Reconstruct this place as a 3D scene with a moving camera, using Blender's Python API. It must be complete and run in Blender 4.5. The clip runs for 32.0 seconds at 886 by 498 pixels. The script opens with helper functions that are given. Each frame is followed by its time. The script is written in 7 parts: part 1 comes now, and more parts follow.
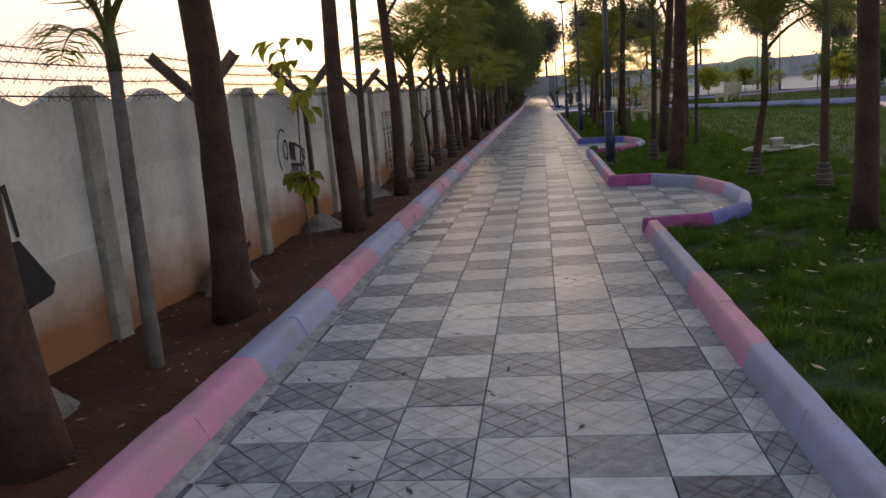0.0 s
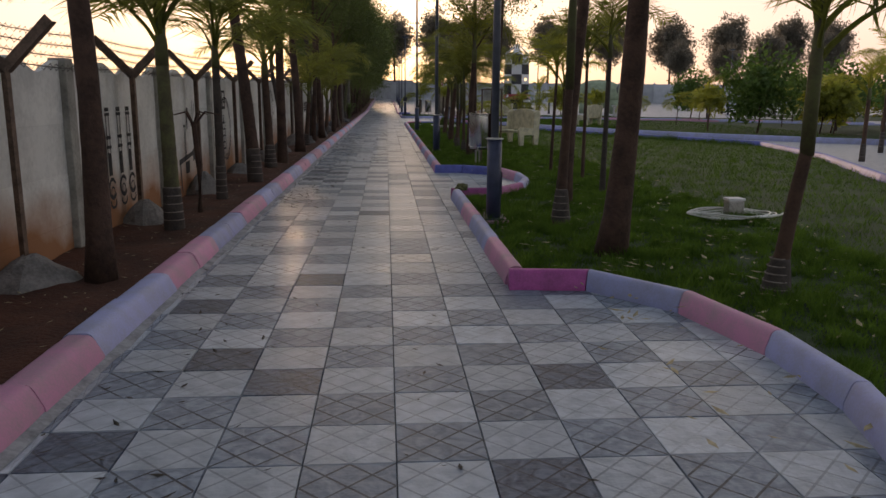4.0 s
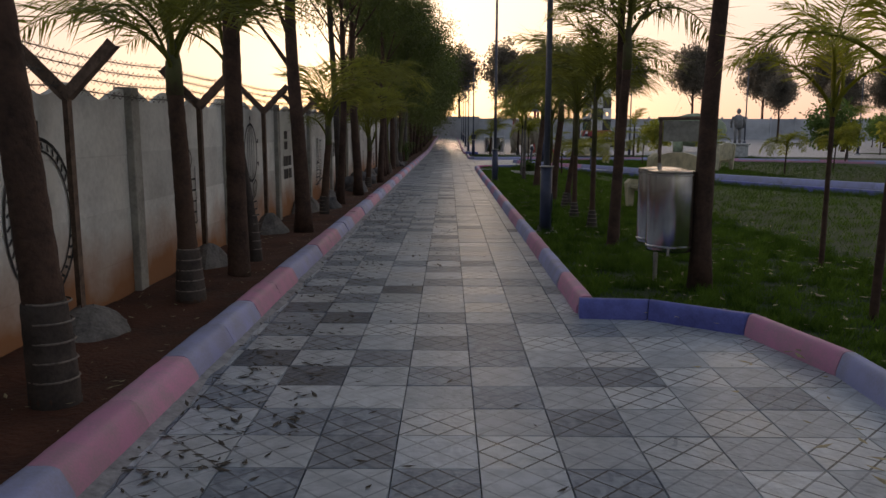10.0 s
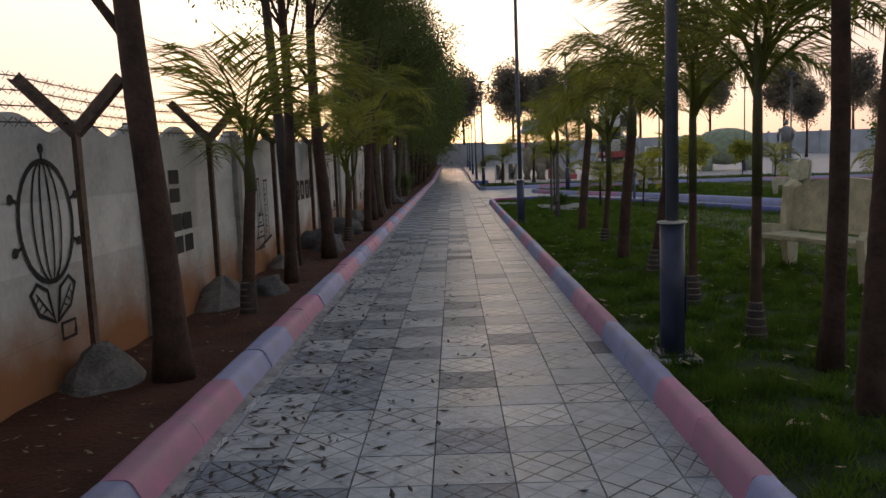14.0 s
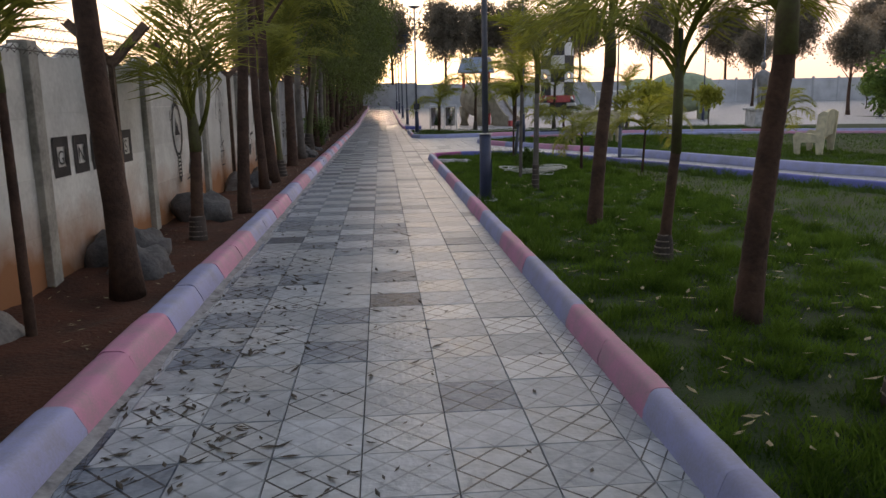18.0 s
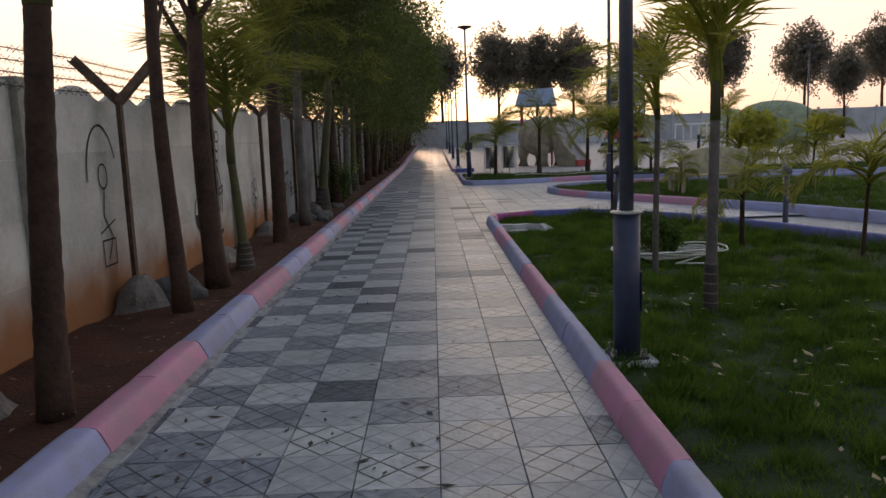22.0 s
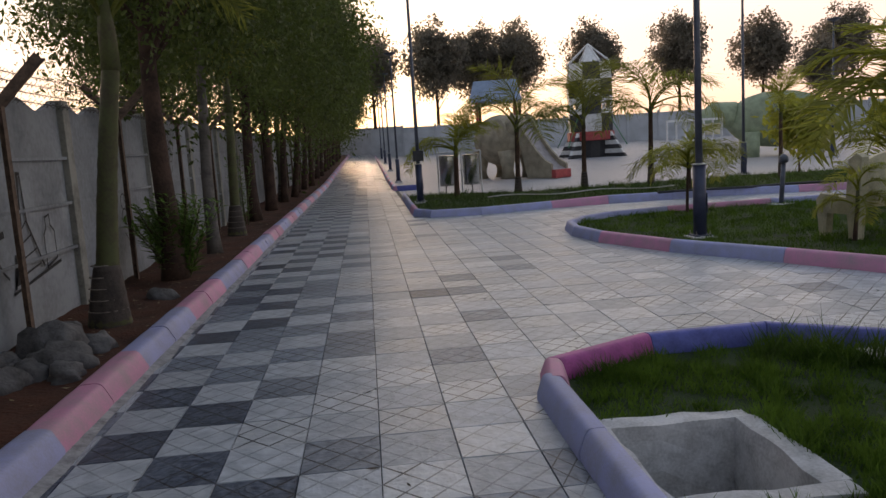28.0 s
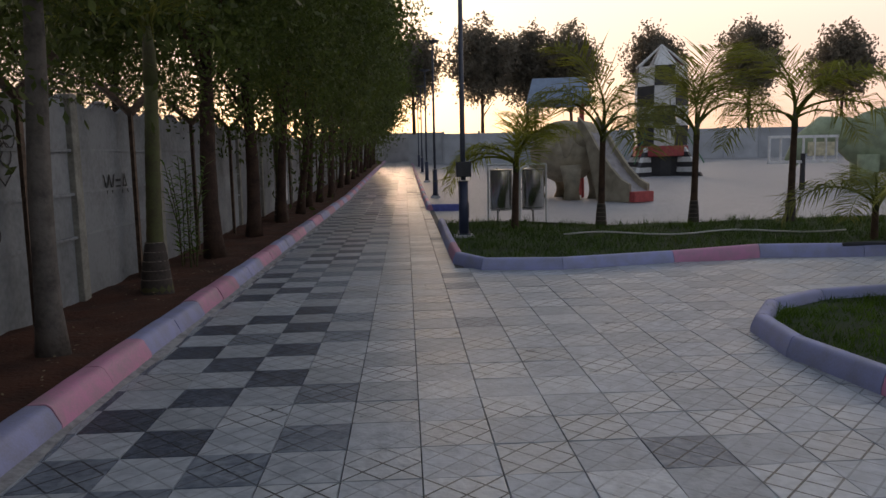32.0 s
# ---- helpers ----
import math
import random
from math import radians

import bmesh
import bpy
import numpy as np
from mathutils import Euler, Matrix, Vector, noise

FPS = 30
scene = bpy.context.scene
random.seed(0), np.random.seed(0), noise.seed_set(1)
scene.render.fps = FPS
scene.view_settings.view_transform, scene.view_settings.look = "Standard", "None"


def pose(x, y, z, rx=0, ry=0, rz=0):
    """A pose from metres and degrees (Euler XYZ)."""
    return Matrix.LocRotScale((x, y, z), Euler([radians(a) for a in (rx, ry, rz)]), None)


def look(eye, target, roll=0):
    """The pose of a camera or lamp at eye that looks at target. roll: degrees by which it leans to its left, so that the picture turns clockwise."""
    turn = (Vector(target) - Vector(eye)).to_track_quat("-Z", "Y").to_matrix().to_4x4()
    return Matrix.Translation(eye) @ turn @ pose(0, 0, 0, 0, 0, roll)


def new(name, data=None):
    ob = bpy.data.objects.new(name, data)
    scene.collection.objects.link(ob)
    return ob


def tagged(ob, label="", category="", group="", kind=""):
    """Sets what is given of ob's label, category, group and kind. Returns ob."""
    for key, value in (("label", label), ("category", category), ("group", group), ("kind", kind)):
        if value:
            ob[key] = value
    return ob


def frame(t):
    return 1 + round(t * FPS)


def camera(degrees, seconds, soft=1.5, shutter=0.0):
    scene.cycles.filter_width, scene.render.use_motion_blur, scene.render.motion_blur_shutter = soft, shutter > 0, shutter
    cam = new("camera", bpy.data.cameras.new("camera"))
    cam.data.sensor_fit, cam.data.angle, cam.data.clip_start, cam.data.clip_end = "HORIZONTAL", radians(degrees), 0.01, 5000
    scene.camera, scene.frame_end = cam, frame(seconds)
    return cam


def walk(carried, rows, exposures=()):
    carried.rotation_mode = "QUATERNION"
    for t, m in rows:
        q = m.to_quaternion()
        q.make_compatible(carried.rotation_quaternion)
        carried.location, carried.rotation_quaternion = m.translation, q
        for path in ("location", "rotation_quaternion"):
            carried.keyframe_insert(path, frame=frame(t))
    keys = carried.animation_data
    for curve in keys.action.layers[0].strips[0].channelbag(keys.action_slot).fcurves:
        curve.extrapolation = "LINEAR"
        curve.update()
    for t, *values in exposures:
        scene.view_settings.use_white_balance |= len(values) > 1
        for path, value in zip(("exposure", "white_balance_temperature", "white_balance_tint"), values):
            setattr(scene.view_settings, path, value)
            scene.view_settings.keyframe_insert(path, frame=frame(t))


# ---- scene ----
cam = camera(60.7, 32.0)
PATH = [
    (0.00, 1.610, 0.000, 1.480, 78.83, 4.76, 7.11),
    (0.50, 1.641, 0.745, 1.476, 79.92, 1.83, 6.63),
    (1.00, 1.651, 1.441, 1.495, 82.62, 1.89, 4.60),
    (1.50, 1.643, 2.190, 1.492, 78.38, -0.69, 2.69),
    (2.00, 1.623, 2.870, 1.484, 79.36, 2.18, 0.26),
    (2.50, 1.609, 3.599, 1.490, 78.68, 0.54, 1.24),
    (3.00, 1.581, 4.325, 1.509, 79.04, 0.04, -1.59),
    (3.50, 1.593, 5.048, 1.489, 78.04, -0.72, -4.83),
    (5.50, 1.624, 8.045, 1.511, 81.48, 0.36, -0.05),
    (6.00, 1.613, 8.798, 1.475, 80.55, -1.08, -0.35),
    (6.50, 1.646, 9.640, 1.486, 81.08, 0.51, -3.68),
    (7.00, 1.646, 10.476, 1.485, 84.85, -1.41, -4.06),
    (7.50, 1.671, 11.252, 1.482, 84.44, 1.49, -6.39),
    (8.00, 1.655, 11.988, 1.438, 80.95, 0.75, -7.26),
    (8.50, 1.635, 12.685, 1.447, 83.06, 1.89, -7.49),
    (9.00, 1.582, 13.386, 1.495, 82.60, -0.14, -0.69),
    (9.50, 1.550, 14.057, 1.489, 83.63, -0.08, -1.97),
    (10.00, 1.499, 14.766, 1.486, 81.27, -0.13, 0.43),
    (10.50, 1.480, 15.503, 1.512, 83.24, 1.04, -0.98),
    (11.00, 1.473, 16.245, 1.507, 82.80, 0.28, 1.14),
    (11.50, 1.442, 16.985, 1.508, 82.03, -0.39, -2.84),
    (12.00, 1.423, 17.715, 1.492, 80.97, 2.05, -4.44),
    (12.50, 1.384, 18.413, 1.500, 79.43, -1.08, -1.50),
    (13.00, 1.403, 19.107, 1.524, 80.42, 3.09, 0.20),
    (13.50, 1.394, 19.816, 1.504, 82.31, -0.20, -0.29),
    (14.00, 1.405, 20.545, 1.496, 83.36, 2.25, 0.76),
    (14.50, 1.392, 21.328, 1.492, 81.74, -1.47, -0.46),
    (16.50, 1.423, 24.265, 1.475, 80.49, 1.18, -2.86),
    (17.00, 1.399, 25.006, 1.501, 81.39, 1.31, -3.93),
    (17.50, 1.380, 25.769, 1.485, 80.38, 1.01, -2.88),
    (18.00, 1.383, 26.540, 1.488, 78.92, 1.03, -4.64),
    (18.50, 1.418, 27.315, 1.477, 79.62, 1.38, -3.61),
    (19.00, 1.453, 28.116, 1.548, 79.80, 1.20, -2.63),
    (19.50, 1.477, 28.922, 1.503, 82.47, 1.32, 0.40),
    (20.00, 1.492, 29.669, 1.476, 82.06, -0.42, 0.63),
    (20.50, 1.541, 30.414, 1.536, 84.36, 1.31, 1.95),
    (21.00, 1.565, 31.220, 1.497, 82.73, -0.08, 1.18),
    (21.50, 1.621, 32.005, 1.485, 82.99, 2.30, -0.99),
    (22.00, 1.663, 32.777, 1.503, 81.84, 2.15, -0.80),
    (22.50, 1.693, 33.516, 1.476, 83.70, 2.05, -3.46),
    (23.00, 1.694, 34.277, 1.501, 83.05, 1.66, -4.92),
    (23.50, 1.676, 35.030, 1.501, 84.10, 2.44, -7.34),
    (24.00, 1.668, 35.753, 1.479, 83.47, 2.52, -0.59),
    (24.50, 1.656, 36.497, 1.502, 83.60, 0.37, -0.20),
    (25.00, 1.675, 37.219, 1.508, 85.15, 0.84, -0.01),
    (25.50, 1.674, 37.958, 1.485, 85.78, 2.00, -0.95),
    (27.50, 1.630, 41.170, 1.533, 79.53, 0.55, -3.95),
    (28.00, 1.676, 41.985, 1.497, 82.17, 3.58, -5.87),
    (28.50, 1.688, 42.787, 1.493, 83.95, 0.75, -5.25),
    (29.00, 1.736, 43.556, 1.466, 82.22, 2.20, -5.19),
    (29.50, 1.718, 44.322, 1.464, 83.32, 0.76, -1.75),
    (30.00, 1.729, 45.104, 1.476, 84.73, 1.43, 0.74),
    (30.50, 1.785, 45.838, 1.485, 82.24, -0.81, 3.88),
    (31.00, 1.830, 46.514, 1.488, 81.61, 0.33, 0.71),
    (31.50, 1.923, 47.249, 1.493, 81.38, 0.28, 0.23),
    (32.00, 1.985, 47.956, 1.512, 82.93, 1.22, -2.87),
]
walk(cam, [(r[0], pose(*r[1:])) for r in PATH], [(0.0, 1.45, 8000, 15), (1.0, 1.12, 8000, 15), (2.0, 1.60, 8000, 15), (3.0, 1.20, 8000, 15), (6.0, 1.29, 8000, 15), (7.0, 1.14, 8000, 15), (8.0, 1.10, 8000, 15), (9.0, 1.44, 8000, 15), (10.0, 0.98, 8000, 15), (11.0, 1.10, 8000, 15), (12.0, 0.92, 8000, 15), (13.0, 1.70, 8000, 15), (14.0, 1.20, 8000, 15), (17.0, 1.97, 8000, 15), (18.0, 1.72, 8000, 15), (19.0, 1.95, 8000, 15), (20.0, 1.40, 8000, 15), (21.0, 1.20, 8000, 15), (22.0, 1.32, 8000, 15), (23.0, 1.44, 8000, 15), (24.0, 1.30, 8000, 15), (25.0, 1.35, 8000, 15), (28.0, 1.45, 8000, 15), (29.0, 1.50, 8000, 15), (31.0, 1.60, 8000, 15), (32.0, 1.10, 8000, 15)])

# ---- light ----
SUN_AZ, SUN_EL = radians(-4.0), radians(7.0)
world = bpy.data.worlds.new("evening_sky")
scene.world = world
world.use_nodes = True
wn = world.node_tree
sky = wn.nodes.new("ShaderNodeTexSky")
sky.sky_type = "NISHITA"
sky.sun_disc = False
sky.sun_elevation, sky.sun_rotation = SUN_EL, SUN_AZ
sky.air_density, sky.dust_density, sky.ozone_density = 0.85, 1.4, 1.8
# a thick evening haze veils the clear sky: rose at the horizon, cream above it, grey blue overhead
SKY = 0.15
sky_dir = wn.nodes.new("ShaderNodeTexCoord")
sky_sep = wn.nodes.new("ShaderNodeSeparateXYZ")
wn.links.new(sky_dir.outputs["Generated"], sky_sep.inputs[0])
haze = wn.nodes.new("ShaderNodeValToRGB")
haze.color_ramp.interpolation = "EASE"
HAZE = ((0.0, (0.40, 0.272, 0.270)), (0.10, (0.475, 0.360, 0.345)), (0.24, (0.56, 0.52, 0.485)), (0.55, (0.27, 0.305, 0.37)), (1.0, (0.105, 0.145, 0.22)))
for k, (at, c) in enumerate(HAZE):
    stop = haze.color_ramp.elements[k] if k < 2 else haze.color_ramp.elements.new(at)
    stop.position, stop.color = at, (*(v / 3.0 for v in c), 1)
wn.links.new(sky_sep.outputs[2], haze.inputs[0])
lift = wn.nodes.new("ShaderNodeMix")
lift.data_type, lift.blend_type = "RGBA", "MULTIPLY"
lift.inputs["Factor"].default_value = 1.0
lift.inputs["B"].default_value = (3.0 / SKY, 3.0 / SKY, 3.0 / SKY, 1)
wn.links.new(haze.outputs[0], lift.inputs["A"])
# the side of the sky away from the sunset is a dim dusk blue
away = wn.nodes.new("ShaderNodeMapRange")
away.interpolation_type = "SMOOTHSTEP"
away.inputs["From Min"].default_value, away.inputs["From Max"].default_value = -0.25, 0.75
wn.links.new(sky_sep.outputs[1], away.inputs["Value"])
dusk = wn.nodes.new("ShaderNodeMix")
dusk.data_type = "RGBA"
far_side = wn.nodes.new("ShaderNodeMix")
far_side.data_type = "RGBA"
far_side.inputs["A"].default_value = (0.235 / SKY, 0.250 / SKY, 0.285 / SKY, 1)
far_side.inputs["B"].default_value = (0.100 / SKY, 0.138 / SKY, 0.205 / SKY, 1)
height = wn.nodes.new("ShaderNodeMapRange")
height.interpolation_type = "SMOOTHSTEP"
height.inputs["From Max"].default_value = 0.7
wn.links.new(sky_sep.outputs[2], height.inputs["Value"])
wn.links.new(height.outputs[0], far_side.inputs["Factor"])
wn.links.new(far_side.outputs["Result"], dusk.inputs["A"])
wn.links.new(away.outputs[0], dusk.inputs["Factor"])
wn.links.new(lift.outputs["Result"], dusk.inputs["B"])
veil = wn.nodes.new("ShaderNodeMix")
veil.data_type = "RGBA"
veil.inputs["Factor"].default_value = 0.90
wn.links.new(sky.outputs[0], veil.inputs["A"])
wn.links.new(dusk.outputs["Result"], veil.inputs["B"])
wn.links.new(veil.outputs["Result"], wn.nodes["Background"].inputs[0])
wn.nodes["Background"].inputs[1].default_value = SKY
sun_data = bpy.data.lights.new("sun", "SUN")
sun_data.energy, sun_data.angle, sun_data.color = 0.7, radians(8.0), (1.0, 0.76, 0.58)
sun = new("sun", sun_data)
sun_way = Vector((math.sin(SUN_AZ) * math.cos(SUN_EL), math.cos(SUN_AZ) * math.cos(SUN_EL), math.sin(SUN_EL)))
sun.matrix_world = look(Vector((0, 0, 30)) + sun_way * 60, (0, 0, 30))

# ---- materials ----


def material(name, color, rough=0.8, scale=8.0, vary=0.25, bump=0.3, metal=0.0, fine=60.0, through_light=0.0, second=None, spec=0.5, dist=0.01):
    """A surface with stains at one scale and grain at a finer one."""
    m = bpy.data.materials.new(name)
    m.use_nodes = True
    nt = m.node_tree
    n, l = nt.nodes, nt.links
    b = n["Principled BSDF"]
    b.inputs["Roughness"].default_value = rough
    b.inputs["Metallic"].default_value = metal
    b.inputs["Specular IOR Level"].default_value = spec
    pos = n.new("ShaderNodeNewGeometry")
    info = n.new("ShaderNodeObjectInfo")
    big, small = n.new("ShaderNodeTexNoise"), n.new("ShaderNodeTexNoise")
    big.inputs["Scale"].default_value, small.inputs["Scale"].default_value = scale, fine
    big.inputs["Detail"].default_value = 6
    small.inputs["Detail"].default_value = 3
    for t in (big, small):
        l.new(pos.outputs["Position"], t.inputs["Vector"])
    mix = n.new("ShaderNodeMix")
    mix.data_type = "RGBA"
    dark = second or tuple(c * (1 - 1.6 * vary) for c in color)
    lite = tuple(min(1.0, c * (1 + vary)) for c in color)
    mix.inputs["A"].default_value, mix.inputs["B"].default_value = (*dark, 1), (*lite, 1)
    ramp = n.new("ShaderNodeMapRange")
    ramp.inputs["From Min"].default_value, ramp.inputs["From Max"].default_value = 0.32, 0.62
    add = n.new("ShaderNodeMath")
    add.operation = "MULTIPLY_ADD"
    add.inputs[1].default_value, add.inputs[2].default_value = 0.35, 0.0
    l.new(small.outputs[0], add.inputs[0])
    tot = n.new("ShaderNodeMath")
    tot.operation = "MULTIPLY_ADD"
    tot.inputs[1].default_value = 0.7
    l.new(big.outputs[0], tot.inputs[0])
    l.new(add.outputs[0], tot.inputs[2])
    l.new(tot.outputs[0], ramp.inputs["Value"])
    l.new(ramp.outputs[0], mix.inputs["Factor"])
    hue = n.new("ShaderNodeHueSaturation")
    val = n.new("ShaderNodeMath")
    val.operation = "MULTIPLY_ADD"
    val.inputs[1].default_value, val.inputs[2].default_value = 0.24, 0.88
    l.new(info.outputs["Random"], val.inputs[0])
    l.new(val.outputs[0], hue.inputs["Value"])
    l.new(mix.outputs["Result"], hue.inputs["Color"])
    l.new(hue.outputs[0], b.inputs["Base Color"])
    if bump:
        bp = n.new("ShaderNodeBump")
        bp.inputs["Strength"].default_value, bp.inputs["Distance"].default_value = bump, dist
        l.new(tot.outputs[0], bp.inputs["Height"])
        l.new(bp.outputs[0], b.inputs["Normal"])
    if through_light:
        tr = n.new("ShaderNodeBsdfTranslucent")
        sh = n.new("ShaderNodeMixShader")
        sh.inputs[0].default_value = through_light
        l.new(hue.outputs[0], tr.inputs[0])
        l.new(b.outputs[0], sh.inputs[1])
        l.new(tr.outputs[0], sh.inputs[2])
        l.new(sh.outputs[0], n["Material Output"].inputs[0])
    return m


TILE = 0.387


def tile_material(name, lite, dark, rough, veins, groove=0.93, laid=True):
    """Cement tile with a lattice of scored diagonals and worn, polished patches."""
    m = bpy.data.materials.new(name)
    m.use_nodes = True
    nt = m.node_tree
    n, l = nt.nodes, nt.links
    b = n["Principled BSDF"]
    b.inputs["Specular IOR Level"].default_value = 0.36
    pos = n.new("ShaderNodeNewGeometry")
    sep = n.new("ShaderNodeSeparateXYZ")
    l.new(pos.outputs["Position"], sep.inputs[0])

    def math_node(op, a, c=None, d=None):
        k = n.new("ShaderNodeMath")
        k.operation = op
        for i, v in enumerate((a, c, d)):
            if v is None:
                continue
            if isinstance(v, (int, float)):
                k.inputs[i].default_value = v
            else:
                l.new(v, k.inputs[i])
        return k.outputs[0]

    lines = []
    if laid:
        face = n.new("ShaderNodeUVMap")
        sep = n.new("ShaderNodeSeparateXYZ")
        l.new(face.outputs[0], sep.inputs[0])
    for sign in (1.0, -1.0):
        s = math_node("MULTIPLY_ADD", sep.outputs[1], sign, sep.outputs[0])
        s = math_node("MULTIPLY_ADD", s, 2.0 if laid else 2.0 / TILE, 0.5)
        f = math_node("FRACT", s)
        f = math_node("SUBTRACT", f, 0.5)
        f = math_node("ABSOLUTE", f)
        lines.append(math_node("LESS_THAN", f, 0.040))
    score = math_node("MAXIMUM", lines[0], lines[1])
    worn = n.new("ShaderNodeTexNoise")
    worn.inputs["Scale"].default_value = 1.3
    worn.inputs["Detail"].default_value = 4
    l.new(pos.outputs["Position"], worn.inputs["Vector"])
    keep = n.new("ShaderNodeMapRange")
    keep.inputs["From Min"].default_value, keep.inputs["From Max"].default_value = 0.34, 0.50
    keep.inputs["To Min"].default_value = 0.15
    l.new(worn.outputs[0], keep.inputs["Value"])
    score = math_node("MULTIPLY", score, keep.outputs[0])
    stain = n.new("ShaderNodeTexNoise")
    stain.inputs["Scale"].default_value, stain.inputs["Detail"].default_value = 9.0, 9
    stain.inputs["Distortion"].default_value = veins
    l.new(pos.outputs["Position"], stain.inputs["Vector"])
    ramp = n.new("ShaderNodeMapRange")
    ramp.inputs["From Min"].default_value, ramp.inputs["From Max"].default_value = 0.36, 0.64
    l.new(stain.outputs[0], ramp.inputs["Value"])
    mix = n.new("ShaderNodeMix")
    mix.data_type = "RGBA"
    mix.inputs["A"].default_value, mix.inputs["B"].default_value = (*dark, 1), (*lite, 1)
    l.new(ramp.outputs[0], mix.inputs["Factor"])
    info = n.new("ShaderNodeObjectInfo")
    isl = math_node("ADD", pos.outputs["Random Per Island"], info.outputs["Random"])
    isl = math_node("FRACT", isl)
    val = math_node("MULTIPLY_ADD", isl, 0.28, 0.84)
    hue = n.new("ShaderNodeHueSaturation")
    l.new(val, hue.inputs["Value"])
    l.new(mix.outputs["Result"], hue.inputs["Color"])
    cut = n.new("ShaderNodeMix")
    cut.data_type = "RGBA"
    cut.inputs["B"].default_value = (0.022, 0.022, 0.026, 1)
    k = math_node("MULTIPLY", score, groove)
    l.new(k, cut.inputs["Factor"])
    l.new(hue.outputs[0], cut.inputs["A"])
    l.new(cut.outputs["Result"], b.inputs["Base Color"])
    r = math_node("MULTIPLY_ADD", stain.outputs[0], 0.35, rough - 0.24)
    l.new(r, b.inputs["Roughness"])
    dents = n.new("ShaderNodeTexNoise")
    dents.inputs["Scale"].default_value, dents.inputs["Detail"].default_value = 26.0, 3
    l.new(pos.outputs["Position"], dents.inputs["Vector"])
    h = math_node("MULTIPLY_ADD", dents.outputs[0], 2.2, stain.outputs[0])
    h = math_node("MULTIPLY_ADD", score, -1.6, h)
    bp = n.new("ShaderNodeBump")
    bp.inputs["Strength"].default_value, bp.inputs["Distance"].default_value = 0.5, 0.005
    l.new(h, bp.inputs["Height"])
    l.new(bp.outputs[0], b.inputs["Normal"])
    return m


M = {}
M["tile_light"] = tile_material("tile_light", (0.47, 0.51, 0.555), (0.325, 0.36, 0.405), 0.47, 0.5, 0.42)
# base colour lighter than tile_light: the scored tiles' brighter sky sheen is painted in
M["tile_scored"] = tile_material("tile_scored", (0.53, 0.565, 0.60), (0.38, 0.41, 0.445), 0.40, 0.7, 0.96)
M["tile_mid"] = tile_material("tile_mid", (0.27, 0.315, 0.375), (0.13, 0.16, 0.208), 0.50, 1.4)
M["tile_dark"] = tile_material("tile_dark", (0.125, 0.155, 0.205), (0.037, 0.049, 0.078), 0.50, 2.2)
M["grout"] = material("grout", (0.075, 0.073, 0.072), 0.9, 6, 0.3)
M["mortar"] = material("kerb_mortar", (0.26, 0.26, 0.27), 0.95, 8, 0.3, 0.6, fine=40)
M["paving"] = tile_material("paving", (0.45, 0.45, 0.46), (0.30, 0.30, 0.32), 0.6, 0.4, 0.5, False)
M["pink"] = material("pink_paint", (0.54, 0.225, 0.36), 0.6, 5, 0.15, 0.25, fine=70, second=(0.40, 0.27, 0.31))
M["blue"] = material("blue_paint", (0.295, 0.32, 0.535), 0.6, 5, 0.15, 0.25, fine=70, second=(0.29, 0.30, 0.40))
M["magenta"] = material("magenta_paint", (0.36, 0.065, 0.235), 0.55, 9, 0.2, 0.4)
M["deep_blue"] = material("deep_blue_paint", (0.10, 0.12, 0.40), 0.55, 9, 0.2, 0.4)
M["soil"] = material("red_soil", (0.072, 0.021, 0.009), 0.95, 2.5, 0.35, 0.9, fine=35, dist=0.04)
M["earth"] = material("earth", (0.20, 0.17, 0.13), 0.95, 0.4, 0.3, 0.3)
M["palm_moss"] = material("palm_moss", (0.085, 0.085, 0.035), 0.85, 7, 0.4, 0.6, fine=40, second=(0.06, 0.045, 0.03))
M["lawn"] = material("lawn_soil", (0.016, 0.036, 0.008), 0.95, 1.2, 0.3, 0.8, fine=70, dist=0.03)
# the near-black second green paints the shade between tufts into the blades
M["grass"] = material("grass_blade", (0.074, 0.136, 0.020), 0.75, 3.2, 0.40, 0.0, through_light=0.6, second=(0.018, 0.045, 0.006), spec=0.25)
M["hedge"] = material("hedge_grass", (0.065, 0.120, 0.018), 0.75, 4, 0.35, 0.0, through_light=0.3)
M["bark"] = material("bark", (0.062, 0.034, 0.024), 0.92, 5, 0.35, 0.9, fine=28, dist=0.03)
M["bark_grey"] = material("bark_grey", (0.13, 0.115, 0.105), 0.9, 6, 0.3, 0.7, fine=30, dist=0.02)
M["palm_trunk"] = material("palm_trunk", (0.068, 0.036, 0.023), 0.85, 7, 0.3, 0.6, fine=40, dist=0.02)
M["palm_base"] = material("palm_base", (0.062, 0.049, 0.043), 0.9, 7, 0.3, 0.7, fine=40, dist=0.02)
M["palm_ring"] = material("palm_leaf_scar", (0.20, 0.17, 0.15), 0.9, 20, 0.3, 0.2)
M["palm_green"] = material("palm_green", (0.062, 0.068, 0.022), 0.7, 5, 0.45, 0.4, fine=40, second=(0.060, 0.040, 0.024))
M["palm_leaf"] = material("palm_leaf", (0.20, 0.215, 0.042), 0.5, 3, 0.3, 0.0, through_light=0.6)
M["young_leaf"] = material("young_leaf", (0.30, 0.31, 0.050), 0.5, 3, 0.25, 0.0, through_light=0.65)
M["tree_leaf"] = material("tree_leaf", (0.078, 0.108, 0.024), 0.5, 1.2, 0.35, 0.0, through_light=0.5)
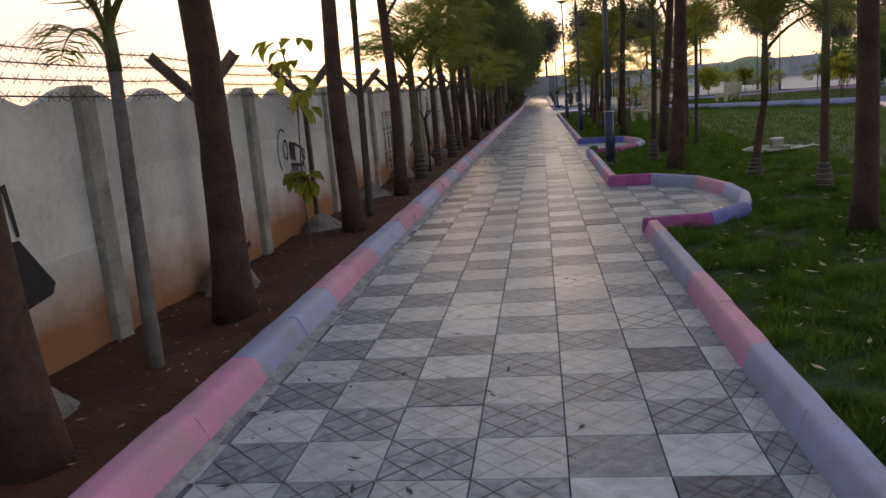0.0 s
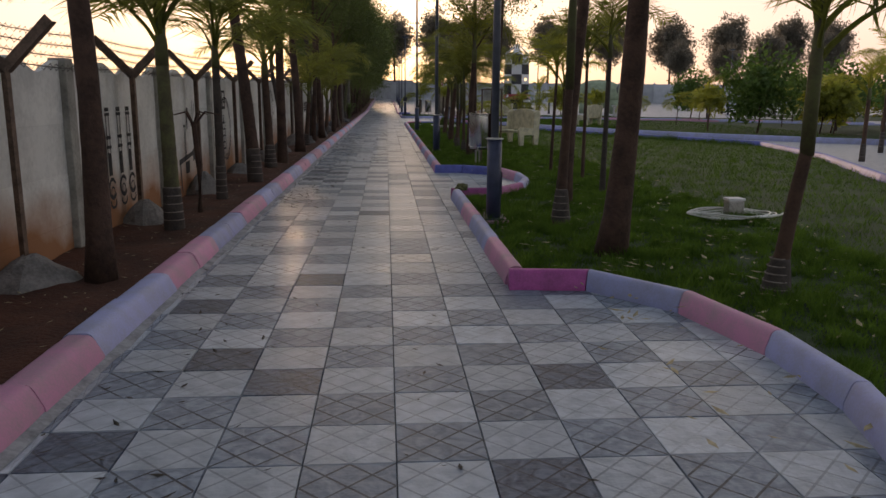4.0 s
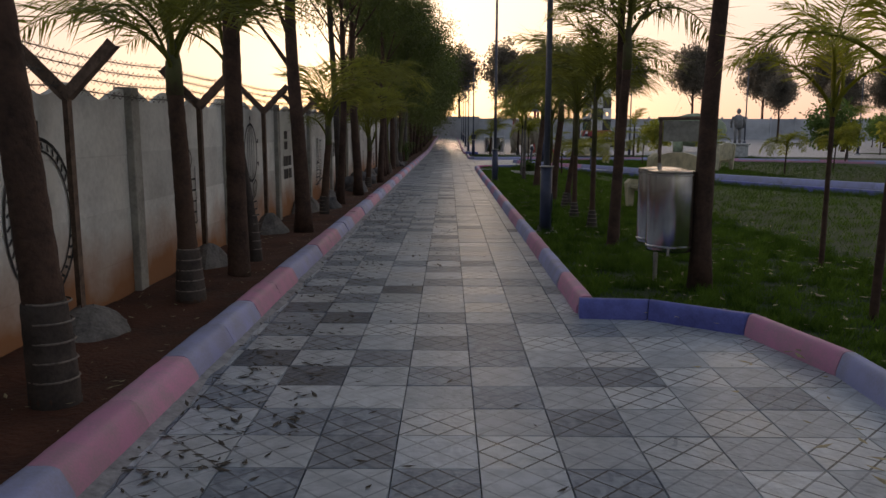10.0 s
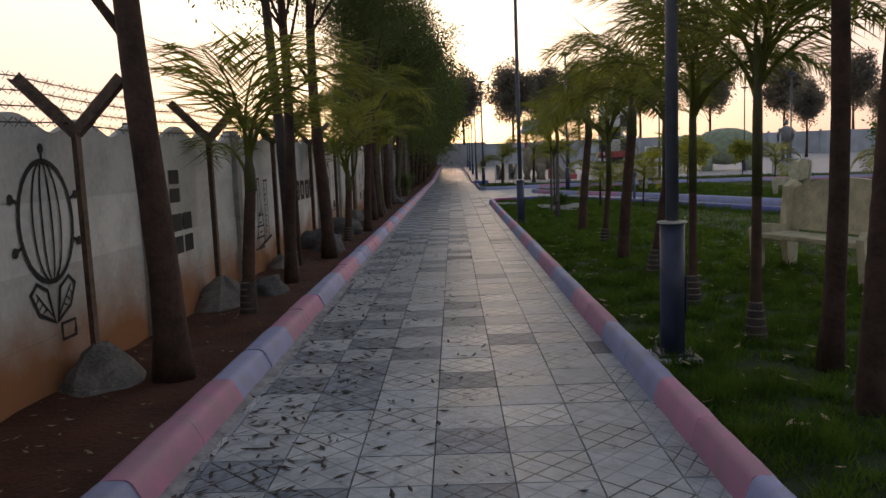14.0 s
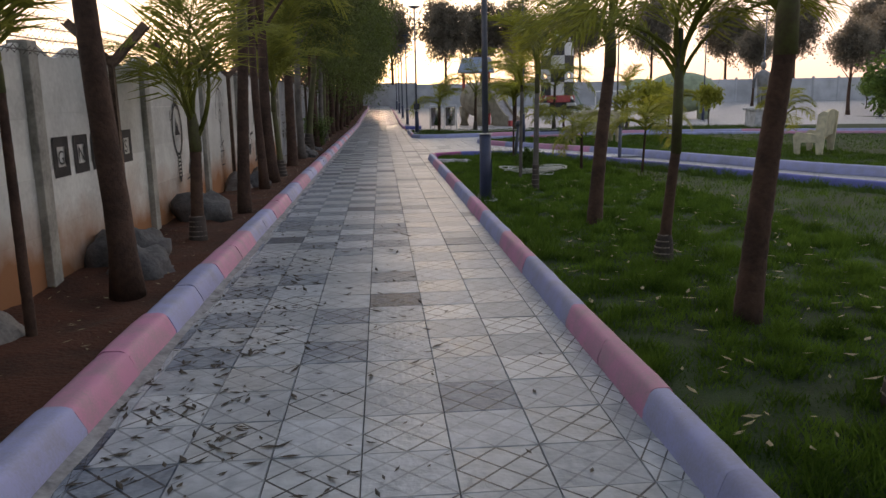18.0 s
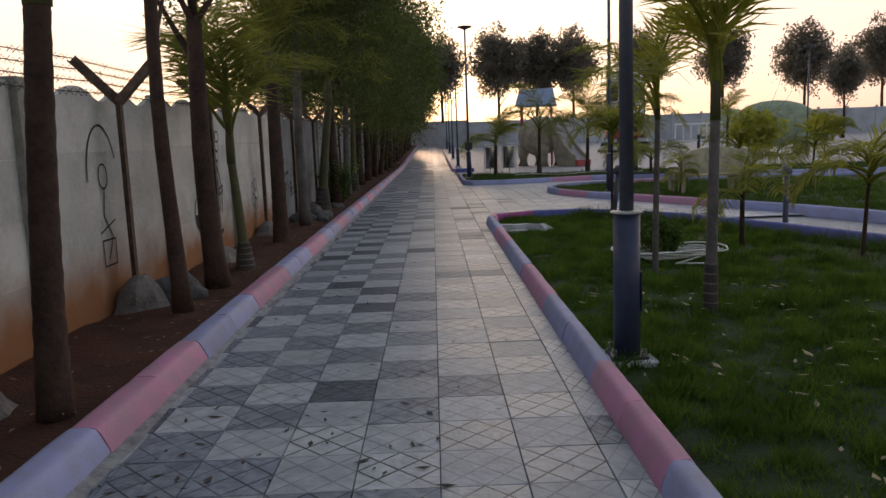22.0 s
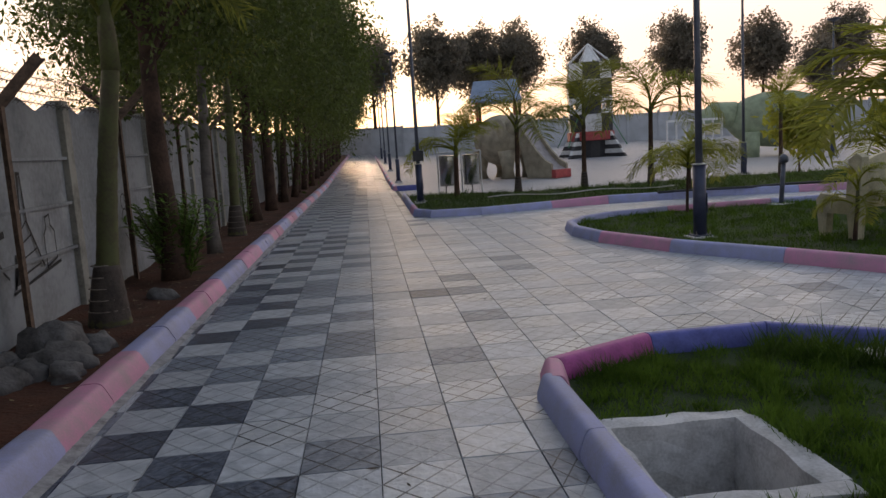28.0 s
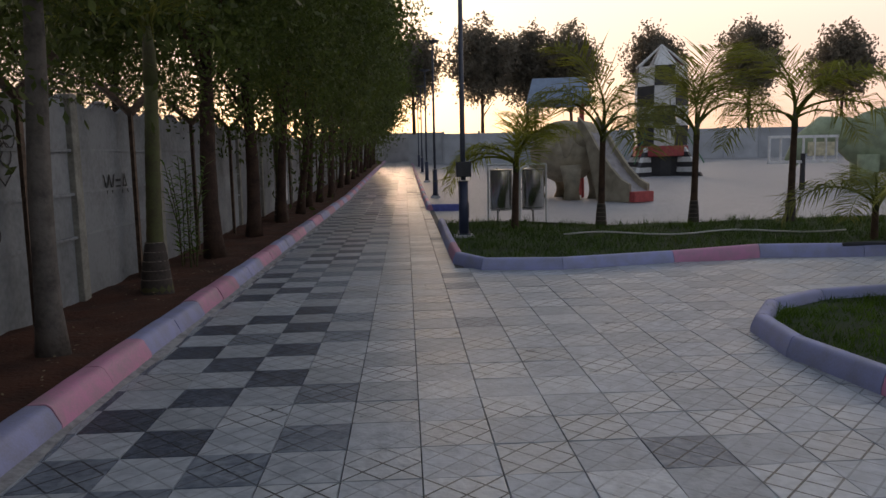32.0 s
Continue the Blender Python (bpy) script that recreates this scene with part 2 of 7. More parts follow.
# distance haze is mixed into this leaf colour: paler and greyer than the foliage
M["hazed_leaf"] = material("hazed_leaf", (0.195, 0.175, 0.140), 0.6, 1, 0.3, 0.0, through_light=0.6)
M["dry_leaf"] = material("dry_leaf", (0.30, 0.25, 0.15), 0.8, 20, 0.3, 0.0)
M["brown_leaf"] = material("brown_leaf", (0.06, 0.05, 0.04), 0.85, 20, 0.3, 0.0)
M["navy"] = material("navy_paint", (0.040, 0.050, 0.095), 0.45, 12, 0.15, 0.1)
M["pole"] = material("pole_paint", (0.075, 0.085, 0.115), 0.42, 12, 0.15, 0.1)
M["lamp_glass"] = material("lamp_diffuser", (0.55, 0.55, 0.52), 0.4, 5, 0.05, 0.0)
M["bolt"] = material("steel_bolt", (0.35, 0.34, 0.33), 0.4, 30, 0.2, 0.1, metal=0.9)
M["rust"] = material("rusty_steel", (0.130, 0.085, 0.062), 0.8, 14, 0.35, 0.4)
M["wire"] = material("barbed_wire", (0.10, 0.085, 0.075), 0.6, 30, 0.3, 0.0, metal=0.6)
M["steel"] = material("brushed_steel", (0.50, 0.50, 0.49), 0.20, 4, 0.15, 0.05, metal=1.0)
M["concrete"] = material("rough_concrete", (0.19, 0.175, 0.165), 0.95, 5, 0.3, 0.9, fine=40, dist=0.02)
M["stone"] = material("grey_stone", (0.095, 0.092, 0.095), 0.9, 6, 0.35, 0.9, fine=30, dist=0.03)
M["white_plaster"] = material("white_plaster", (0.52, 0.52, 0.53), 0.9, 6, 0.25, 0.6)
M["ink"] = material("black_wall_paint", (0.018, 0.018, 0.020), 0.7, 15, 0.25, 0.0)
M["white_ink"] = material("white_wall_paint", (0.6, 0.6, 0.58), 0.8, 15, 0.1, 0.0)
M["hose"] = material("white_hose", (0.62, 0.62, 0.58), 0.5, 20, 0.1, 0.0)
M["bench"] = material("cast_bench", (0.52, 0.47, 0.33), 0.85, 6, 0.25, 0.4)
M["bench_panel"] = material("bench_tan", (0.36, 0.25, 0.13), 0.85, 6, 0.25, 0.3)
M["park_leaf"] = material("park_leaf", (0.095, 0.165, 0.035), 0.6, 1.5, 0.35, 0.0, through_light=0.5)
M["beige"] = material("elephant_paint", (0.36, 0.31, 0.23), 0.8, 3, 0.25, 0.4)
M["slide"] = material("slide_terrazzo", (0.30, 0.27, 0.27), 0.5, 6, 0.2, 0.2)
M["red"] = material("red_paint", (0.42, 0.07, 0.07), 0.6, 8, 0.2, 0.1)
M["white"] = material("white_paint", (0.68, 0.68, 0.68), 0.6, 6, 0.12, 0.1)
M["black"] = material("black_paint", (0.03, 0.03, 0.035), 0.5, 6, 0.2, 0.1)
M["green"] = material("green_paint", (0.06, 0.20, 0.10), 0.6, 6, 0.2, 0.1)
M["roof_blue"] = material("blue_sheet_roof", (0.22, 0.30, 0.42), 0.5, 4, 0.15, 0.1)
M["wall_far"] = material("far_wall_paint", (0.42, 0.44, 0.47), 0.9, 0.8, 0.15, 0.1)
# dark bronze lightened to grey, with the distance haze put into its colour
M["statue"] = material("hazed_bronze", (0.27, 0.27, 0.28), 0.6, 5, 0.2, 0.2)
M["hill"] = material("pale_green_paint", (0.30, 0.36, 0.24), 0.8, 3, 0.2, 0.3)
M["nerium"] = material("shrub_leaf", (0.11, 0.21, 0.035), 0.4, 6, 0.3, 0.0, through_light=0.35)
M["moss"] = material("moss", (0.10, 0.10, 0.04), 0.95, 30, 0.3, 0.6)


def wall_material():
    """Whitewashed precast concrete, stained by red soil splashed up from the ground."""
    m = material("whitewash", (0.60, 0.60, 0.57), 0.93, 2.2, 0.14, 0.35, fine=25)
    nt = m.node_tree
    n, l = nt.nodes, nt.links
    b = n["Principled BSDF"]
    src = b.inputs["Base Color"].links[0].from_socket
    pos = n.new("ShaderNodeNewGeometry")
    sep = n.new("ShaderNodeSeparateXYZ")
    l.new(pos.outputs["Position"], sep.inputs[0])
    wave = n.new("ShaderNodeTexNoise")
    wave.inputs["Scale"].default_value, wave.inputs["Detail"].default_value = 1.6, 6
    l.new(pos.outputs["Position"], wave.inputs["Vector"])
    h = n.new("ShaderNodeMath")
    h.operation = "MULTIPLY_ADD"
    h.inputs[1].default_value = -0.9
    l.new(wave.outputs[0], h.inputs[0])
    l.new(sep.outputs[2], h.inputs[2])
    ramp = n.new("ShaderNodeMapRange")
    ramp.inputs["From Min"].default_value, ramp.inputs["From Max"].default_value = -0.22, 0.30
    ramp.inputs["To Min"].default_value, ramp.inputs["To Max"].default_value = 0.95, 0.0
    l.new(h.outputs[0], ramp.inputs["Value"])
    mix = n.new("ShaderNodeMix")
    mix.data_type = "RGBA"
    mix.inputs["B"].default_value = (0.32, 0.125, 0.042, 1)
    l.new(ramp.outputs[0], mix.inputs["Factor"])
    l.new(src, mix.inputs["A"])
    l.new(mix.outputs["Result"], b.inputs["Base Color"])
    return m


M["wall"] = wall_material()
M["wall_grey"] = material("bare_cement", (0.255, 0.27, 0.29), 0.95, 1.6, 0.22, 0.5, fine=18)
M["wall_post"] = material("post_concrete", (0.30, 0.29, 0.26), 0.95, 4, 0.25, 0.6, fine=30)

# ---- mesh helpers ----


def mesh_of(name, bm, mat, smooth=False):
    me = bpy.data.meshes.new(name)
    bm.to_mesh(me)
    bm.free()
    for x in mat if isinstance(mat, (list, tuple)) else (mat,):
        me.materials.append(M[x])
    if smooth:
        me.polygons.foreach_set("use_smooth", [True] * len(me.polygons))
    return me


def raw_mesh(name, verts, faces, mat, smooth=False, index=None):
    me = bpy.data.meshes.new(name)
    me.from_pydata([tuple(v) for v in verts], [], [tuple(f) for f in faces])
    for x in mat if isinstance(mat, (list, tuple)) else (mat,):
        me.materials.append(M[x])
    if index is not None:
        me.polygons.foreach_set("material_index", list(index))
    if smooth:
        me.polygons.foreach_set("use_smooth", [True] * len(me.polygons))
    me.update()
    return me


def part(name, bm, mat, parent, label="", smooth=False):
    me = bm if isinstance(bm, bpy.types.Mesh) else mesh_of(name, bm, mat, smooth)
    ob = new(name, me)
    ob.parent = parent
    if label:
        tagged(ob, label)
    return ob


def thing(name, x, y, z, label, category, group="", kind="", data=None, rz=0.0):
    ob = new(name, data)
    ob.matrix_basis = pose(x, y, z, 0, 0, rz)
    return tagged(ob, label, category, group, kind)


def box(bm, x0, x1, y0, y1, z0, z1, bevel=0.0):
    r = bmesh.ops.create_cube(bm, size=1.0)
    vs = r["verts"]
    for v in vs:
        v.co = Vector((x0 + (v.co.x + 0.5) * (x1 - x0), y0 + (v.co.y + 0.5) * (y1 - y0), z0 + (v.co.z + 0.5) * (z1 - z0)))
    if bevel:
        es = list({e for v in vs for e in v.link_edges})
        bmesh.ops.bevel(bm, geom=es, offset=bevel, segments=2, affect="EDGES", profile=0.6)
    return bm


def tube(bm, pts, radii, sides=10, cap=True, rough=0.0, rng=None):
    """A tube through pts with a radius at each."""
    rings = []
    pts = [Vector(p) for p in pts]
    for i, p in enumerate(pts):
        d = (pts[min(i + 1, len(pts) - 1)] - pts[max(i - 1, 0)]).normalized()
        q = d.to_track_quat("Z", "Y")
        ring = []
        for k in range(sides):
            a = 2 * math.pi * k / sides
            r = radii[i] * (1 + (rng.uniform(-rough, rough) if rng else 0))
            ring.append(bm.verts.new(p + q @ Vector((math.cos(a) * r, math.sin(a) * r, 0))))
        rings.append(ring)
    for a, b in zip(rings, rings[1:]):
        for k in range(sides):
            bm.faces.new((a[k], a[(k + 1) % sides], b[(k + 1) % sides], b[k]))
    if cap:
        bm.faces.new(rings[0][::-1])
        bm.faces.new(rings[-1])
    return bm


def rough_blob(seed, sx, sy, sz, jag=0.25, sub=2):
    """An uneven stone or heap that sits on z = 0."""
    bm = bmesh.new()
    bmesh.ops.create_icosphere(bm, subdivisions=sub, radius=1.0)
    off = Vector((seed * 7.3, seed * 3.1, seed * 1.7))
    for v in bm.verts:
        k = 1 + jag * noise.noise(v.co * 1.6 + off) + 0.4 * jag * noise.noise(v.co * 4 + off)
        v.co = Vector((v.co.x * sx * k, v.co.y * sy * k, max(-0.02, v.co.z * sz * k)))
    return bm


def rise(y):
    """The ground climbs gently towards the far end of the walk."""
    return 0.018 * max(0.0, y - 75.0)


# ---- ground ----
tagged(new("ground", raw_mesh("ground", [(-900, -900, -0.35), (900, -900, -0.35), (900, 1500, -0.35), (-900, 1500, -0.35)], [(0, 1, 2, 3)], "earth")),
       "dry brown earth reaching to the horizon", "ground", kind="structure")
END = 128.0


def strip(x0, x1, ys, z, mat, name, wavy=0.0, cols=2):
    vs, fs = [], []
    xs = [x0 + (x1 - x0) * i / cols for i in range(cols + 1)]
    for y in ys:
        for i, x in enumerate(xs):
            w = wavy * noise.noise(Vector((x * 2.1, y * 1.7, 3.3))) + 0.5 * wavy * noise.noise(Vector((x * 6, y * 6, 9)))
            vs.append((x, y, z + rise(y) + (w if 0 < i < cols else 0)))
    k = cols + 1
    for j in range(len(ys) - 1):
        for i in range(cols):
            fs.append((j * k + i, j * k + i + 1, (j + 1) * k + i + 1, (j + 1) * k + i))
    return new(name, raw_mesh(name, vs, fs, mat, smooth=True))


coarse = [-8 + i * 2.0 for i in range(int((END + 8) / 2) + 1)]
fine_ys = [-8 + i * 0.25 for i in range(int(100 / 0.25))] + [92 + i for i in range(int(END - 92) + 1)]
tagged(strip(-0.10, 2.70, coarse, -0.035, "paving", "pavement_walk"), "grey cement bed under the walking path", "pavement", kind="structure")
tagged(strip(2.70, 70.0, [46.0 + 2 * i for i in range(42)], -0.035, "paving", "pavement_square"), "grey cement paving of the park's square and side paths", "pavement", kind="structure")
tagged(strip(6.0, 70.0, [-8.0 + 2 * i for i in range(28)], -0.045, "paving", "pavement_side"), "grey cement paving of the park's outer paths", "pavement", kind="structure")
tagged(strip(-1.75, -0.14, fine_ys, 0.075, "soil", "ground_bed", 0.05, 10), "bare red soil bed along the compound wall", "soil bed", kind="structure")

# ---- path tiles ----
path = thing("path", 0, 0, 0, "walking path of scored light and dark grey cement tiles", "path", kind="structure",
             data=strip(-0.05, 2.75, coarse, -0.012, "grout", "path_bed").data)
bpy.data.objects.remove(bpy.data.objects["path_bed"])


KINDS = ("tile_light", "tile_scored", "tile_mid", "tile_dark")
CORNERS = ((-1, -1), (1, -1), (1, 1), (-1, 1))
TILE_X = 0.093


def tile_y(j):
    """Where row j of the tiles begins; the rows were laid a little wider in places."""
    return float(np.interp(j, [-20, 0, 8, 24, 32, 44, 58, 71, 80, 100, 115, 122, 330], [-5.06, 2.741, 5.68, 11.715, 14.97, 19.46, 24.65, 29.593, 33.16, 41.02, 47.04, 49.81, 130.9]))


def face_uv(me):
    """Each tile face runs from corner to corner of the scored pattern."""
    uv = me.uv_layers.new(name="UVMap").data
    for f in me.polygons:
        for k, li in enumerate(f.loop_indices):
            uv[li].uv = ((CORNERS[k % 4][0] + 1) / 2, (CORNERS[k % 4][1] + 1) / 2) if f.normal.z > 0.9 else (0.25, 0.0)
    return me


def tile_shape(name, mat):
    """One tile, 3 cm thick, with a narrow chamfer round its top."""
    h = TILE / 2 - 0.0022
    vs = [(sx * (h - c), sy * (h - c), z) for c, z in ((0.002, 0.0), (0.0, -0.003), (0.0, -0.03)) for sx, sy in CORNERS]
    fs = [(0, 1, 2, 3), (11, 10, 9, 8)]
    for q in (0, 4):
        for k in range(4):
            fs.append((q + 4 + k, q + 4 + (k + 1) % 4, q + (k + 1) % 4, q + k))
    return face_uv(raw_mesh(name, vs, fs, mat))


TILE_MESH = {k: tile_shape(k, k) for k in KINDS}


def tile_kind(i, j, y, rng):
    chance, swap = rng.random(), rng.random()
    even = (i + j) % 2 == 0
    if not even:
        return "tile_light" if chance < 0.95 or i > 6 else "tile_mid"
    if y < 12.0:
        dark, mid = 0.13, 0.80
    elif i > 6 and y > 40.0:
        dark, mid = 0.0, 0.03
    elif i > 3:
        dark, mid = 0.02, (0.30 if i < 7 else 0.12) if y < 24 else 0.07
    elif y < 24.0:
        dark, mid = 0.08, 0.58
    elif y < 36.0:
        dark, mid = 0.05, 0.55
    elif i == 3:
        dark, mid = 0.05, 0.50
    else:
        dark, mid = (0.28, 0.67) if y < 44.5 else (0.58, 0.38)
    return "tile_dark" if chance < dark else "tile_mid" if chance < dark + mid else "tile_scored"


rng = random.Random(5)
far_v, far_f, far_i = [], [], []


def loose_tile(x, y, kind, w, d):
    n = len(far_v)
    h, g = d / 2 - 0.0022, w / 2 - 0.0022
    z = rise(y) + rng.uniform(-0.0012, 0.0012)
    a, b = rng.uniform(-0.0015, 0.0015), rng.uniform(-0.0015, 0.0015)
    for sx, sy in CORNERS:
        far_v.append((x + sx * (g - 0.002), y + sy * (h - 0.002), z + a * sx + b * sy))
    for sx, sy in CORNERS:
        far_v.append((x + sx * g, y + sy * h, z - 0.010))
    far_f.append((n, n + 1, n + 2, n + 3))
    for k in range(4):
        far_f.append((n + 4 + k, n + 4 + (k + 1) % 4, n + (k + 1) % 4, n + k))
    far_i.extend([KINDS.index(kind)] * 5)


BAYS = ((7.75, 11.45, 3.75), (17.0, 20.7, 3.85))
near_tiles = []
for j in range(-17, 321):
    y0, y1 = tile_y(j), tile_y(j + 1)
    y, d = (y0 + y1) / 2, y1 - y0
    open_end = 2.60
    for a, b, reach in BAYS:
        if a - 0.25 < y < b + 0.25:
            open_end = reach + 0.25
    if 46.0 < y < 58.0:
        open_end = 13.0
    i = -1
    while True:
        xa, xb = TILE_X + i * TILE, TILE_X + (i + 1) * TILE
        if xa > open_end - 0.05:
            break
        if open_end < 2.7:
            xb = min(xb, open_end + 0.03)
        xa = max(xa, 0.0)
        kind = tile_kind(i, j, y, rng)
        if i in (3, 4) and 1.5 < y < 48.5 and len(near_tiles) < 300 and not (i == 4 and 11.0 < y < 20.0):
            near_tiles.append(((xa + xb) / 2, y, kind, d))
        else:
            loose_tile((xa + xb) / 2, y, kind, xb - xa, d)
        i += 1
rest = part("tile_field", face_uv(raw_mesh("tile_field", far_v, far_f, KINDS, index=far_i)), None, path,
            "scored cement tiles laid edge to edge")
tagged(rest, kind="stuff")

# ---- kerbs ----


def kerb_stone(name, mat, length, w, h, seed):
    """One cast kerb stone with sloped shoulders, along +y, its inner foot at x = 0."""
    prof = [(0, -0.04), (0.01 * w, 0.28 * h), (0.17 * w, 0.78 * h), (0.22 * w, 0.90 * h), (0.31 * w, 0.98 * h), (0.40 * w, h), (0.62 * w, h), (0.71 * w, 0.98 * h), (0.80 * w, 0.89 * h), (0.86 * w, 0.76 * h), (w, 0.25 * h), (w, -0.06)]
    bm = bmesh.new()
    n = 4
    r = random.Random(seed)
    rings = []
    for k in range(n + 1):
        y = length * k / n
        inset = 0.004 if k in (0, n) else 0.0
        yy = min(max(y, 0.001), length - 0.001)
        rings.append([bm.verts.new((px + (0.5 * w - px) * inset * 2 + r.uniform(-0.0022, 0.0022), yy, pz - (inset * 0.6 if pz > 0 else 0) + r.uniform(-0.0022, 0.0022))) for px, pz in prof])
    for a, b in zip(rings, rings[1:]):
        for i in range(len(prof) - 1):
            bm.faces.new((a[i], b[i], b[i + 1], a[i + 1]))
    bm.faces.new([bm.verts.new(v.co) for v in rings[0]])
    bm.faces.new([bm.verts.new(v.co) for v in rings[-1][::-1]])
    bmesh.ops.recalc_face_normals(bm, faces=bm.faces)
    return mesh_of(name, bm, mat, True)


def paint_end(half):
    """Where painted length number `half` of the broad kerb begins; even ones are pink."""
    return float(np.interp(half / 2, [-6.0, 0.0, 5.0, 8.0, 9.0, 10.0, 13.0, 17.0, 42.0], [-10.0, 8.5, 23.7, 33.0, 36.4, 39.7, 49.1, 61.5, 140.0]))


KERB = {}
for wname, w, h in (("wide", 0.27, 0.165), ("slim", 0.175, 0.155)):
    for c in ("pink", "blue"):
        KERB[wname, c] = [kerb_stone("kerb_stone", c, 0.80, w, h, s) for s in (1, 2, 3)]


def kerb_line(owner, wname, x, y0, y1, side):
    """A straight kerb, two stones to each painted length."""
    r = random.Random(int(y0 * 10) + 7)
    for half in range(-10, 84):
        a, b = max(paint_end(half), y0), min(paint_end(half + 1), y1)
        if b - a < 0.05:
            continue
        length = (b - a) / 2
        for k in range(2):
            y = a + k * length
            ob = new("kerb_stone", KERB[wname, "blue" if half % 2 else "pink"][(half + k) % 3])
            ob.parent = owner
            turn = 180 if side < 0 else 0
            ob.matrix_basis = pose(x + r.uniform(-0.005, 0.005), y + (length if side < 0 else 0), rise(y) + r.uniform(-0.006, 0.003), 0, 0, turn + r.uniform(-0.35, 0.35)) @ Matrix.Diagonal((1, length / 0.8, 1, 1))


def kerb_curve(owner, pts, colors, w=0.17, h=0.155, run=0.8):
    """Kerb stones along a bent line; the inner foot follows pts, and the stones lie to the right of the way they run."""
    prof = [(0, -0.04), (0.01 * w, 0.28 * h), (0.17 * w, 0.78 * h), (0.22 * w, 0.90 * h), (0.31 * w, 0.98 * h), (0.40 * w, h), (0.62 * w, h), (0.71 * w, 0.98 * h), (0.80 * w, 0.89 * h), (0.86 * w, 0.76 * h), (w, 0.25 * h), (w, -0.06)]
    P = [Vector((p[0], p[1], 0)) for p in pts]
    normals = []
    for i in range(len(P)):
        d0 = (P[i] - P[max(i - 1, 0)]).normalized() if i else (P[1] - P[0]).normalized()
        d1 = (P[min(i + 1, len(P) - 1)] - P[i]).normalized() if i < len(P) - 1 else d0
        nrm = Vector((d0.y + d1.y, -d0.x - d1.x, 0)).normalized()
        nrm /= max(0.45, nrm.dot(Vector((d0.y, -d0.x, 0))))
        normals.append(nrm)
    for i in range(len(P) - 1):
        seg = (P[i + 1] - P[i]).length
        cnt = max(1, round(seg / run))
        for s in range(cnt):
            bm = bmesh.new()
            rings = []
            for u in (s / cnt + 0.004 / seg, (s + 0.5) / cnt, (s + 1) / cnt - 0.004 / seg):
                c, nr = P[i].lerp(P[i + 1], u), normals[i].lerp(normals[i + 1], u)
                rings.append([bm.verts.new((c.x + nr.x * px, c.y + nr.y * px, pz + rise(c.y))) for px, pz in prof])
            for a, b in zip(rings, rings[1:]):
                for q in range(len(prof) - 1):
                    bm.faces.new((a[q], b[q], b[q + 1], a[q + 1]))
            bm.faces.new([bm.verts.new(v.co) for v in rings[0]])
            bm.faces.new([bm.verts.new(v.co) for v in rings[-1][::-1]])
            bmesh.ops.recalc_face_normals(bm, faces=bm.faces)
            part("kerb_stone", bm, colors[(i if len(colors) == len(P) - 1 else (i + s)) % len(colors)], owner, smooth=True)


kerb_left = thing("kerb_left", 0, 0, 0, "broad cast kerb painted in faded pink and lavender blue lengths", "kerb", kind="structure")
kerb_line(kerb_left, "wide", 0.0, -6.4, END, -1)
kerb_right = thing("kerb_right", 0, 0, 0, "low cast kerb painted pink and lavender blue beside the lawn", "kerb", kind="structure")
RUNS = (-6.4, -4.2, -2.6, -1.0, 0.6, 2.2, 3.8, 5.35, 7.0, 13.0, 14.4, 15.37, 18.8, 22.03, 23.57, 25.0, 26.6, 28.2, 29.8, 31.3, 32.89, 34.2, 35.76, 37.2, 39.2, 40.85, 42.8, 44.4, 46.15)


def kerb_runs(owner, x, y0, y1):
    """Slim kerb stones, two to each painted length, cut where the paint changes."""
    r = random.Random(int(y0 * 10) + 11)
    for n, (a, b) in enumerate(zip(RUNS, RUNS[1:])):
        a, b = max(a, y0), min(b, y1)
        if b - a < 0.05:
            continue
        cnt = max(1, round((b - a) / 0.8))
        for k in range(cnt):
            ob = new("kerb_stone", KERB["slim", "blue" if n % 2 else "pink"][(n + k) % 3])
            ob.parent = owner
            ob.matrix_basis = pose(x + r.uniform(-0.003, 0.003), a + (b - a) * k / cnt, r.uniform(-0.003, 0.002), 0, 0, r.uniform(-0.2, 0.2)) @ Matrix.Diagonal((1, (b - a) / cnt / 0.8, 1, 1))


kerb_runs(kerb_right, 2.56, -6.4, 7.55)
kerb_runs(kerb_right, 2.56, 11.68, 16.85)
kerb_runs(kerb_right, 2.56, 20.93, 46.15)
bay_1 = thing("kerb_bay_near", 0, 0, 0, "bulging kerb of a paved bay, magenta and deep blue outside", "kerb", kind="structure")
kerb_curve(bay_1, [(2.56, 11.5), (3.16, 11.45), (3.65, 10.80), (3.83, 9.90), (3.82, 9.10), (3.62, 8.32), (3.18, 7.84), (2.56, 7.75)][::-1],
           ["magenta", "deep_blue", "blue", "blue", "pink", "blue", "magenta"], w=0.16)
bay_2 = thing("kerb_bay_far", 0, 0, 0, "bulging kerb of a second paved bay, magenta and lavender blue", "kerb", kind="structure")
kerb_curve(bay_2, [(2.56, 20.75), (3.10, 20.70), (3.70, 20.25), (3.90, 19.30), (3.88, 18.50), (3.65, 17.70), (3.22, 17.08), (2.56, 17.0)][::-1],
           ["magenta", "magenta", "blue", "blue", "pink", "deep_blue", "deep_blue"], w=0.16)
BED_A = [(2.58, 46.1), (2.66, 46.5), (3.45, 46.9), (4.35, 46.92), (5.15, 46.35), (6.0, 45.2), (6.7, 43.6), (7.8, 40.6), (8.7, 38.4), (10.4, 35.0), (12.4, 31.6), (13.6, 29.2), (12.6, 24.0), (10.8, 19.0), (9.8, 12.0), (9.4, 2.0), (9.4, -6.0)]
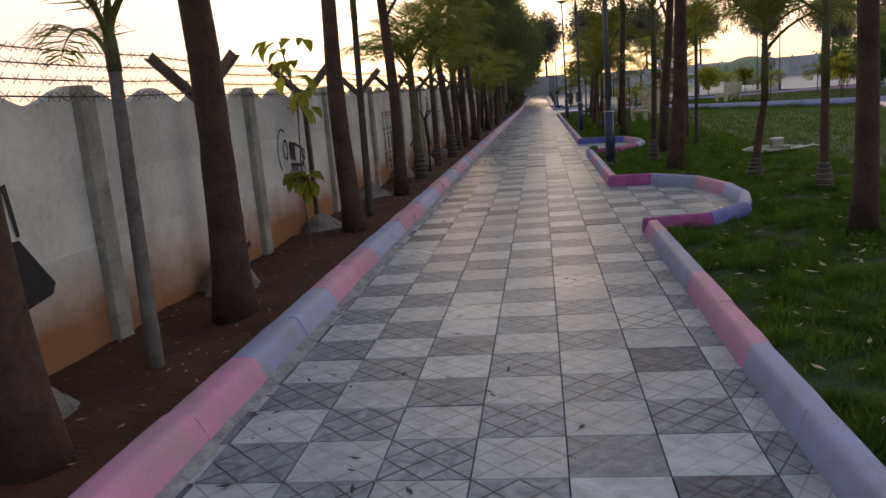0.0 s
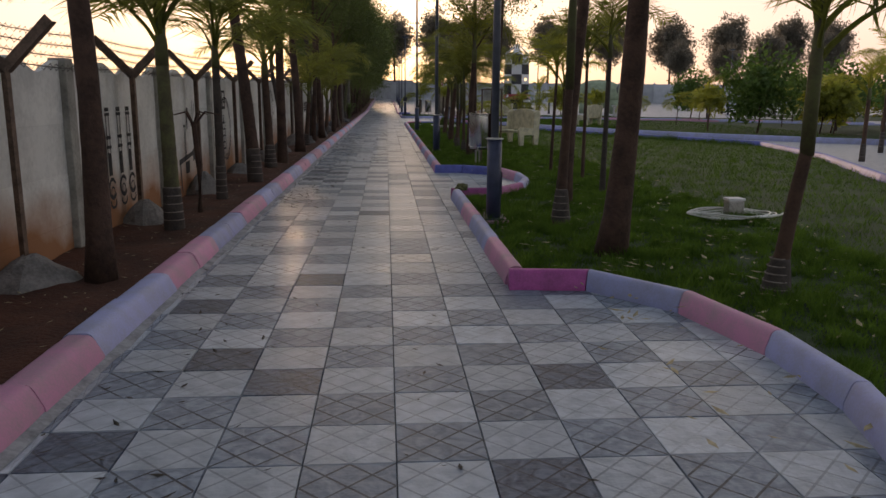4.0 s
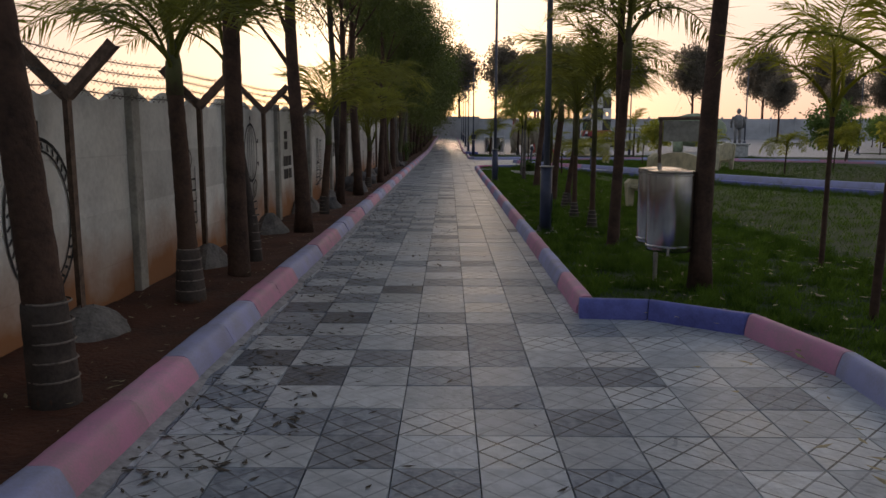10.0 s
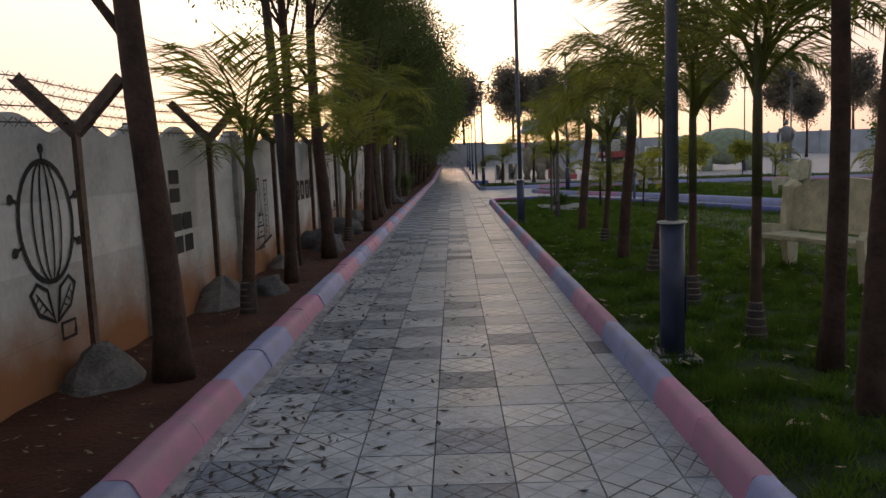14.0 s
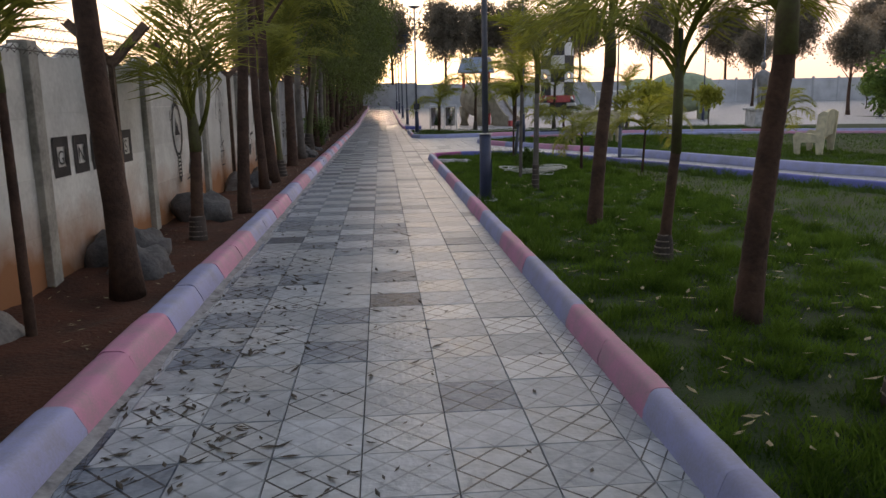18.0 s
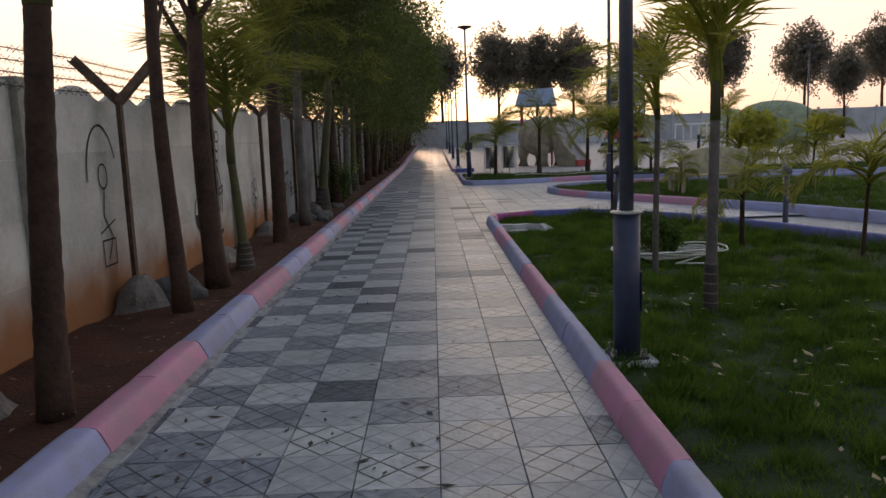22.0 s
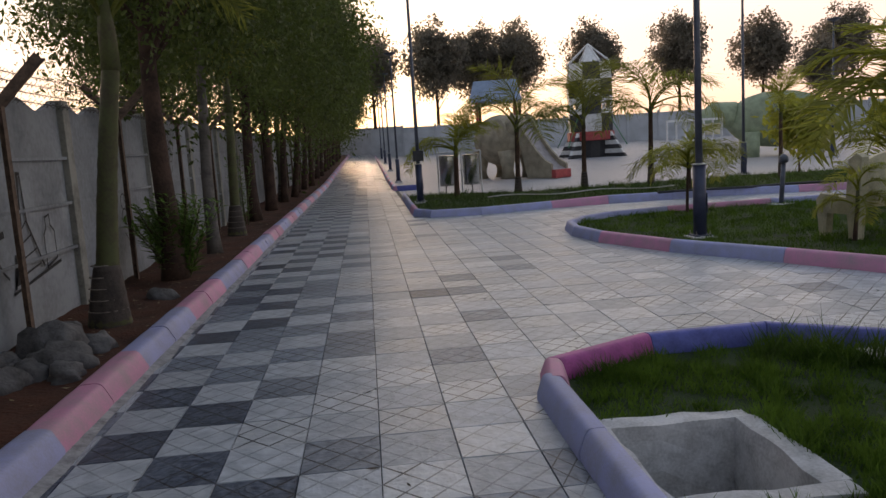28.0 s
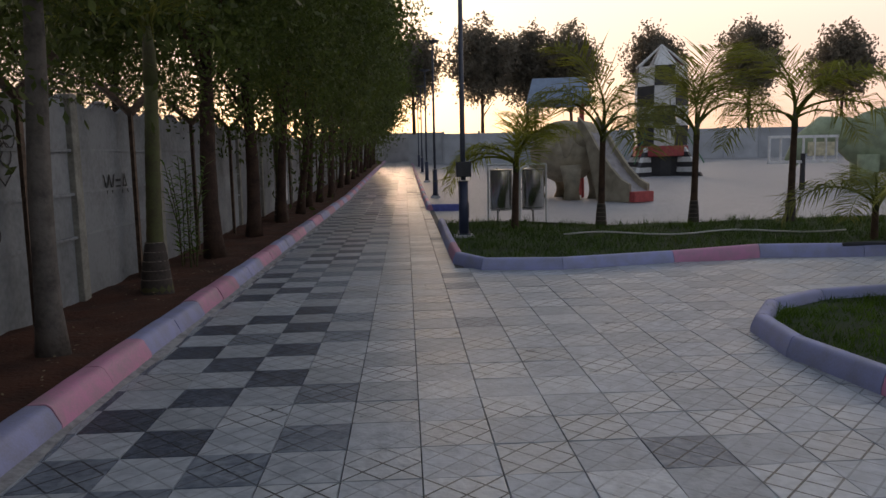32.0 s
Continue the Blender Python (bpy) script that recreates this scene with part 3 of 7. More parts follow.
kerb_a = thing("kerb_lawn_end", 0, 0, 0, "pink and blue kerb that rounds the end of the lawn", "kerb", kind="structure")
# past the corner, deep blue is partly paint, partly shade of the unlit lawn side
kerb_curve(kerb_a, BED_A, ["pink", "magenta", "deep_blue", "deep_blue", "deep_blue", "deep_blue", "deep_blue", "deep_blue", "deep_blue", "deep_blue", "deep_blue", "deep_blue", "deep_blue", "deep_blue", "deep_blue", "deep_blue"], run=1.2)
BED_B = [(30.0, 22.0), (22.0, 28.0), (17.0, 31.5), (14.0, 34.5), (11.6, 37.9), (9.9, 41.0), (9.1, 43.2), (8.0, 46.1), (7.2, 47.6), (6.1, 49.7), (5.35, 51.0), (4.85, 52.3), (4.72, 53.2), (4.82, 54.0), (5.2, 54.6), (5.9, 55.05), (7.0, 55.25), (9.0, 55.3), (12.0, 55.2), (16.0, 54.4), (22.0, 51.5), (30.0, 46.0)]
kerb_b = thing("kerb_middle_bed", 0, 0, 0, "pink and lavender kerb with a rounded tip round the middle bed", "kerb", kind="structure")
kerb_curve(kerb_b, BED_B, ["blue", "blue", "blue", "blue", "blue", "blue", "blue", "blue", "pink", "blue", "pink", "blue", "blue", "blue", "blue", "blue", "pink", "blue", "blue", "pink", "blue"], run=1.6)
BED_Q = [(2.66, 64.3), (2.62, 61.0), (2.62, 58.5), (2.95, 57.75), (4.0, 57.6), (5.6, 57.95), (7.0, 58.4), (8.4, 58.2), (11.0, 57.6), (16.0, 56.6), (22.0, 54.0), (30.0, 48.5)]
kerb_q = thing("kerb_hedge_bed", 0, 0, 0, "lavender and pink kerb round the strip lawn before the playground", "kerb", kind="structure")
kerb_curve(kerb_q, BED_Q[::-1], ["blue", "pink", "blue", "blue"], run=1.2)
kerb_s = thing("kerb_far_lawn", 0, 0, 0, "weathered pink and blue kerb along the far side of the path", "kerb", kind="structure")
kerb_line(kerb_s, "slim", 2.56, 69.0, END, 1)
kerb_curve(kerb_s, [(3.6, 69.0), (2.56, 69.0)], ["deep_blue", "blue"])

fil_v, fil_f = [], []
for k in range(520):
    y = -6.0 + 0.25 * k
    w = 0.055 + 0.035 * noise.noise(Vector((y * 1.7, 2.0, 0.5))) + 0.02 * noise.noise(Vector((y * 6.1, 7.0, 0.5)))
    fil_v += [(-0.01, y, 0.022 + rise(y)), (max(0.015, w), y, 0.002 + rise(y))]
    if k:
        fil_f.append((2 * k - 2, 2 * k - 1, 2 * k + 1, 2 * k))
tagged(new("trim_mortar", raw_mesh("trim_mortar", fil_v, fil_f, "mortar", True)), "rough grey mortar fillet along the kerb's foot", "mortar", kind="structure")

# ---- lawns ----


def inside(x, y, poly):
    c = False
    for (x0, y0), (x1, y1) in zip(poly, poly[1:] + poly[:1]):
        if (y0 > y) != (y1 > y) and x < (x1 - x0) * (y - y0) / (y1 - y0) + x0:
            c = not c
    return c


LAWN_A = [(2.72, -6), (2.72, 7.6), (3.2, 7.7), (3.72, 8.2), (3.95, 9.1), (3.96, 9.9), (3.78, 10.85), (3.2, 11.58), (2.72, 11.62), (2.72, 16.85), (3.25, 16.95), (3.75, 17.6), (4.02, 18.5), (4.03, 19.3), (3.8, 20.3), (3.15, 20.83), (2.72, 20.88),
          (2.72, 44.62), (3.52, 44.62), (3.52, 45.6), (2.72, 45.6), (2.72, 46.1), (2.8, 46.4), (3.5, 46.75), (4.3, 46.8), (5.05, 46.25), (5.9, 45.1), (6.6, 43.5), (7.7, 40.5), (8.6, 38.3), (10.3, 34.9), (12.3, 31.5), (13.4, 29.2), (12.4, 24.0), (10.6, 19.0), (9.6, 12.0), (9.2, 2.0), (9.2, -6)]
LAWN_B = [(p[0] + 0.12, p[1]) for p in BED_B]
LAWN_Q = [(2.75, 64.2), (2.75, 58.6), (3.0, 57.9), (4.0, 57.75), (5.6, 58.1), (7.0, 58.55), (8.4, 58.35), (11.0, 57.75), (16.0, 56.75), (22, 54.2), (30, 48.7), (34, 56), (24, 61.5), (12.5, 63.4), (6, 62.8), (4.6, 63.4), (4.4, 64.3)]


def lawn(name, poly, label, z=0.02, step=0.35, rim=0.0):
    bm = bmesh.new()
    edge = [bm.verts.new((x, y, z)) for x, y in poly]
    f = bm.faces.new(edge)
    bmesh.ops.triangulate(bm, faces=[f])
    bmesh.ops.recalc_face_normals(bm, faces=bm.faces)
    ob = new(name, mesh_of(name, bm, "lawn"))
    return tagged(ob, label, "lawn", kind="structure")


lawn("lawn_main", LAWN_A, "green lawn beside the walking path")
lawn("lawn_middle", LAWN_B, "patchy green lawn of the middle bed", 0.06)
LAWN_O = [(26.0, 17.0), (69.5, 10.0), (69.5, 112.0), (33.0, 112.0), (33.0, 64.0), (36.0, 56.0), (32.0, 47.0), (32.0, 22.0)]
lawn("lawn_outer", LAWN_O, "wide green lawn out in the hazy park", -0.02)
lawn("lawn_strip", LAWN_Q, "thick green grass strip before the playground", 0.06)


def grass(name, poly, area, count, tall, mat, label, seed, base=0.02, clump=0.18):
    """Short blades, thicker and taller in uneven tufts."""
    r = np.random.RandomState(seed)
    x = r.uniform(area[0], area[1], count)
    y = r.uniform(area[2], area[3], count)
    poly_x, poly_y = np.array([p[0] for p in poly]), np.array([p[1] for p in poly])
    ok = np.zeros(count, bool)
    j = len(poly) - 1
    for i in range(len(poly)):
        if abs(poly_y[j] - poly_y[i]) > 1e-9:
            ok ^= ((poly_y[i] > y) != (poly_y[j] > y)) & (x < (poly_x[j] - poly_x[i]) * (y - poly_y[i]) / (poly_y[j] - poly_y[i]) + poly_x[i])
        j = i
    lump = np.sin(x * 9.0 + 2.0 * np.sin(y * 4.1)) * np.sin(y * 10.3 + 2.2 * np.sin(x * 5.3 + 1.0)) + 0.7 * np.sin(x * 3.1 - y * 2.3 + np.sin(y * 1.9)) * np.sin(y * 3.7 + x * 1.1)
    tuft = 0.8 * lump + 0.45 * np.sin(x * 5.1 + 1.3 * np.sin(y * 3.7)) * np.sin(y * 4.3 + 1.7 * np.sin(x * 2.9)) + 0.6 * np.sin(x * 13 + y * 3) * np.sin(y * 11 - x * 4)
    ok &= r.uniform(0, 1, count) < 0.62 + clump * tuft
    x, y, tuft = x[ok], y[ok], tuft[ok]
    n = len(x)
    a = r.uniform(0, 2 * np.pi, n)
    h = tall * r.uniform(0.5, 1.3, n) * np.clip(0.95 + 0.75 * tuft, 0.16, None)
    wd = 0.0055 * r.uniform(0.7, 1.6, n)
    lean = h * r.uniform(0.2, 1.1, n)
    b = r.uniform(0, 2 * np.pi, n)
    v = np.zeros((n, 3, 3))
    v[:, 0] = np.stack([x - np.cos(a) * wd, y - np.sin(a) * wd, np.full(n, base - 0.01)], -1)
    v[:, 1] = np.stack([x + np.cos(a) * wd, y + np.sin(a) * wd, np.full(n, base - 0.01)], -1)
    v[:, 2] = np.stack([x + np.cos(b) * lean, y + np.sin(b) * lean, base + h], -1)
    me = bpy.data.meshes.new(name)
    me.vertices.add(3 * n)
    me.vertices.foreach_set("co", v.reshape(-1))
    me.loops.add(3 * n)
    me.loops.foreach_set("vertex_index", np.arange(3 * n, dtype=np.int32))
    me.polygons.add(n)
    me.polygons.foreach_set("loop_start", np.arange(0, 3 * n, 3, dtype=np.int32))
    me.materials.append(M[mat])
    me.update(calc_edges=True)
    me.validate()
    return tagged(new(name, me), label, "grass", kind="stuff")


grass("grass_near", LAWN_A, (2.7, 6.2, 1.0, 47.0), 640000, 0.063, "grass", "short green lawn grass with tufts", 3, 0.02, 0.34)
grass("grass_side", LAWN_A, (6.2, 13.6, 4.0, 46.0), 200000, 0.055, "grass", "short green lawn grass farther out", 4)
grass("grass_middle", LAWN_B, (4.7, 20.0, 33.0, 55.3), 90000, 0.055, "grass", "short green grass of the middle bed", 5, 0.06)
grass("grass_middle_near", LAWN_B, (4.7, 13.0, 40.0, 55.3), 170000, 0.050, "grass", "short green grass at the tip of the middle bed", 8, 0.06)
grass("grass_strip", LAWN_Q, (2.7, 20.0, 55.0, 64.4), 110000, 0.085, "hedge", "thick dark green grass behind the kerb", 6, 0.06)

EDGE_A = [(4.35, 46.72), (5.0, 46.2), (5.85, 45.0), (6.5, 43.5), (7.6, 40.5), (8.5, 38.3), (10.2, 34.9), (12.2, 31.5), (13.3, 29.2)]
EDGE_A += [(x - 0.36, y - 0.26) for x, y in EDGE_A[::-1]]
grass("grass_edge", EDGE_A, (3.9, 13.4, 28.8, 46.8), 420000, 0.12, "hedge", "tall dark uncut grass along the kerb of the lawn", 9)

# ---- compound wall ----
# the bays of the wall are longer for a stretch past the middle of the walk
POSTS = [-3.83 + 2.81 * k + min(max(k - 17, 0) * 0.30, 0.88) for k in range(47)]


def wall_x(y):
    return -1.30 - 0.016 * max(0.0, y - 45.0)


def wall_top(y):
    return float(np.interp(y, [0, 8, 25, 45, 56, 130], [1.66, 1.66, 1.80, 2.05, 2.12, 2.2])) + rise(y)


def wall_panel(name, y0, y1, z0, z1, x0, x1, wavy, mat="wall"):
    """A precast panel between two posts, 5 cm thick; the top one ends in three low humps."""
    n = 36 if wavy else 1
    bm = bmesh.new()
    front, back = [], []
    for k in range(n + 1):
        u = k / n
        y, x = y0 + (y1 - y0) * u, x0 + (x1 - x0) * u
        top = z1 + (0.115 * (0.5 + 0.5 * math.cos(2 * math.pi * 3 * u)) ** 0.8 if wavy else 0)
        front.append((bm.verts.new((x, y, z0 + 0.004)), bm.verts.new((x, y, top - 0.004))))
        back.append((bm.verts.new((x - 0.05, y, z0)), bm.verts.new((x - 0.05, y, top))))
    for k in range(n):
        a, b, c, d = front[k], front[k + 1], back[k], back[k + 1]
        bm.faces.new((a[0], b[0], b[1], a[1]))
        bm.faces.new((c[1], d[1], d[0], c[0]))
        bm.faces.new((a[1], b[1], d[1], c[1]))
        bm.faces.new((c[0], d[0], b[0], a[0]))
    bm.faces.new((front[0][1], back[0][1], back[0][0], front[0][0]))
    bm.faces.new((front[-1][0], back[-1][0], back[-1][1], front[-1][1]))
    bmesh.ops.recalc_face_normals(bm, faces=bm.faces)
    return mesh_of(name, bm, mat)


wall_left = thing("wall_compound", 0, 0, 0, "whitewashed precast concrete compound wall with scalloped top, stained red at the foot", "wall", kind="structure")
for k, y in enumerate(POSTS):
    x, top = wall_x(y), wall_top(y)
    bm = bmesh.new()
    box(bm, x - 0.09, x + 0.065, y - 0.085, y + 0.085, -0.1 + rise(y), top + 0.10, 0.012)
    part("wall_post", bm, "wall_post", wall_left, "bare grey concrete post")
    if k + 1 < len(POSTS):
        y1 = POSTS[k + 1]
        zt = 0.5 * (top + wall_top(y1))
        zs = [-0.1 + rise(y)] + [zt - 0.02 - 0.45 * q for q in (3, 2, 1, 0)]
        for q in range(4):
            last = q == 3
            if q and y < 70:
                bm = bmesh.new()
                box(bm, x - 0.045, x - 0.003, y + 0.08, y1 - 0.08, zs[q] - 0.015, zs[q] + 0.015)
                part("joint", bm, "wall" if y < 46 else "wall_grey", wall_left, "whitewashed mortar joint between panels")
            part("wall_panel", wall_panel("wall_panel", y + 0.07, y1 - 0.07, zs[q] + 0.0015 * (k % 3), zs[q + 1] - 0.001, x + 0.003 * (q % 2), wall_x(y1) + 0.003 * (q % 2), last, "wall" if y < 46 else "wall_grey"), None, wall_left)
# closing wall at the end of the walk and round the park
wall_end = thing("wall_end", 0, 0, 0, "weathered grey wall closing the far end of the walk", "wall", kind="structure")
bm = bmesh.new()
box(bm, -3.0, 6.0, END, END + 0.15, 0, 3.9)
part("wall_face", bm, "wall_far", wall_end)
wall_back = thing("wall_park", 0, 0, 0, "pale blue-grey boundary wall behind the playground", "wall", kind="structure")
for k in range(22):
    bm = bmesh.new()
    x = 2.35 + k * 3.2
    box(bm, x, x + 3.0, 116, 116.08, -0.2, 3.4)
    part("wall_panel", bm, "wall_far", wall_back)
    bm = bmesh.new()
    box(bm, x + 3.0, x + 3.2, 115.9, 116.15, -0.2, 3.6, 0.01)
    part("wall_post", bm, "wall_far", wall_back)
bm = bmesh.new()
box(bm, 70, 70.2, -8, 116, -0.3, 2.6)
part("wall_panel", bm, "wall_far", wall_back)

# ---- fence posts with wire on the wall ----


def angle_bar(bm, p, q, w=0.045, t=0.006):
    """An L-shaped steel bar from p to q."""
    p, q = Vector(p), Vector(q)
    rot = (q - p).to_track_quat("Z", "Y")
    length = (q - p).length
    prof = [(0, 0), (w, 0), (w, t), (t, t), (t, w), (0, w)]
    a = [bm.verts.new(p + rot @ Vector((x - w / 3, y - w / 3, 0))) for x, y in prof]
    b = [bm.verts.new(p + rot @ Vector((x - w / 3, y - w / 3, length))) for x, y in prof]
    for i in range(6):
        bm.faces.new((a[i], a[(i + 1) % 6], b[(i + 1) % 6], b[i]))
    bm.faces.new(a[::-1])
    bm.faces.new(b)
    return bm


def cement_heap(seed, r, h):
    """A flared heap of mortar, steep at the top and spread at the foot."""
    bm = bmesh.new()
    rings = []
    for q in range(7):
        u = q / 6
        ring = []
        for k in range(14):
            a = 2 * math.pi * k / 14
            w = (r * (1 - u) ** 0.75 + 0.05) * (1 + 0.28 * noise.noise(Vector((math.cos(a) * 1.4 + seed * 3.7, math.sin(a) * 1.4, u * 2))))
            ring.append(bm.verts.new((w * math.cos(a), w * math.sin(a) * 1.25, -0.04 + (h + 0.04) * u + 0.02 * noise.noise(Vector((a * 3, seed, u * 5))))))
        rings.append(ring)
    for a, b in zip(rings, rings[1:]):
        for k in range(14):
            bm.faces.new((a[k], a[(k + 1) % 14], b[(k + 1) % 14], b[k]))
    bm.faces.new(rings[-1])
    return bm


FENCE = [POSTS[k] + 1.40 for k in range(len(POSTS) - 1)]
for k, y in enumerate(FENCE):
    top = wall_top(y) - 0.02
    x = wall_x(y) + 0.17
    g = rise(y) + 0.05
    post = thing("fence_post", x, y, g, "rusty steel angle post with two raked arms before the wall", "fence post", "fence posts along the wall")
    h = top - g
    for name, a, b, w in (("upright", (0, 0, -0.05), (0, 0, h), 0.065), ("arm_outer", (0, 0, h - 0.02), (-0.40, 0.02, h + 0.38), 0.072), ("arm_inner", (0, 0, h - 0.02), (0.36, -0.02, h + 0.34), 0.072)):
        part(name, angle_bar(bmesh.new(), a, b, w), "rust", post)
    if y < 46:
        heap = thing("post_footing", x + 0.03, y, 0.06 + rise(y), "rough grey concrete footing heaped round a fence post", "concrete", "footings of the fence posts",
                     data=mesh_of("post_footing", cement_heap(k, 0.22 + 0.04 * (k % 3), 0.19 + 0.04 * (k % 4)), "concrete"))
for s in range(4):
    bm = bmesh.new()
    u = 0.16 + 0.27 * s
    pts = []
    for a, b in zip(FENCE, FENCE[1:]):
        for q in range(6):
            v = q / 6
            y = a + (b - a) * v
            sag = -0.035 * 4 * v * (1 - v) * (0.6 + 0.5 * ((s * 3 + int(a)) % 3) / 2)
            pts.append((wall_x(y) + 0.17 - 0.40 * u, y, wall_top(y) - 0.02 + 0.40 * u + sag))
    tube(bm, pts, [0.0048] * len(pts), 4)
    r = random.Random(s)
    step = 0
    for i in range(len(pts) - 1):
        if pts[i][1] > 62:
            break
        p, q = Vector(pts[i]), Vector(pts[i + 1])
        for b in range(4):
            c = p.lerp(q, (b + r.random() * 0.5) / 4)
            for sx, sz in ((1, 1), (-1, 1)):
                d = Vector((sx * 0.028, r.uniform(-0.012, 0.012), sz * 0.028))
                tube(bm, [c - d, c + d], [0.0028, 0.0028], 3)
    thing("barbed_wire", 0, 0, 0, "thin rusty barbed wire strung along the wall top", "barbed wire", "strands of barbed wire", data=mesh_of("barbed_wire", bm, "wire"))

# ---- drawings on the wall ----


def stroke(sheet, pts, width=0.012, closed=False):
    """A painted line in the plane of the wall; pts are (along, up)."""
    P = [Vector((p[0], p[1])) for p in pts]
    P = [p for k, p in enumerate(P) if k == 0 or (p - P[k - 1]).length > 1e-5]
    if (P[0] - P[-1]).length < 1e-4 and len(P) > 3:
        P.pop()
        closed = True
    n = len(P)
    bm = bmesh.new()
    pairs = []
    for k, p in enumerate(P):
        d0 = (p - P[k - 1]) if (k or closed) else (P[1] - p)
        d1 = (P[(k + 1) % n] - p) if (k < n - 1 or closed) else d0
        d0, d1 = d0.normalized(), d1.normalized()
        m = Vector((-d0.y - d1.y, d0.x + d1.x))
        m = m.normalized() if m.length > 1e-4 else Vector((-d0.y, d0.x))
        m /= max(0.5, abs(m.dot(Vector((-d0.y, d0.x)))))
        w = 1.9 * width * (0.9 + 0.2 * noise.noise(Vector((p.x * 9, p.y * 9, k)))) / 2
        pairs.append((bm.verts.new((0, p.x + m.x * w, p.y + m.y * w)), bm.verts.new((0, p.x - m.x * w, p.y - m.y * w))))
    for k in range(n if closed else n - 1):
        a, b = pairs[k], pairs[(k + 1) % n]
        bm.faces.new((a[0], a[1], b[1], b[0]))
    sheet.append(("stroke", bm))


def oval(cx, cy, rx, ry, n=20, a0=0.0, a1=360.0):
    return [(cx + rx * math.cos(radians(a0 + (a1 - a0) * k / n)), cy + ry * math.sin(radians(a0 + (a1 - a0) * k / n))) for k in range(n + 1)]


def filled(sheet, pts):
    bm = bmesh.new()
    bm.faces.new([bm.verts.new((0, p[0], p[1])) for p in pts])
    sheet.append(("patch", bm))


def drawing(y, z, build, label, proud=0.0085, mat="ink", group=""):
    sheet = []
    build(sheet)
    ob = thing("wall_drawing", wall_x(y) + proud, y, z, label, "wall painting", group)
    for k, (name, bm) in enumerate(sheet):
        part(name, bm, mat, ob).matrix_basis = pose(0.0004 * (k % 5), 0, 0)
    return ob


def d_flask_black(bm):
    filled(bm, [(-0.20, 0.34), (0.06, 0.28), (0.14, 0.30), (0.12, 0.36), (0.0, 0.56), (-0.12, 0.58), (-0.20, 0.50)])
    stroke(bm, [(-0.20, 0.58), (-0.19, 0.84)], 0.018)
    stroke(bm, [(-0.02, 0.60), (-0.03, 0.85)], 0.018)
    stroke(bm, [(-0.24, 0.80), (0.0, 0.84), (0.0, 0.88), (-0.24, 0.85)], 0.028, True)
    stroke(bm, [(-0.22, 0.58), (0.18, 0.62)], 0.018)
    filled(bm, [(-0.20, 0.25), (0.40, 0.30), (0.40, 0.36), (-0.20, 0.30)])
    stroke(bm, [(0.30, 0.30), (0.34, 0.02)], 0.028)
    filled(bm, [(0.20, -0.02), (0.50, 0.03), (0.46, 0.09), (0.26, 0.03)])
    stroke(bm, [(-0.04, 0.0), (0.10, -0.04), (0.16, 0.02)], 0.012)


def d_cone_flask(bm):
    filled(bm, [(-0.34, 0.02), (0.22, 0.10), (0.26, 0.16), (0.02, 0.46), (-0.16, 0.46)])
    stroke(bm, [(-0.15, 0.46), (-0.15, 0.74), (-0.02, 0.76), (0.02, 0.48)], 0.018)


def d_atom(bm):
    for a in (0, 60, 120):
        c, s = math.cos(radians(a)), math.sin(radians(a))
        stroke(bm, [(0.30 * math.cos(radians(t)) * c - 0.11 * math.sin(radians(t)) * s, 0.30 * math.cos(radians(t)) * s + 0.11 * math.sin(radians(t)) * c) for t in range(0, 361, 15)], 0.010)
    filled(bm, oval(0, 0, 0.03, 0.03, 10)[:-1])
    stroke(bm, [(-0.06, -0.05), (0.12, -0.05), (0.12, 0.12), (-0.06, 0.12)], 0.010, True)


def d_machine(bm):
    for k in range(22):
        a = radians(60 + 165 * k / 21)
        p = (-0.22 + 0.17 * math.cos(a), 0.50 + 0.24 * math.sin(a))
        q = (-0.22 + 0.185 * math.cos(a + 0.07), 0.50 + 0.26 * math.sin(a + 0.07))
        stroke(bm, [p, q], 0.016)
    filled(bm, [(0.0, 0.40), (0.18, 0.37), (0.18, 0.58), (0.0, 0.60)])
    stroke(bm, [(0.18, 0.57), (0.44, 0.50), (0.50, 0.36), (0.40, 0.30), (0.0, 0.34)], 0.020)
    stroke(bm, oval(0.50, 0.42, 0.05, 0.06, 12), 0.014)
    stroke(bm, oval(0.46, 0.24, 0.045, 0.07, 12), 0.010)
    stroke(bm, oval(-0.14, 0.52, 0.07, 0.11, 14), 0.014)
    for k in range(4):
        stroke(bm, [(0.02 + 0.07 * k, 0.32), (0.04 + 0.07 * k, 0.02)], 0.016)
    stroke(bm, [(0.02, 0.02), (0.26, 0.0)], 0.018)
    stroke(bm, [(-0.06, 0.28), (-0.02, 0.12), (0.02, 0.0)], 0.012)


def d_scope(bm):
    stroke(bm, [(-0.22, 0.86), (-0.12, 0.50)], 0.018)
    stroke(bm, [(-0.18, 0.84), (-0.08, 0.52), (-0.12, 0.42)], 0.012)
    filled(bm, [(-0.30, 0.16), (0.10, 0.22), (0.10, 0.26), (-0.30, 0.21)])
    stroke(bm, [(-0.10, 0.26), (0.06, 0.34), (0.12, 0.48)], 0.028)
    stroke(bm, [(0.0, 0.44), (0.06, 0.36)], 0.024)
    stroke(bm, [(-0.12, 0.18), (-0.10, -0.04)], 0.016)


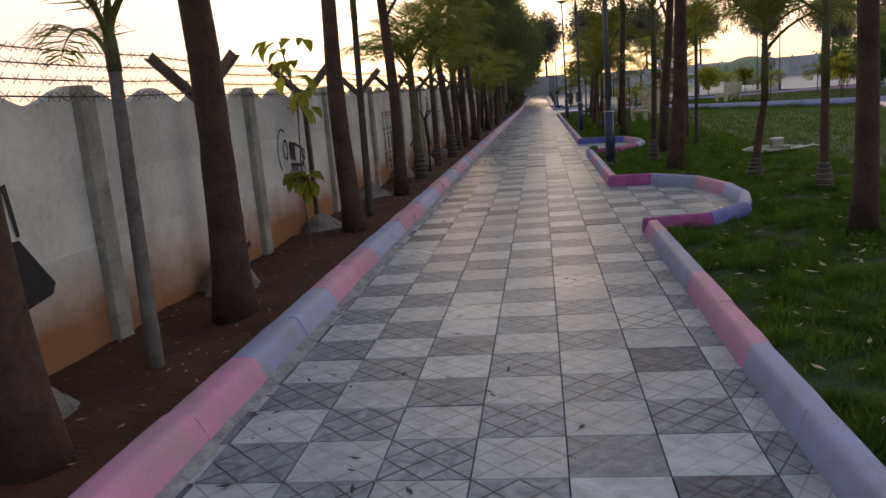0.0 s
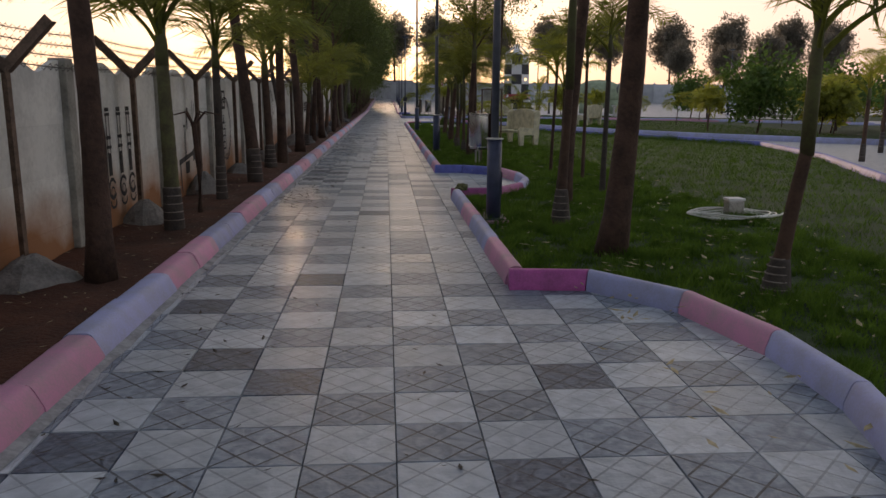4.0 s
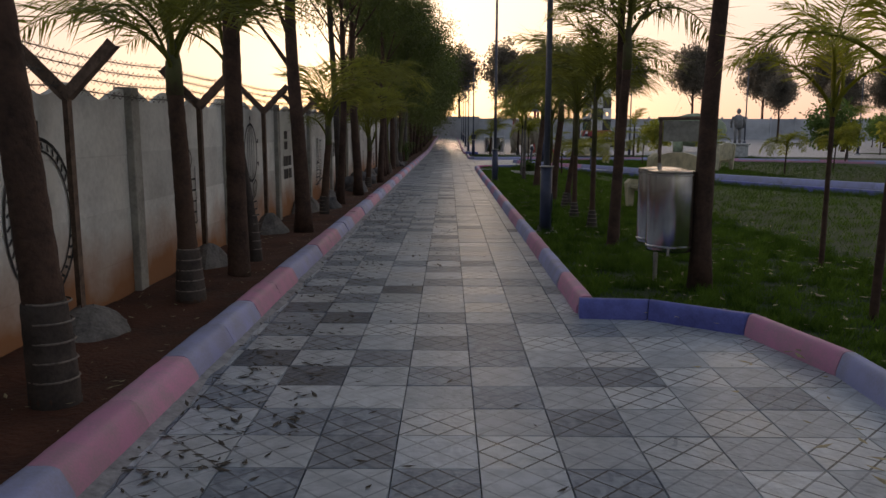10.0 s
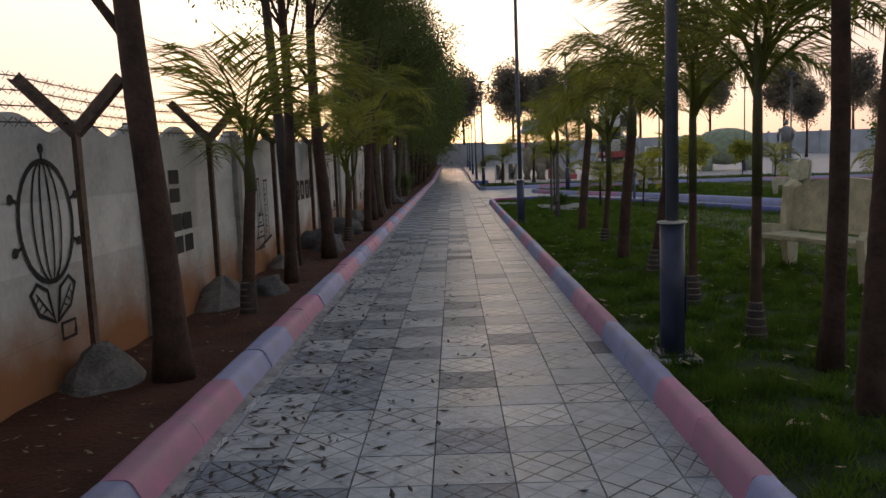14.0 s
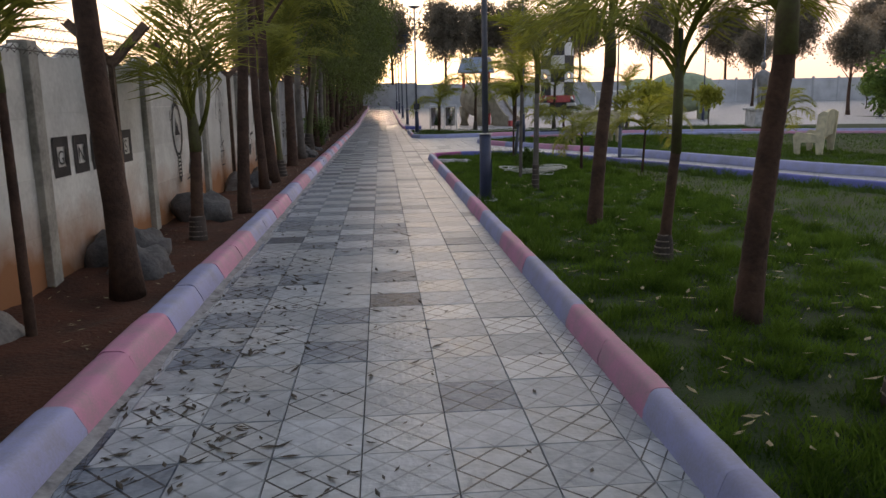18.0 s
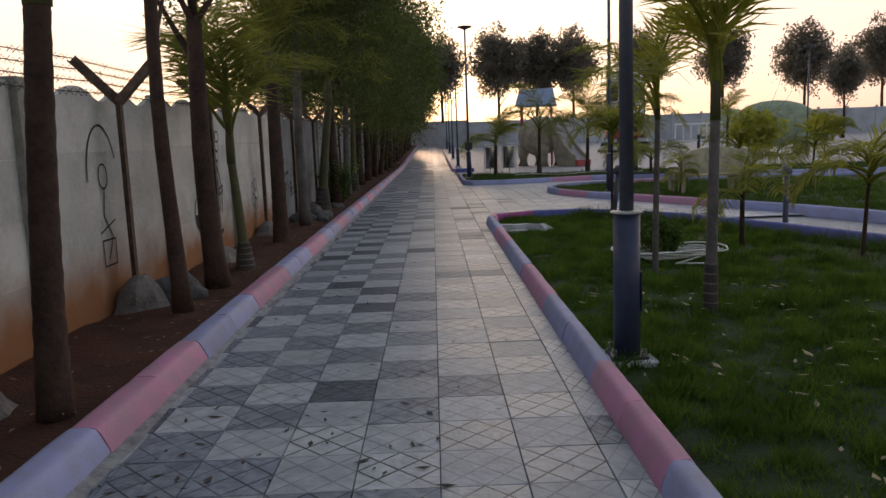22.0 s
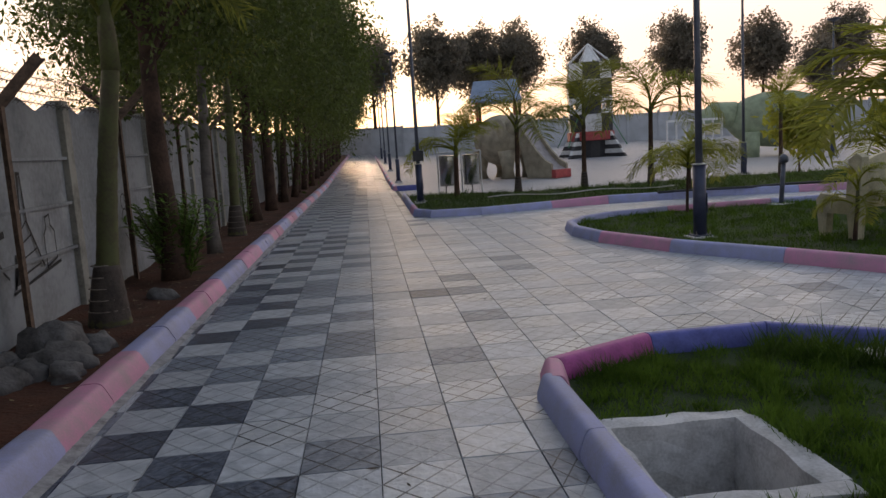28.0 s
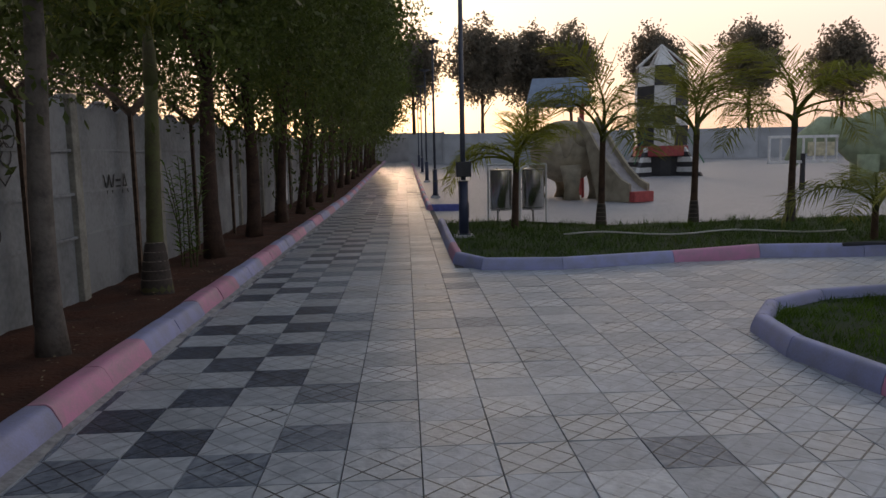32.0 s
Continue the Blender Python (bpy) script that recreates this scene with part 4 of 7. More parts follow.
def d_tubes(bm):
    filled(bm, [(-0.55, 0.16), (0.55, 0.30), (0.60, 0.36), (-0.55, 0.24)])
    filled(bm, [(-0.22, 0.02), (0.0, 0.02), (0.02, 0.20), (-0.22, 0.18)])
    filled(bm, [(0.22, 0.16), (0.42, 0.20), (0.36, 0.30), (0.24, 0.28)])
    stroke(bm, [(-0.50, 0.18), (-0.46, -0.24)], 0.020)
    for dx in (-0.06, 0.0):
        stroke(bm, [(-0.14 + dx, 0.26), (-0.14 + dx, 0.66)], 0.010)
    stroke(bm, [(-0.24, 0.70), (-0.12, 0.70)], 0.020)
    stroke(bm, [(-0.02, 0.66), (-0.02, 0.94), (0.06, 0.94)], 0.024)
    stroke(bm, [(0.20, 0.28), (0.36, 0.34), (0.40, 0.72)], 0.046)
    stroke(bm, [(0.16, 0.70), (0.40, 0.72)], 0.016)
    stroke(bm, [(0.20, 0.74), (0.34, 1.06)], 0.012)
    stroke(bm, [(0.28, 0.74), (0.44, 1.02)], 0.012)


def d_test_tubes(bm):
    for c in (0.0, 0.34, 0.64):
        for dx in (-0.04, 0.04):
            stroke(bm, [(c + dx, 0.34), (c + dx, 0.98)], 0.012)
        for zz in (0.98, 0.74, 0.64):
            stroke(bm, [(c - 0.07, zz), (c + 0.07, zz)], 0.020)
        stroke(bm, [(c - 0.06, 1.03), (c + 0.06, 1.03)], 0.026)
        filled(bm, [(c - 0.04, 0.34), (c + 0.04, 0.34), (c + 0.04, 0.58), (c - 0.04, 0.58)])
        stroke(bm, oval(c + 0.02, 0.20, 0.10, 0.10, 16, 30, 330), 0.022)
        stroke(bm, oval(c + 0.02, 0.05, 0.08, 0.05, 14, 150, 390), 0.018)
        stroke(bm, oval(c + 0.02, 0.17, 0.05, 0.05, 12), 0.010)


def d_microscope(bm):
    filled(bm, [(-0.22, 0.0), (0.24, 0.0), (0.24, 0.05), (-0.22, 0.05)])
    stroke(bm, [(0.12, 0.05), (0.22, 0.2), (0.2, 0.4), (0.05, 0.5)], 0.03)
    filled(bm, [(-0.08, 0.28), (0.0, 0.25), (0.12, 0.62), (0.03, 0.66)])
    stroke(bm, [(-0.2, 0.2), (0.1, 0.2)], 0.025)
    stroke(bm, [(-0.30, 0.12), (-0.2, 0.2), (-0.1, 0.14)], 0.015)


def d_rack(bm):
    for k in range(5):
        stroke(bm, [(-0.2, 0.12 * k), (0.2, 0.12 * k)], 0.012)
    for k in (-0.2, 0.0, 0.2):
        stroke(bm, [(k, 0), (k, 0.62)], 0.012)
    stroke(bm, oval(0, 0.7, 0.1, 0.1, 14), 0.012)


def d_emblem(bm):
    stroke(bm, oval(0.17, 0.55, 0.45, 0.55, 40), 0.016)
    stroke(bm, oval(0.17, 0.55, 0.38, 0.47, 40), 0.010)
    for k in range(36):
        a = radians(10 * k)
        stroke(bm, [(0.17 + 0.39 * math.cos(a), 0.55 + 0.485 * math.sin(a)), (0.17 + 0.43 * math.cos(a + 0.06), 0.55 + 0.53 * math.sin(a + 0.06))], 0.012)
    stroke(bm, [(-0.10, 0.2), (0.14, 0.2), (0.14, 0.66), (-0.10, 0.66)], 0.018, True)
    for q in range(1, 4):
        stroke(bm, [(-0.10, 0.2 + 0.115 * q), (0.14, 0.2 + 0.115 * q)], 0.014)
    stroke(bm, [(0.02, 0.2), (0.02, 0.75)], 0.014)
    stroke(bm, [(-0.10, 0.66), (-0.18, 0.5), (-0.16, 0.25)], 0.012)
    stroke(bm, [(-0.04, 0.66), (-0.02, 0.78), (0.06, 0.78), (0.08, 0.66)], 0.014)
    stroke(bm, [(-0.04, 0.92), (0.18, 0.92), (0.18, 1.20), (-0.04, 1.20)], 0.028, True)
    filled(bm, oval(0.08, 1.05, 0.04, 0.04, 10)[:-1])


def d_balloon(bm):
    for rx in (0.06, 0.17, 0.33):
        stroke(bm, oval(0, 0.65, rx, 0.40, 26), 0.020 if rx > 0.3 else 0.011)
    for a in (-20, 20, 90, 160, 200):
        c, s = math.cos(radians(a)), math.sin(radians(a))
        stroke(bm, [(0.33 * c, 0.65 + 0.40 * s), (0.41 * c, 0.65 + 0.47 * s)], 0.014)
        filled(bm, oval(0.42 * c, 0.65 + 0.48 * s, 0.035, 0.035, 8)[:-1])
    for s in (-1, 1):
        stroke(bm, [(s * 0.02, -0.02), (s * 0.20, 0.06), (s * 0.28, 0.20), (s * 0.20, 0.26), (s * 0.08, 0.20), (s * 0.02, -0.02)], 0.016)
        stroke(bm, [(s * 0.04, 0.02), (s * 0.22, 0.20)], 0.009)
        for q in (0.35, 0.6, 0.85):
            stroke(bm, [(s * (0.04 + 0.18 * q), 0.02 + 0.18 * q), (s * (0.10 + 0.16 * q), 0.02 + 0.12 * q)], 0.007)
    stroke(bm, [(0.06, -0.16), (0.24, -0.16), (0.24, -0.05), (0.06, -0.05)], 0.012, True)


def d_blocks(bm):
    for (y0, z0, w, h) in ((0.0, 0.50, 0.26, 0.32), (-0.08, 0.0, 0.34, 0.40), (0.30, 0.0, 0.24, 0.40)):
        for q in range(2):
            filled(bm, [(y0, z0 + q * h * 0.55), (y0 + w, z0 + q * h * 0.55), (y0 + w, z0 + q * h * 0.55 + h * 0.42), (y0, z0 + q * h * 0.55 + h * 0.42)])


def d_steps(bm):
    for k in range(4):
        stroke(bm, [(0.0 + 0.06 * k, 0.15 * k), (0.5, 0.15 * k)], 0.014)
        stroke(bm, [(0.1 * k, 0.15 * k), (0.1 * k + 0.1, 0.15 * k + 0.15)], 0.010)


def d_beakers(bm):
    stroke(bm, [(0.0, 0.0), (0.02, 0.3), (0.10, 0.70), (0.10, 0.95), (0.20, 0.95), (0.20, 0.70), (0.34, 0.3), (0.36, 0.05)], 0.018)
    stroke(bm, [(0.0, 0.0), (0.76, 0.12)], 0.024)
    for k in range(3):
        filled(bm, [(0.10, 0.2 + 0.13 * k), (0.22, 0.21 + 0.13 * k), (0.22, 0.235 + 0.13 * k), (0.10, 0.225 + 0.13 * k)])
    stroke(bm, [(0.46, 0.1), (0.46, 0.88), (0.44, 0.92), (0.64, 0.92), (0.62, 0.88), (0.62, 0.1)], 0.014)
    for k in range(9):
        stroke(bm, [(0.46, 0.2 + 0.075 * k), (0.46 + (0.1 if k % 2 else 0.06), 0.2 + 0.075 * k)], 0.009)


def d_lantern(bm):
    stroke(bm, oval(0, 0.62, 0.21, 0.32, 28), 0.020)
    filled(bm, [(-0.12, 0.55), (0.12, 0.55), (0.06, 0.62), (0.04, 0.72), (0.0, 0.66), (-0.05, 0.78), (-0.08, 0.62)])
    stroke(bm, [(-0.06, 0.95), (0.06, 0.95), (0.06, 1.02), (-0.06, 1.02)], 0.016, True)
    for q in range(5):
        stroke(bm, [(-0.08, 0.05 + 0.05 * q), (0.08, 0.05 + 0.05 * q)], 0.014)
    stroke(bm, [(-0.07, 0.30), (-0.07, 0.0), (0.07, 0.0), (0.07, 0.30)], 0.014)
    filled(bm, oval(0, -0.03, 0.05, 0.04, 10)[:-1])
    stroke(bm, oval(0, 0.62, 0.24, 0.36, 28), 0.010)
    stroke(bm, [(-0.02, 1.02), (-0.03, 1.25), (0.02, 1.34), (0.07, 1.25), (0.07, 1.12), (0.12, 1.08), (0.17, 1.18), (0.22, 1.30)], 0.010)
    stroke(bm, oval(-0.28, 0.80, 0.04, 0.06, 10), 0.010)


def d_funnel(bm):
    stroke(bm, oval(0, 0.55, 0.03, 0.03, 10), 0.012)
    stroke(bm, [(-0.02, 0.72), (-0.02, 0.36), (-0.16, 0.05), (0.2, 0.05), (0.05, 0.36), (0.05, 0.72)], 0.012)
    stroke(bm, [(-0.05, 0.74), (0.08, 0.74)], 0.020)
    stroke(bm, [(0.01, 0.76), (0.0, 1.25), (-0.06, 1.32), (-0.11, 1.22), (-0.13, 1.14)], 0.010)
    filled(bm, [(-0.15, 0.06), (0.19, 0.06), (0.09, 0.2), (-0.06, 0.2)])
    stroke(bm, [(-0.28, -0.02), (0.34, 0.02)], 0.016)


def d_arc(bm):
    stroke(bm, oval(0, 0.45, 0.30, 0.45, 26, 20, 185), 0.012)
    stroke(bm, oval(0.0, 0.45, 0.09, 0.11, 16), 0.010)
    stroke(bm, [(0.0, 0.34), (-0.05, 0.1), (0.1, -0.1), (-0.02, -0.3)], 0.010)
    stroke(bm, [(-0.15, -0.05), (0.18, 0.05)], 0.010)
    stroke(bm, [(-0.12, -0.35), (0.14, -0.35), (0.14, -0.12), (-0.12, -0.12)], 0.010, True)


def d_round_flask(bm):
    stroke(bm, oval(0, 0.22, 0.19, 0.22, 24, 0, 180), 0.014)
    filled(bm, oval(0, 0.22, 0.19, 0.22, 16, 180, 360))
    stroke(bm, [(-0.06, 0.43), (-0.05, 0.60), (0.05, 0.60), (0.06, 0.43)], 0.012)
    stroke(bm, [(-0.08, 0.63), (0.08, 0.63), (0.08, 0.71), (-0.08, 0.71)], 0.020, True)
    for px, pz in ((0.05, 0.34), (0.0, 0.27), (-0.04, 0.31)):
        stroke(bm, oval(px, pz, 0.016, 0.03, 8), 0.008)
    stroke(bm, [(0.14, 0.40), (0.44, 0.44)], 0.034)
    stroke(bm, [(0.20, 0.33), (0.36, 0.12), (0.44, 0.06)], 0.012)


def d_plant(bm):
    for k in range(4):
        for sgn in (-1, 1):
            stroke(bm, oval(sgn * 0.10 + 0.03 * k, 0.98 + 0.13 * k, 0.075, 0.075, 12), 0.012)
    stroke(bm, [(0.12, 0.70), (0.06, 0.95), (0.10, 1.45)], 0.012)
    stroke(bm, oval(-0.02, 0.58, 0.26, 0.42, 22, -40, 150), 0.016)
    stroke(bm, oval(-0.04, 0.58, 0.19, 0.34, 22, -40, 150), 0.012)
    filled(bm, [(-0.14, 0.10), (0.12, 0.14), (0.08, 0.46), (-0.10, 0.44)])
    filled(bm, [(-0.24, -0.02), (0.20, 0.06), (0.20, 0.12), (-0.24, 0.05)])
    stroke(bm, [(0.10, 0.58), (0.30, 0.62), (0.30, 0.70), (0.10, 0.66)], 0.014, True)


def d_tower(bm):
    stroke(bm, [(0.0, 0.0), (0.25, 0.55), (0.28, 0.98), (0.33, 0.98), (0.36, 0.55), (0.62, 0.12)], 0.016)
    for q in range(4):
        stroke(bm, [(0.06 + 0.06 * q, 0.14 * q + 0.08), (0.55 - 0.06 * q, 0.14 * q + 0.16)], 0.010)
    filled(bm, [(0.0, 0.02), (0.22, 0.06), (0.22, 0.26), (0.06, 0.3)])
    stroke(bm, [(0.68, 0.1), (0.92, 0.16), (0.92, 0.42), (0.84, 0.48), (0.84, 0.58), (0.74, 0.56), (0.74, 0.46), (0.68, 0.4)], 0.012, True)
    stroke(bm, [(-0.05, -0.03), (1.0, 0.12)], 0.018)


def d_molecule(bm):
    hexa = [(0.16 * math.cos(radians(a)), 0.14 * math.sin(radians(a))) for a in range(0, 360, 60)]
    stroke(bm, hexa, 0.012, True)
    stroke(bm, [(0.28 + a * 0.8, 0.12 + b) for a, b in hexa], 0.012, True)
    stroke(bm, [(-0.16, 0.0), (-0.3, 0.12), (-0.42, 0.05)], 0.012)
    stroke(bm, [(0.0, 0.2), (0.04, 0.38)], 0.012)
    stroke(bm, [(-0.5, 0.3), (-0.42, 0.22), (-0.36, 0.34)], 0.012)


def d_pipette(bm):
    stroke(bm, [(0.0, 0.8), (0.14, 0.84), (0.1, 0.7), (0.04, 0.35), (0.10, 0.12), (0.02, 0.0), (-0.07, 0.1), (-0.02, 0.35), (0.02, 0.7)], 0.014, True)
    filled(bm, [(0.02, 0.02), (0.09, 0.12), (0.05, 0.26), (-0.01, 0.26), (-0.06, 0.1)])


def d_petals(bm):
    for a in range(0, 360, 72):
        c, s = math.cos(radians(a)), math.sin(radians(a))
        stroke(bm, oval(0.12 * c, 0.16 * s, 0.10, 0.10, 12), 0.010)
    stroke(bm, [(-0.14, -0.3), (0.0, -0.42), (0.14, -0.3)], 0.010)


drawing(3.78, 0.45, d_cone_flask, "large black painted conical flask on the white wall")
drawing(6.55, 0.20, d_flask_black, "black painted flask on the white wall")
drawing(8.55, 0.55, d_machine, "black machine drawing with a dotted arc on the white wall")
drawing(11.1, 0.36, d_scope, "thin black pipette and microscope drawing on the wall")
drawing(14.02, 0.30, d_test_tubes, "black painted row of three ringed test tubes on the wall")
drawing(17.25, 0.34, d_tubes, "black painted table with flasks on the white wall")
drawing(19.0 + 0.75, 0.34, d_emblem, "black painted round emblem with a lattice on the wall")
drawing(22.9, 0.5, d_rack, "black painted rack on the white wall")
drawing(25.5, 0.55, d_balloon, "black painted ribbed oval and wheel on the wall")
drawing(27.7, 0.70, d_blocks, "black painted blocks on the white wall")
drawing(30.65, 0.40, d_steps, "black painted stepped lines on the wall")
drawing(30.8, 0.40, d_beakers, "black painted conical flask and measuring cylinder on the wall")
drawing(36.85, 0.56, d_lantern, "black painted lantern shaped flask on the wall")
drawing(37.45, 0.52, d_funnel, "black painted funnel on the white wall")
drawing(39.6, 0.85, d_arc, "faint black arc and figure lines on the wall")
drawing(42.3, 0.48, d_round_flask, "black painted round flask half filled on the wall")
drawing(43.1, 0.30, d_plant, "black painted plant in a jar on the wall")
drawing(45.3, 0.75, d_petals, "faint flower outline on the white wall")
drawing(48.1, 0.55, d_round_flask, "black painted round flask on the wall")
drawing(48.65, 0.50, d_tower, "black painted tower and bottle on the wall")
drawing(52.0, 0.95, d_petals, "black scribbled lines on the grey wall")
drawing(54.0, 1.05, d_molecule, "black ring molecule drawing on the wall")
drawing(54.65, 1.75, d_petals, "black petal outline on the grey wall")
drawing(55.25, 0.65, d_pipette, "black painted long-necked flask on the wall")
drawing(60.5, 1.05, d_petals, "black flower outline on the grey wall")


def words(text, y, z, size, label, mat="ink", proud=0.0085):
    """Lettering on the wall, read from the path."""
    cu = bpy.data.curves.new("letters", "FONT")
    cu.body, cu.size, cu.fill_mode = text, size, "FRONT"
    tmp = new("letters_tmp", cu)
    me = bpy.data.meshes.new_from_object(tmp.evaluated_get(bpy.context.evaluated_depsgraph_get()))
    bpy.data.objects.remove(tmp)
    me.materials.append(M[mat])
    ob = new("wall_lettering", me)
    ob.matrix_basis = pose(wall_x(y) + proud, y, z, 90, 0, 90)
    return tagged(ob, label, "lettering")


def element_box(text, y):
    drawing(y, 0.96, lambda sheet: stroke(sheet, [(0.0, 0.0), (0.24, 0.0), (0.24, 0.25), (0.0, 0.25)], 0.05, True), "black square frame painted round a letter", group="element squares")
    words(text, y + 0.05, 1.02, 0.17 if len(text) > 1 else 0.19, "black letter in an element square on the wall")


for text, y in (("Ge", 33.02), ("N", 33.45), ("I", 33.86), ("U", 34.30), ("S", 34.68)):
    element_box(text, y)
words("W=A", 56.86, 1.14, 0.34, "black formula lettered on the grey wall")
words("H", 53.95, 0.62, 0.2, "black chemical letter on the grey wall")
words("SO", 54.25, 0.85, 0.2, "black chemical letters on the grey wall")

# ---- plants ----


def frond_mesh(name, length, leaflet, n, droop, mat, seed, width=0.022, up=0.9):
    """An arched palm frond along +x: a midrib with two rows of hanging leaflets."""
    r = random.Random(seed)
    bm = bmesh.new()
    pts = []
    for k in range(13):
        u = k / 12
        ang = up - (up + droop) * u ** 1.1
        pts.append(Vector((0, 0, 0)) if k == 0 else pts[-1] + Vector((math.cos(ang), 0, math.sin(ang))) * length / 12)
    tube(bm, pts, [0.027 * (1 - 0.9 * (k / 12) ** 0.7) for k in range(13)], 6, False)
    for k in range(n):
        u = 0.24 + 0.76 * k / (n - 1)
        i = min(11, int(u * 12))
        p = pts[i].lerp(pts[i + 1], u * 12 - i)
        d = (pts[i + 1] - pts[i]).normalized()
        for s in (-1, 1):
            L = leaflet * (0.35 + 0.9 * math.sin(math.pi * min(1, u * 0.85 + 0.12))) * r.uniform(0.8, 1.15)
            side = Vector((0, s, 0))
            a = (d * r.uniform(0.45, 0.85) + side * r.uniform(0.7, 1.0) + Vector((0, 0, r.uniform(0.0, 0.45)))).normalized()
            q = p + a * L * 0.5 + Vector((0, 0, -0.06 * L))
            e = q + (a * 0.42 + Vector((0, 0, -r.uniform(0.05, 0.55)))).normalized() * L * 0.55
            w = d * width * r.uniform(0.7, 1.2)
            v = [bm.verts.new(c) for c in (p - w * 0.4, p + w * 0.4, q - w, q + w, e)]
            bm.faces.new((v[0], v[1], v[3], v[2]))
            bm.faces.new((v[2], v[3], v[4]))
    return mesh_of(name, bm, mat)


FROND = {
    "royal": [frond_mesh("frond", 1.55, 0.62, 44, 0.75, "palm_leaf", s, 0.0115) for s in (1, 2, 3)],
    "small": [frond_mesh("frond", 1.15, 0.42, 42, 0.8, "palm_leaf", s, 0.0105) for s in (4, 5)],
    "young": [frond_mesh("frond", 1.30, 0.42, 44, 0.8, "young_leaf", s, 0.0105) for s in (6, 7)],
    "bush": [frond_mesh("frond", 0.95, 0.32, 34, 1.1, "young_leaf", s, 0.013) for s in (8, 9)],
    "dark": [frond_mesh("frond", 1.50, 0.60, 48, 1.05, "palm_leaf", s, 0.0115, 0.9) for s in (10, 11)],
}


def palm(x, y, h, r0, style, count, label, z=0.03, bulb=1.0, lean=(0.0, 0.0), trunk="palm_trunk", shaft=0.35, group="palms of the park", seed=0, tilt=(42, 104), size=1.0):
    rr = random.Random(seed + int(y * 100))
    ob = thing("palm_tree", x, y, z + rise(y), label, "palm", group)
    n = 30
    pts = [(lean[0] * (k / n) ** 1.4, lean[1] * (k / n) ** 1.4, -0.05 + (h + 0.05) * k / n) for k in range(n + 1)]
    rad = []
    for k in range(n + 1):
        u = k / n
        rad.append(r0 * (1.0 + (bulb - 1.0) * math.exp(-(u / 0.16) ** 2) * 1.0 - 0.25 * u) * (1.0 + (0.035 if k % 2 else -0.015) + rr.uniform(-0.015, 0.015)))
    part("trunk", tube(bmesh.new(), pts, rad, 12), trunk, ob, smooth=True)
    if bulb > 1.15:
        ring_h = min(0.55, 0.26 * h)
        bm = bmesh.new()
        m = 12
        foot_r = [r0 * (1.06 + (bulb - 1.0) * (1 - k / m) ** 0.8) * (1.0 + (0.015 if k % 2 else -0.01)) for k in range(m + 1)]
        tube(bm, [(lean[0] * (k / m * ring_h / h) ** 1.4, 0, -0.06 + (ring_h + 0.06) * k / m) for k in range(m + 1)], foot_r, 14)
        foot = part("trunk_base", bm, "palm_base", ob, "ringed swollen trunk foot", True)
        for k in (4, 6, 8, 10, 12):
            zz = -0.06 + (ring_h + 0.06) * k / m
            bm = bmesh.new()
            tube(bm, [(0, 0, zz - 0.006), (0, 0, zz - 0.003), (0, 0, zz + 0.003), (0, 0, zz + 0.006)], [foot_r[k] * 0.98, foot_r[k] * 1.03, foot_r[k] * 1.03, foot_r[k] * 0.98], 14, False)
            part("leaf_scar", bm, "palm_ring", foot, "thin pale ring")
    top = Vector(pts[-1])
    if shaft:
        bm = bmesh.new()
        tube(bm, [top + Vector((0, 0, -0.04)), top + Vector((0, 0, shaft * 0.5)), top + Vector((0, 0, shaft))], [r0 * 0.85, r0 * 0.8, r0 * 0.4], 10)
        part("crownshaft", bm, "palm_green", ob, "smooth green crownshaft", True)
    count = max(6, int(count * 0.60))
    for k in range(count):
        f = new("frond", FROND[style][k % len(FROND[style])])
        f.parent = ob
        a = 360 * k / count * 2.618 * 1.618 + rr.uniform(-25, 25)
        t = tilt[0] + (tilt[1] - tilt[0]) * rr.random()
        s = size * rr.uniform(0.8, 1.15)
        f.matrix_basis = Matrix.Translation(top + Vector((0, 0, shaft * 0.75 - 0.1 * (k % 3)))) @ pose(0, 0, 0, 0, 0, a) @ pose(0, 0, 0, 0, 35 - t, 0) @ Matrix.Diagonal((s, s, s, 1))
    return ob


def crown_mesh(name, rx, rz, clusters, leaves, size, mat, seed, hollow=0.15):
    """Many small leaves in loose clusters inside an uneven egg shape, centred at the origin."""
    r = np.random.RandomState(seed)
    c = r.normal(size=(clusters * 3, 3))
    c /= np.linalg.norm(c, axis=1)[:, None]
    rad = r.uniform(hollow, 1.0, len(c)) ** 0.6
    lump = 1 + 0.28 * np.sin(c[:, 0] * 5 + seed) * np.cos(c[:, 2] * 4 + seed * 2)
    c = (c * (rad * lump)[:, None])[:clusters]
    c *= np.array([rx, rx, rz])
    p = np.repeat(c, leaves, 0) + r.normal(size=(clusters * leaves, 3)) * rx * 0.13
    n = len(p)
    a = r.normal(size=(n, 3))
    a[:, 2] -= 0.5
    a /= np.linalg.norm(a, axis=1)[:, None]
    b = np.cross(a, r.normal(size=(n, 3)))
    b /= np.linalg.norm(b, axis=1)[:, None]
    s = size * r.uniform(0.7, 1.4, n)[:, None]
    v = np.stack([p, p + a * s * 0.5 + b * s * 0.22, p + a * s, p + a * s * 0.5 - b * s * 0.22], 1).reshape(-1, 3)
    f = np.arange(4 * n, dtype=np.int32)
    me = bpy.data.meshes.new(name)
    me.vertices.add(4 * n)
    me.vertices.foreach_set("co", v.reshape(-1))
    me.loops.add(4 * n)
    me.loops.foreach_set("vertex_index", f)
    me.polygons.add(n)
    me.polygons.foreach_set("loop_start", np.arange(0, 4 * n, 4, dtype=np.int32))
    me.materials.append(M[mat])
    me.update(calc_edges=True)
    return me


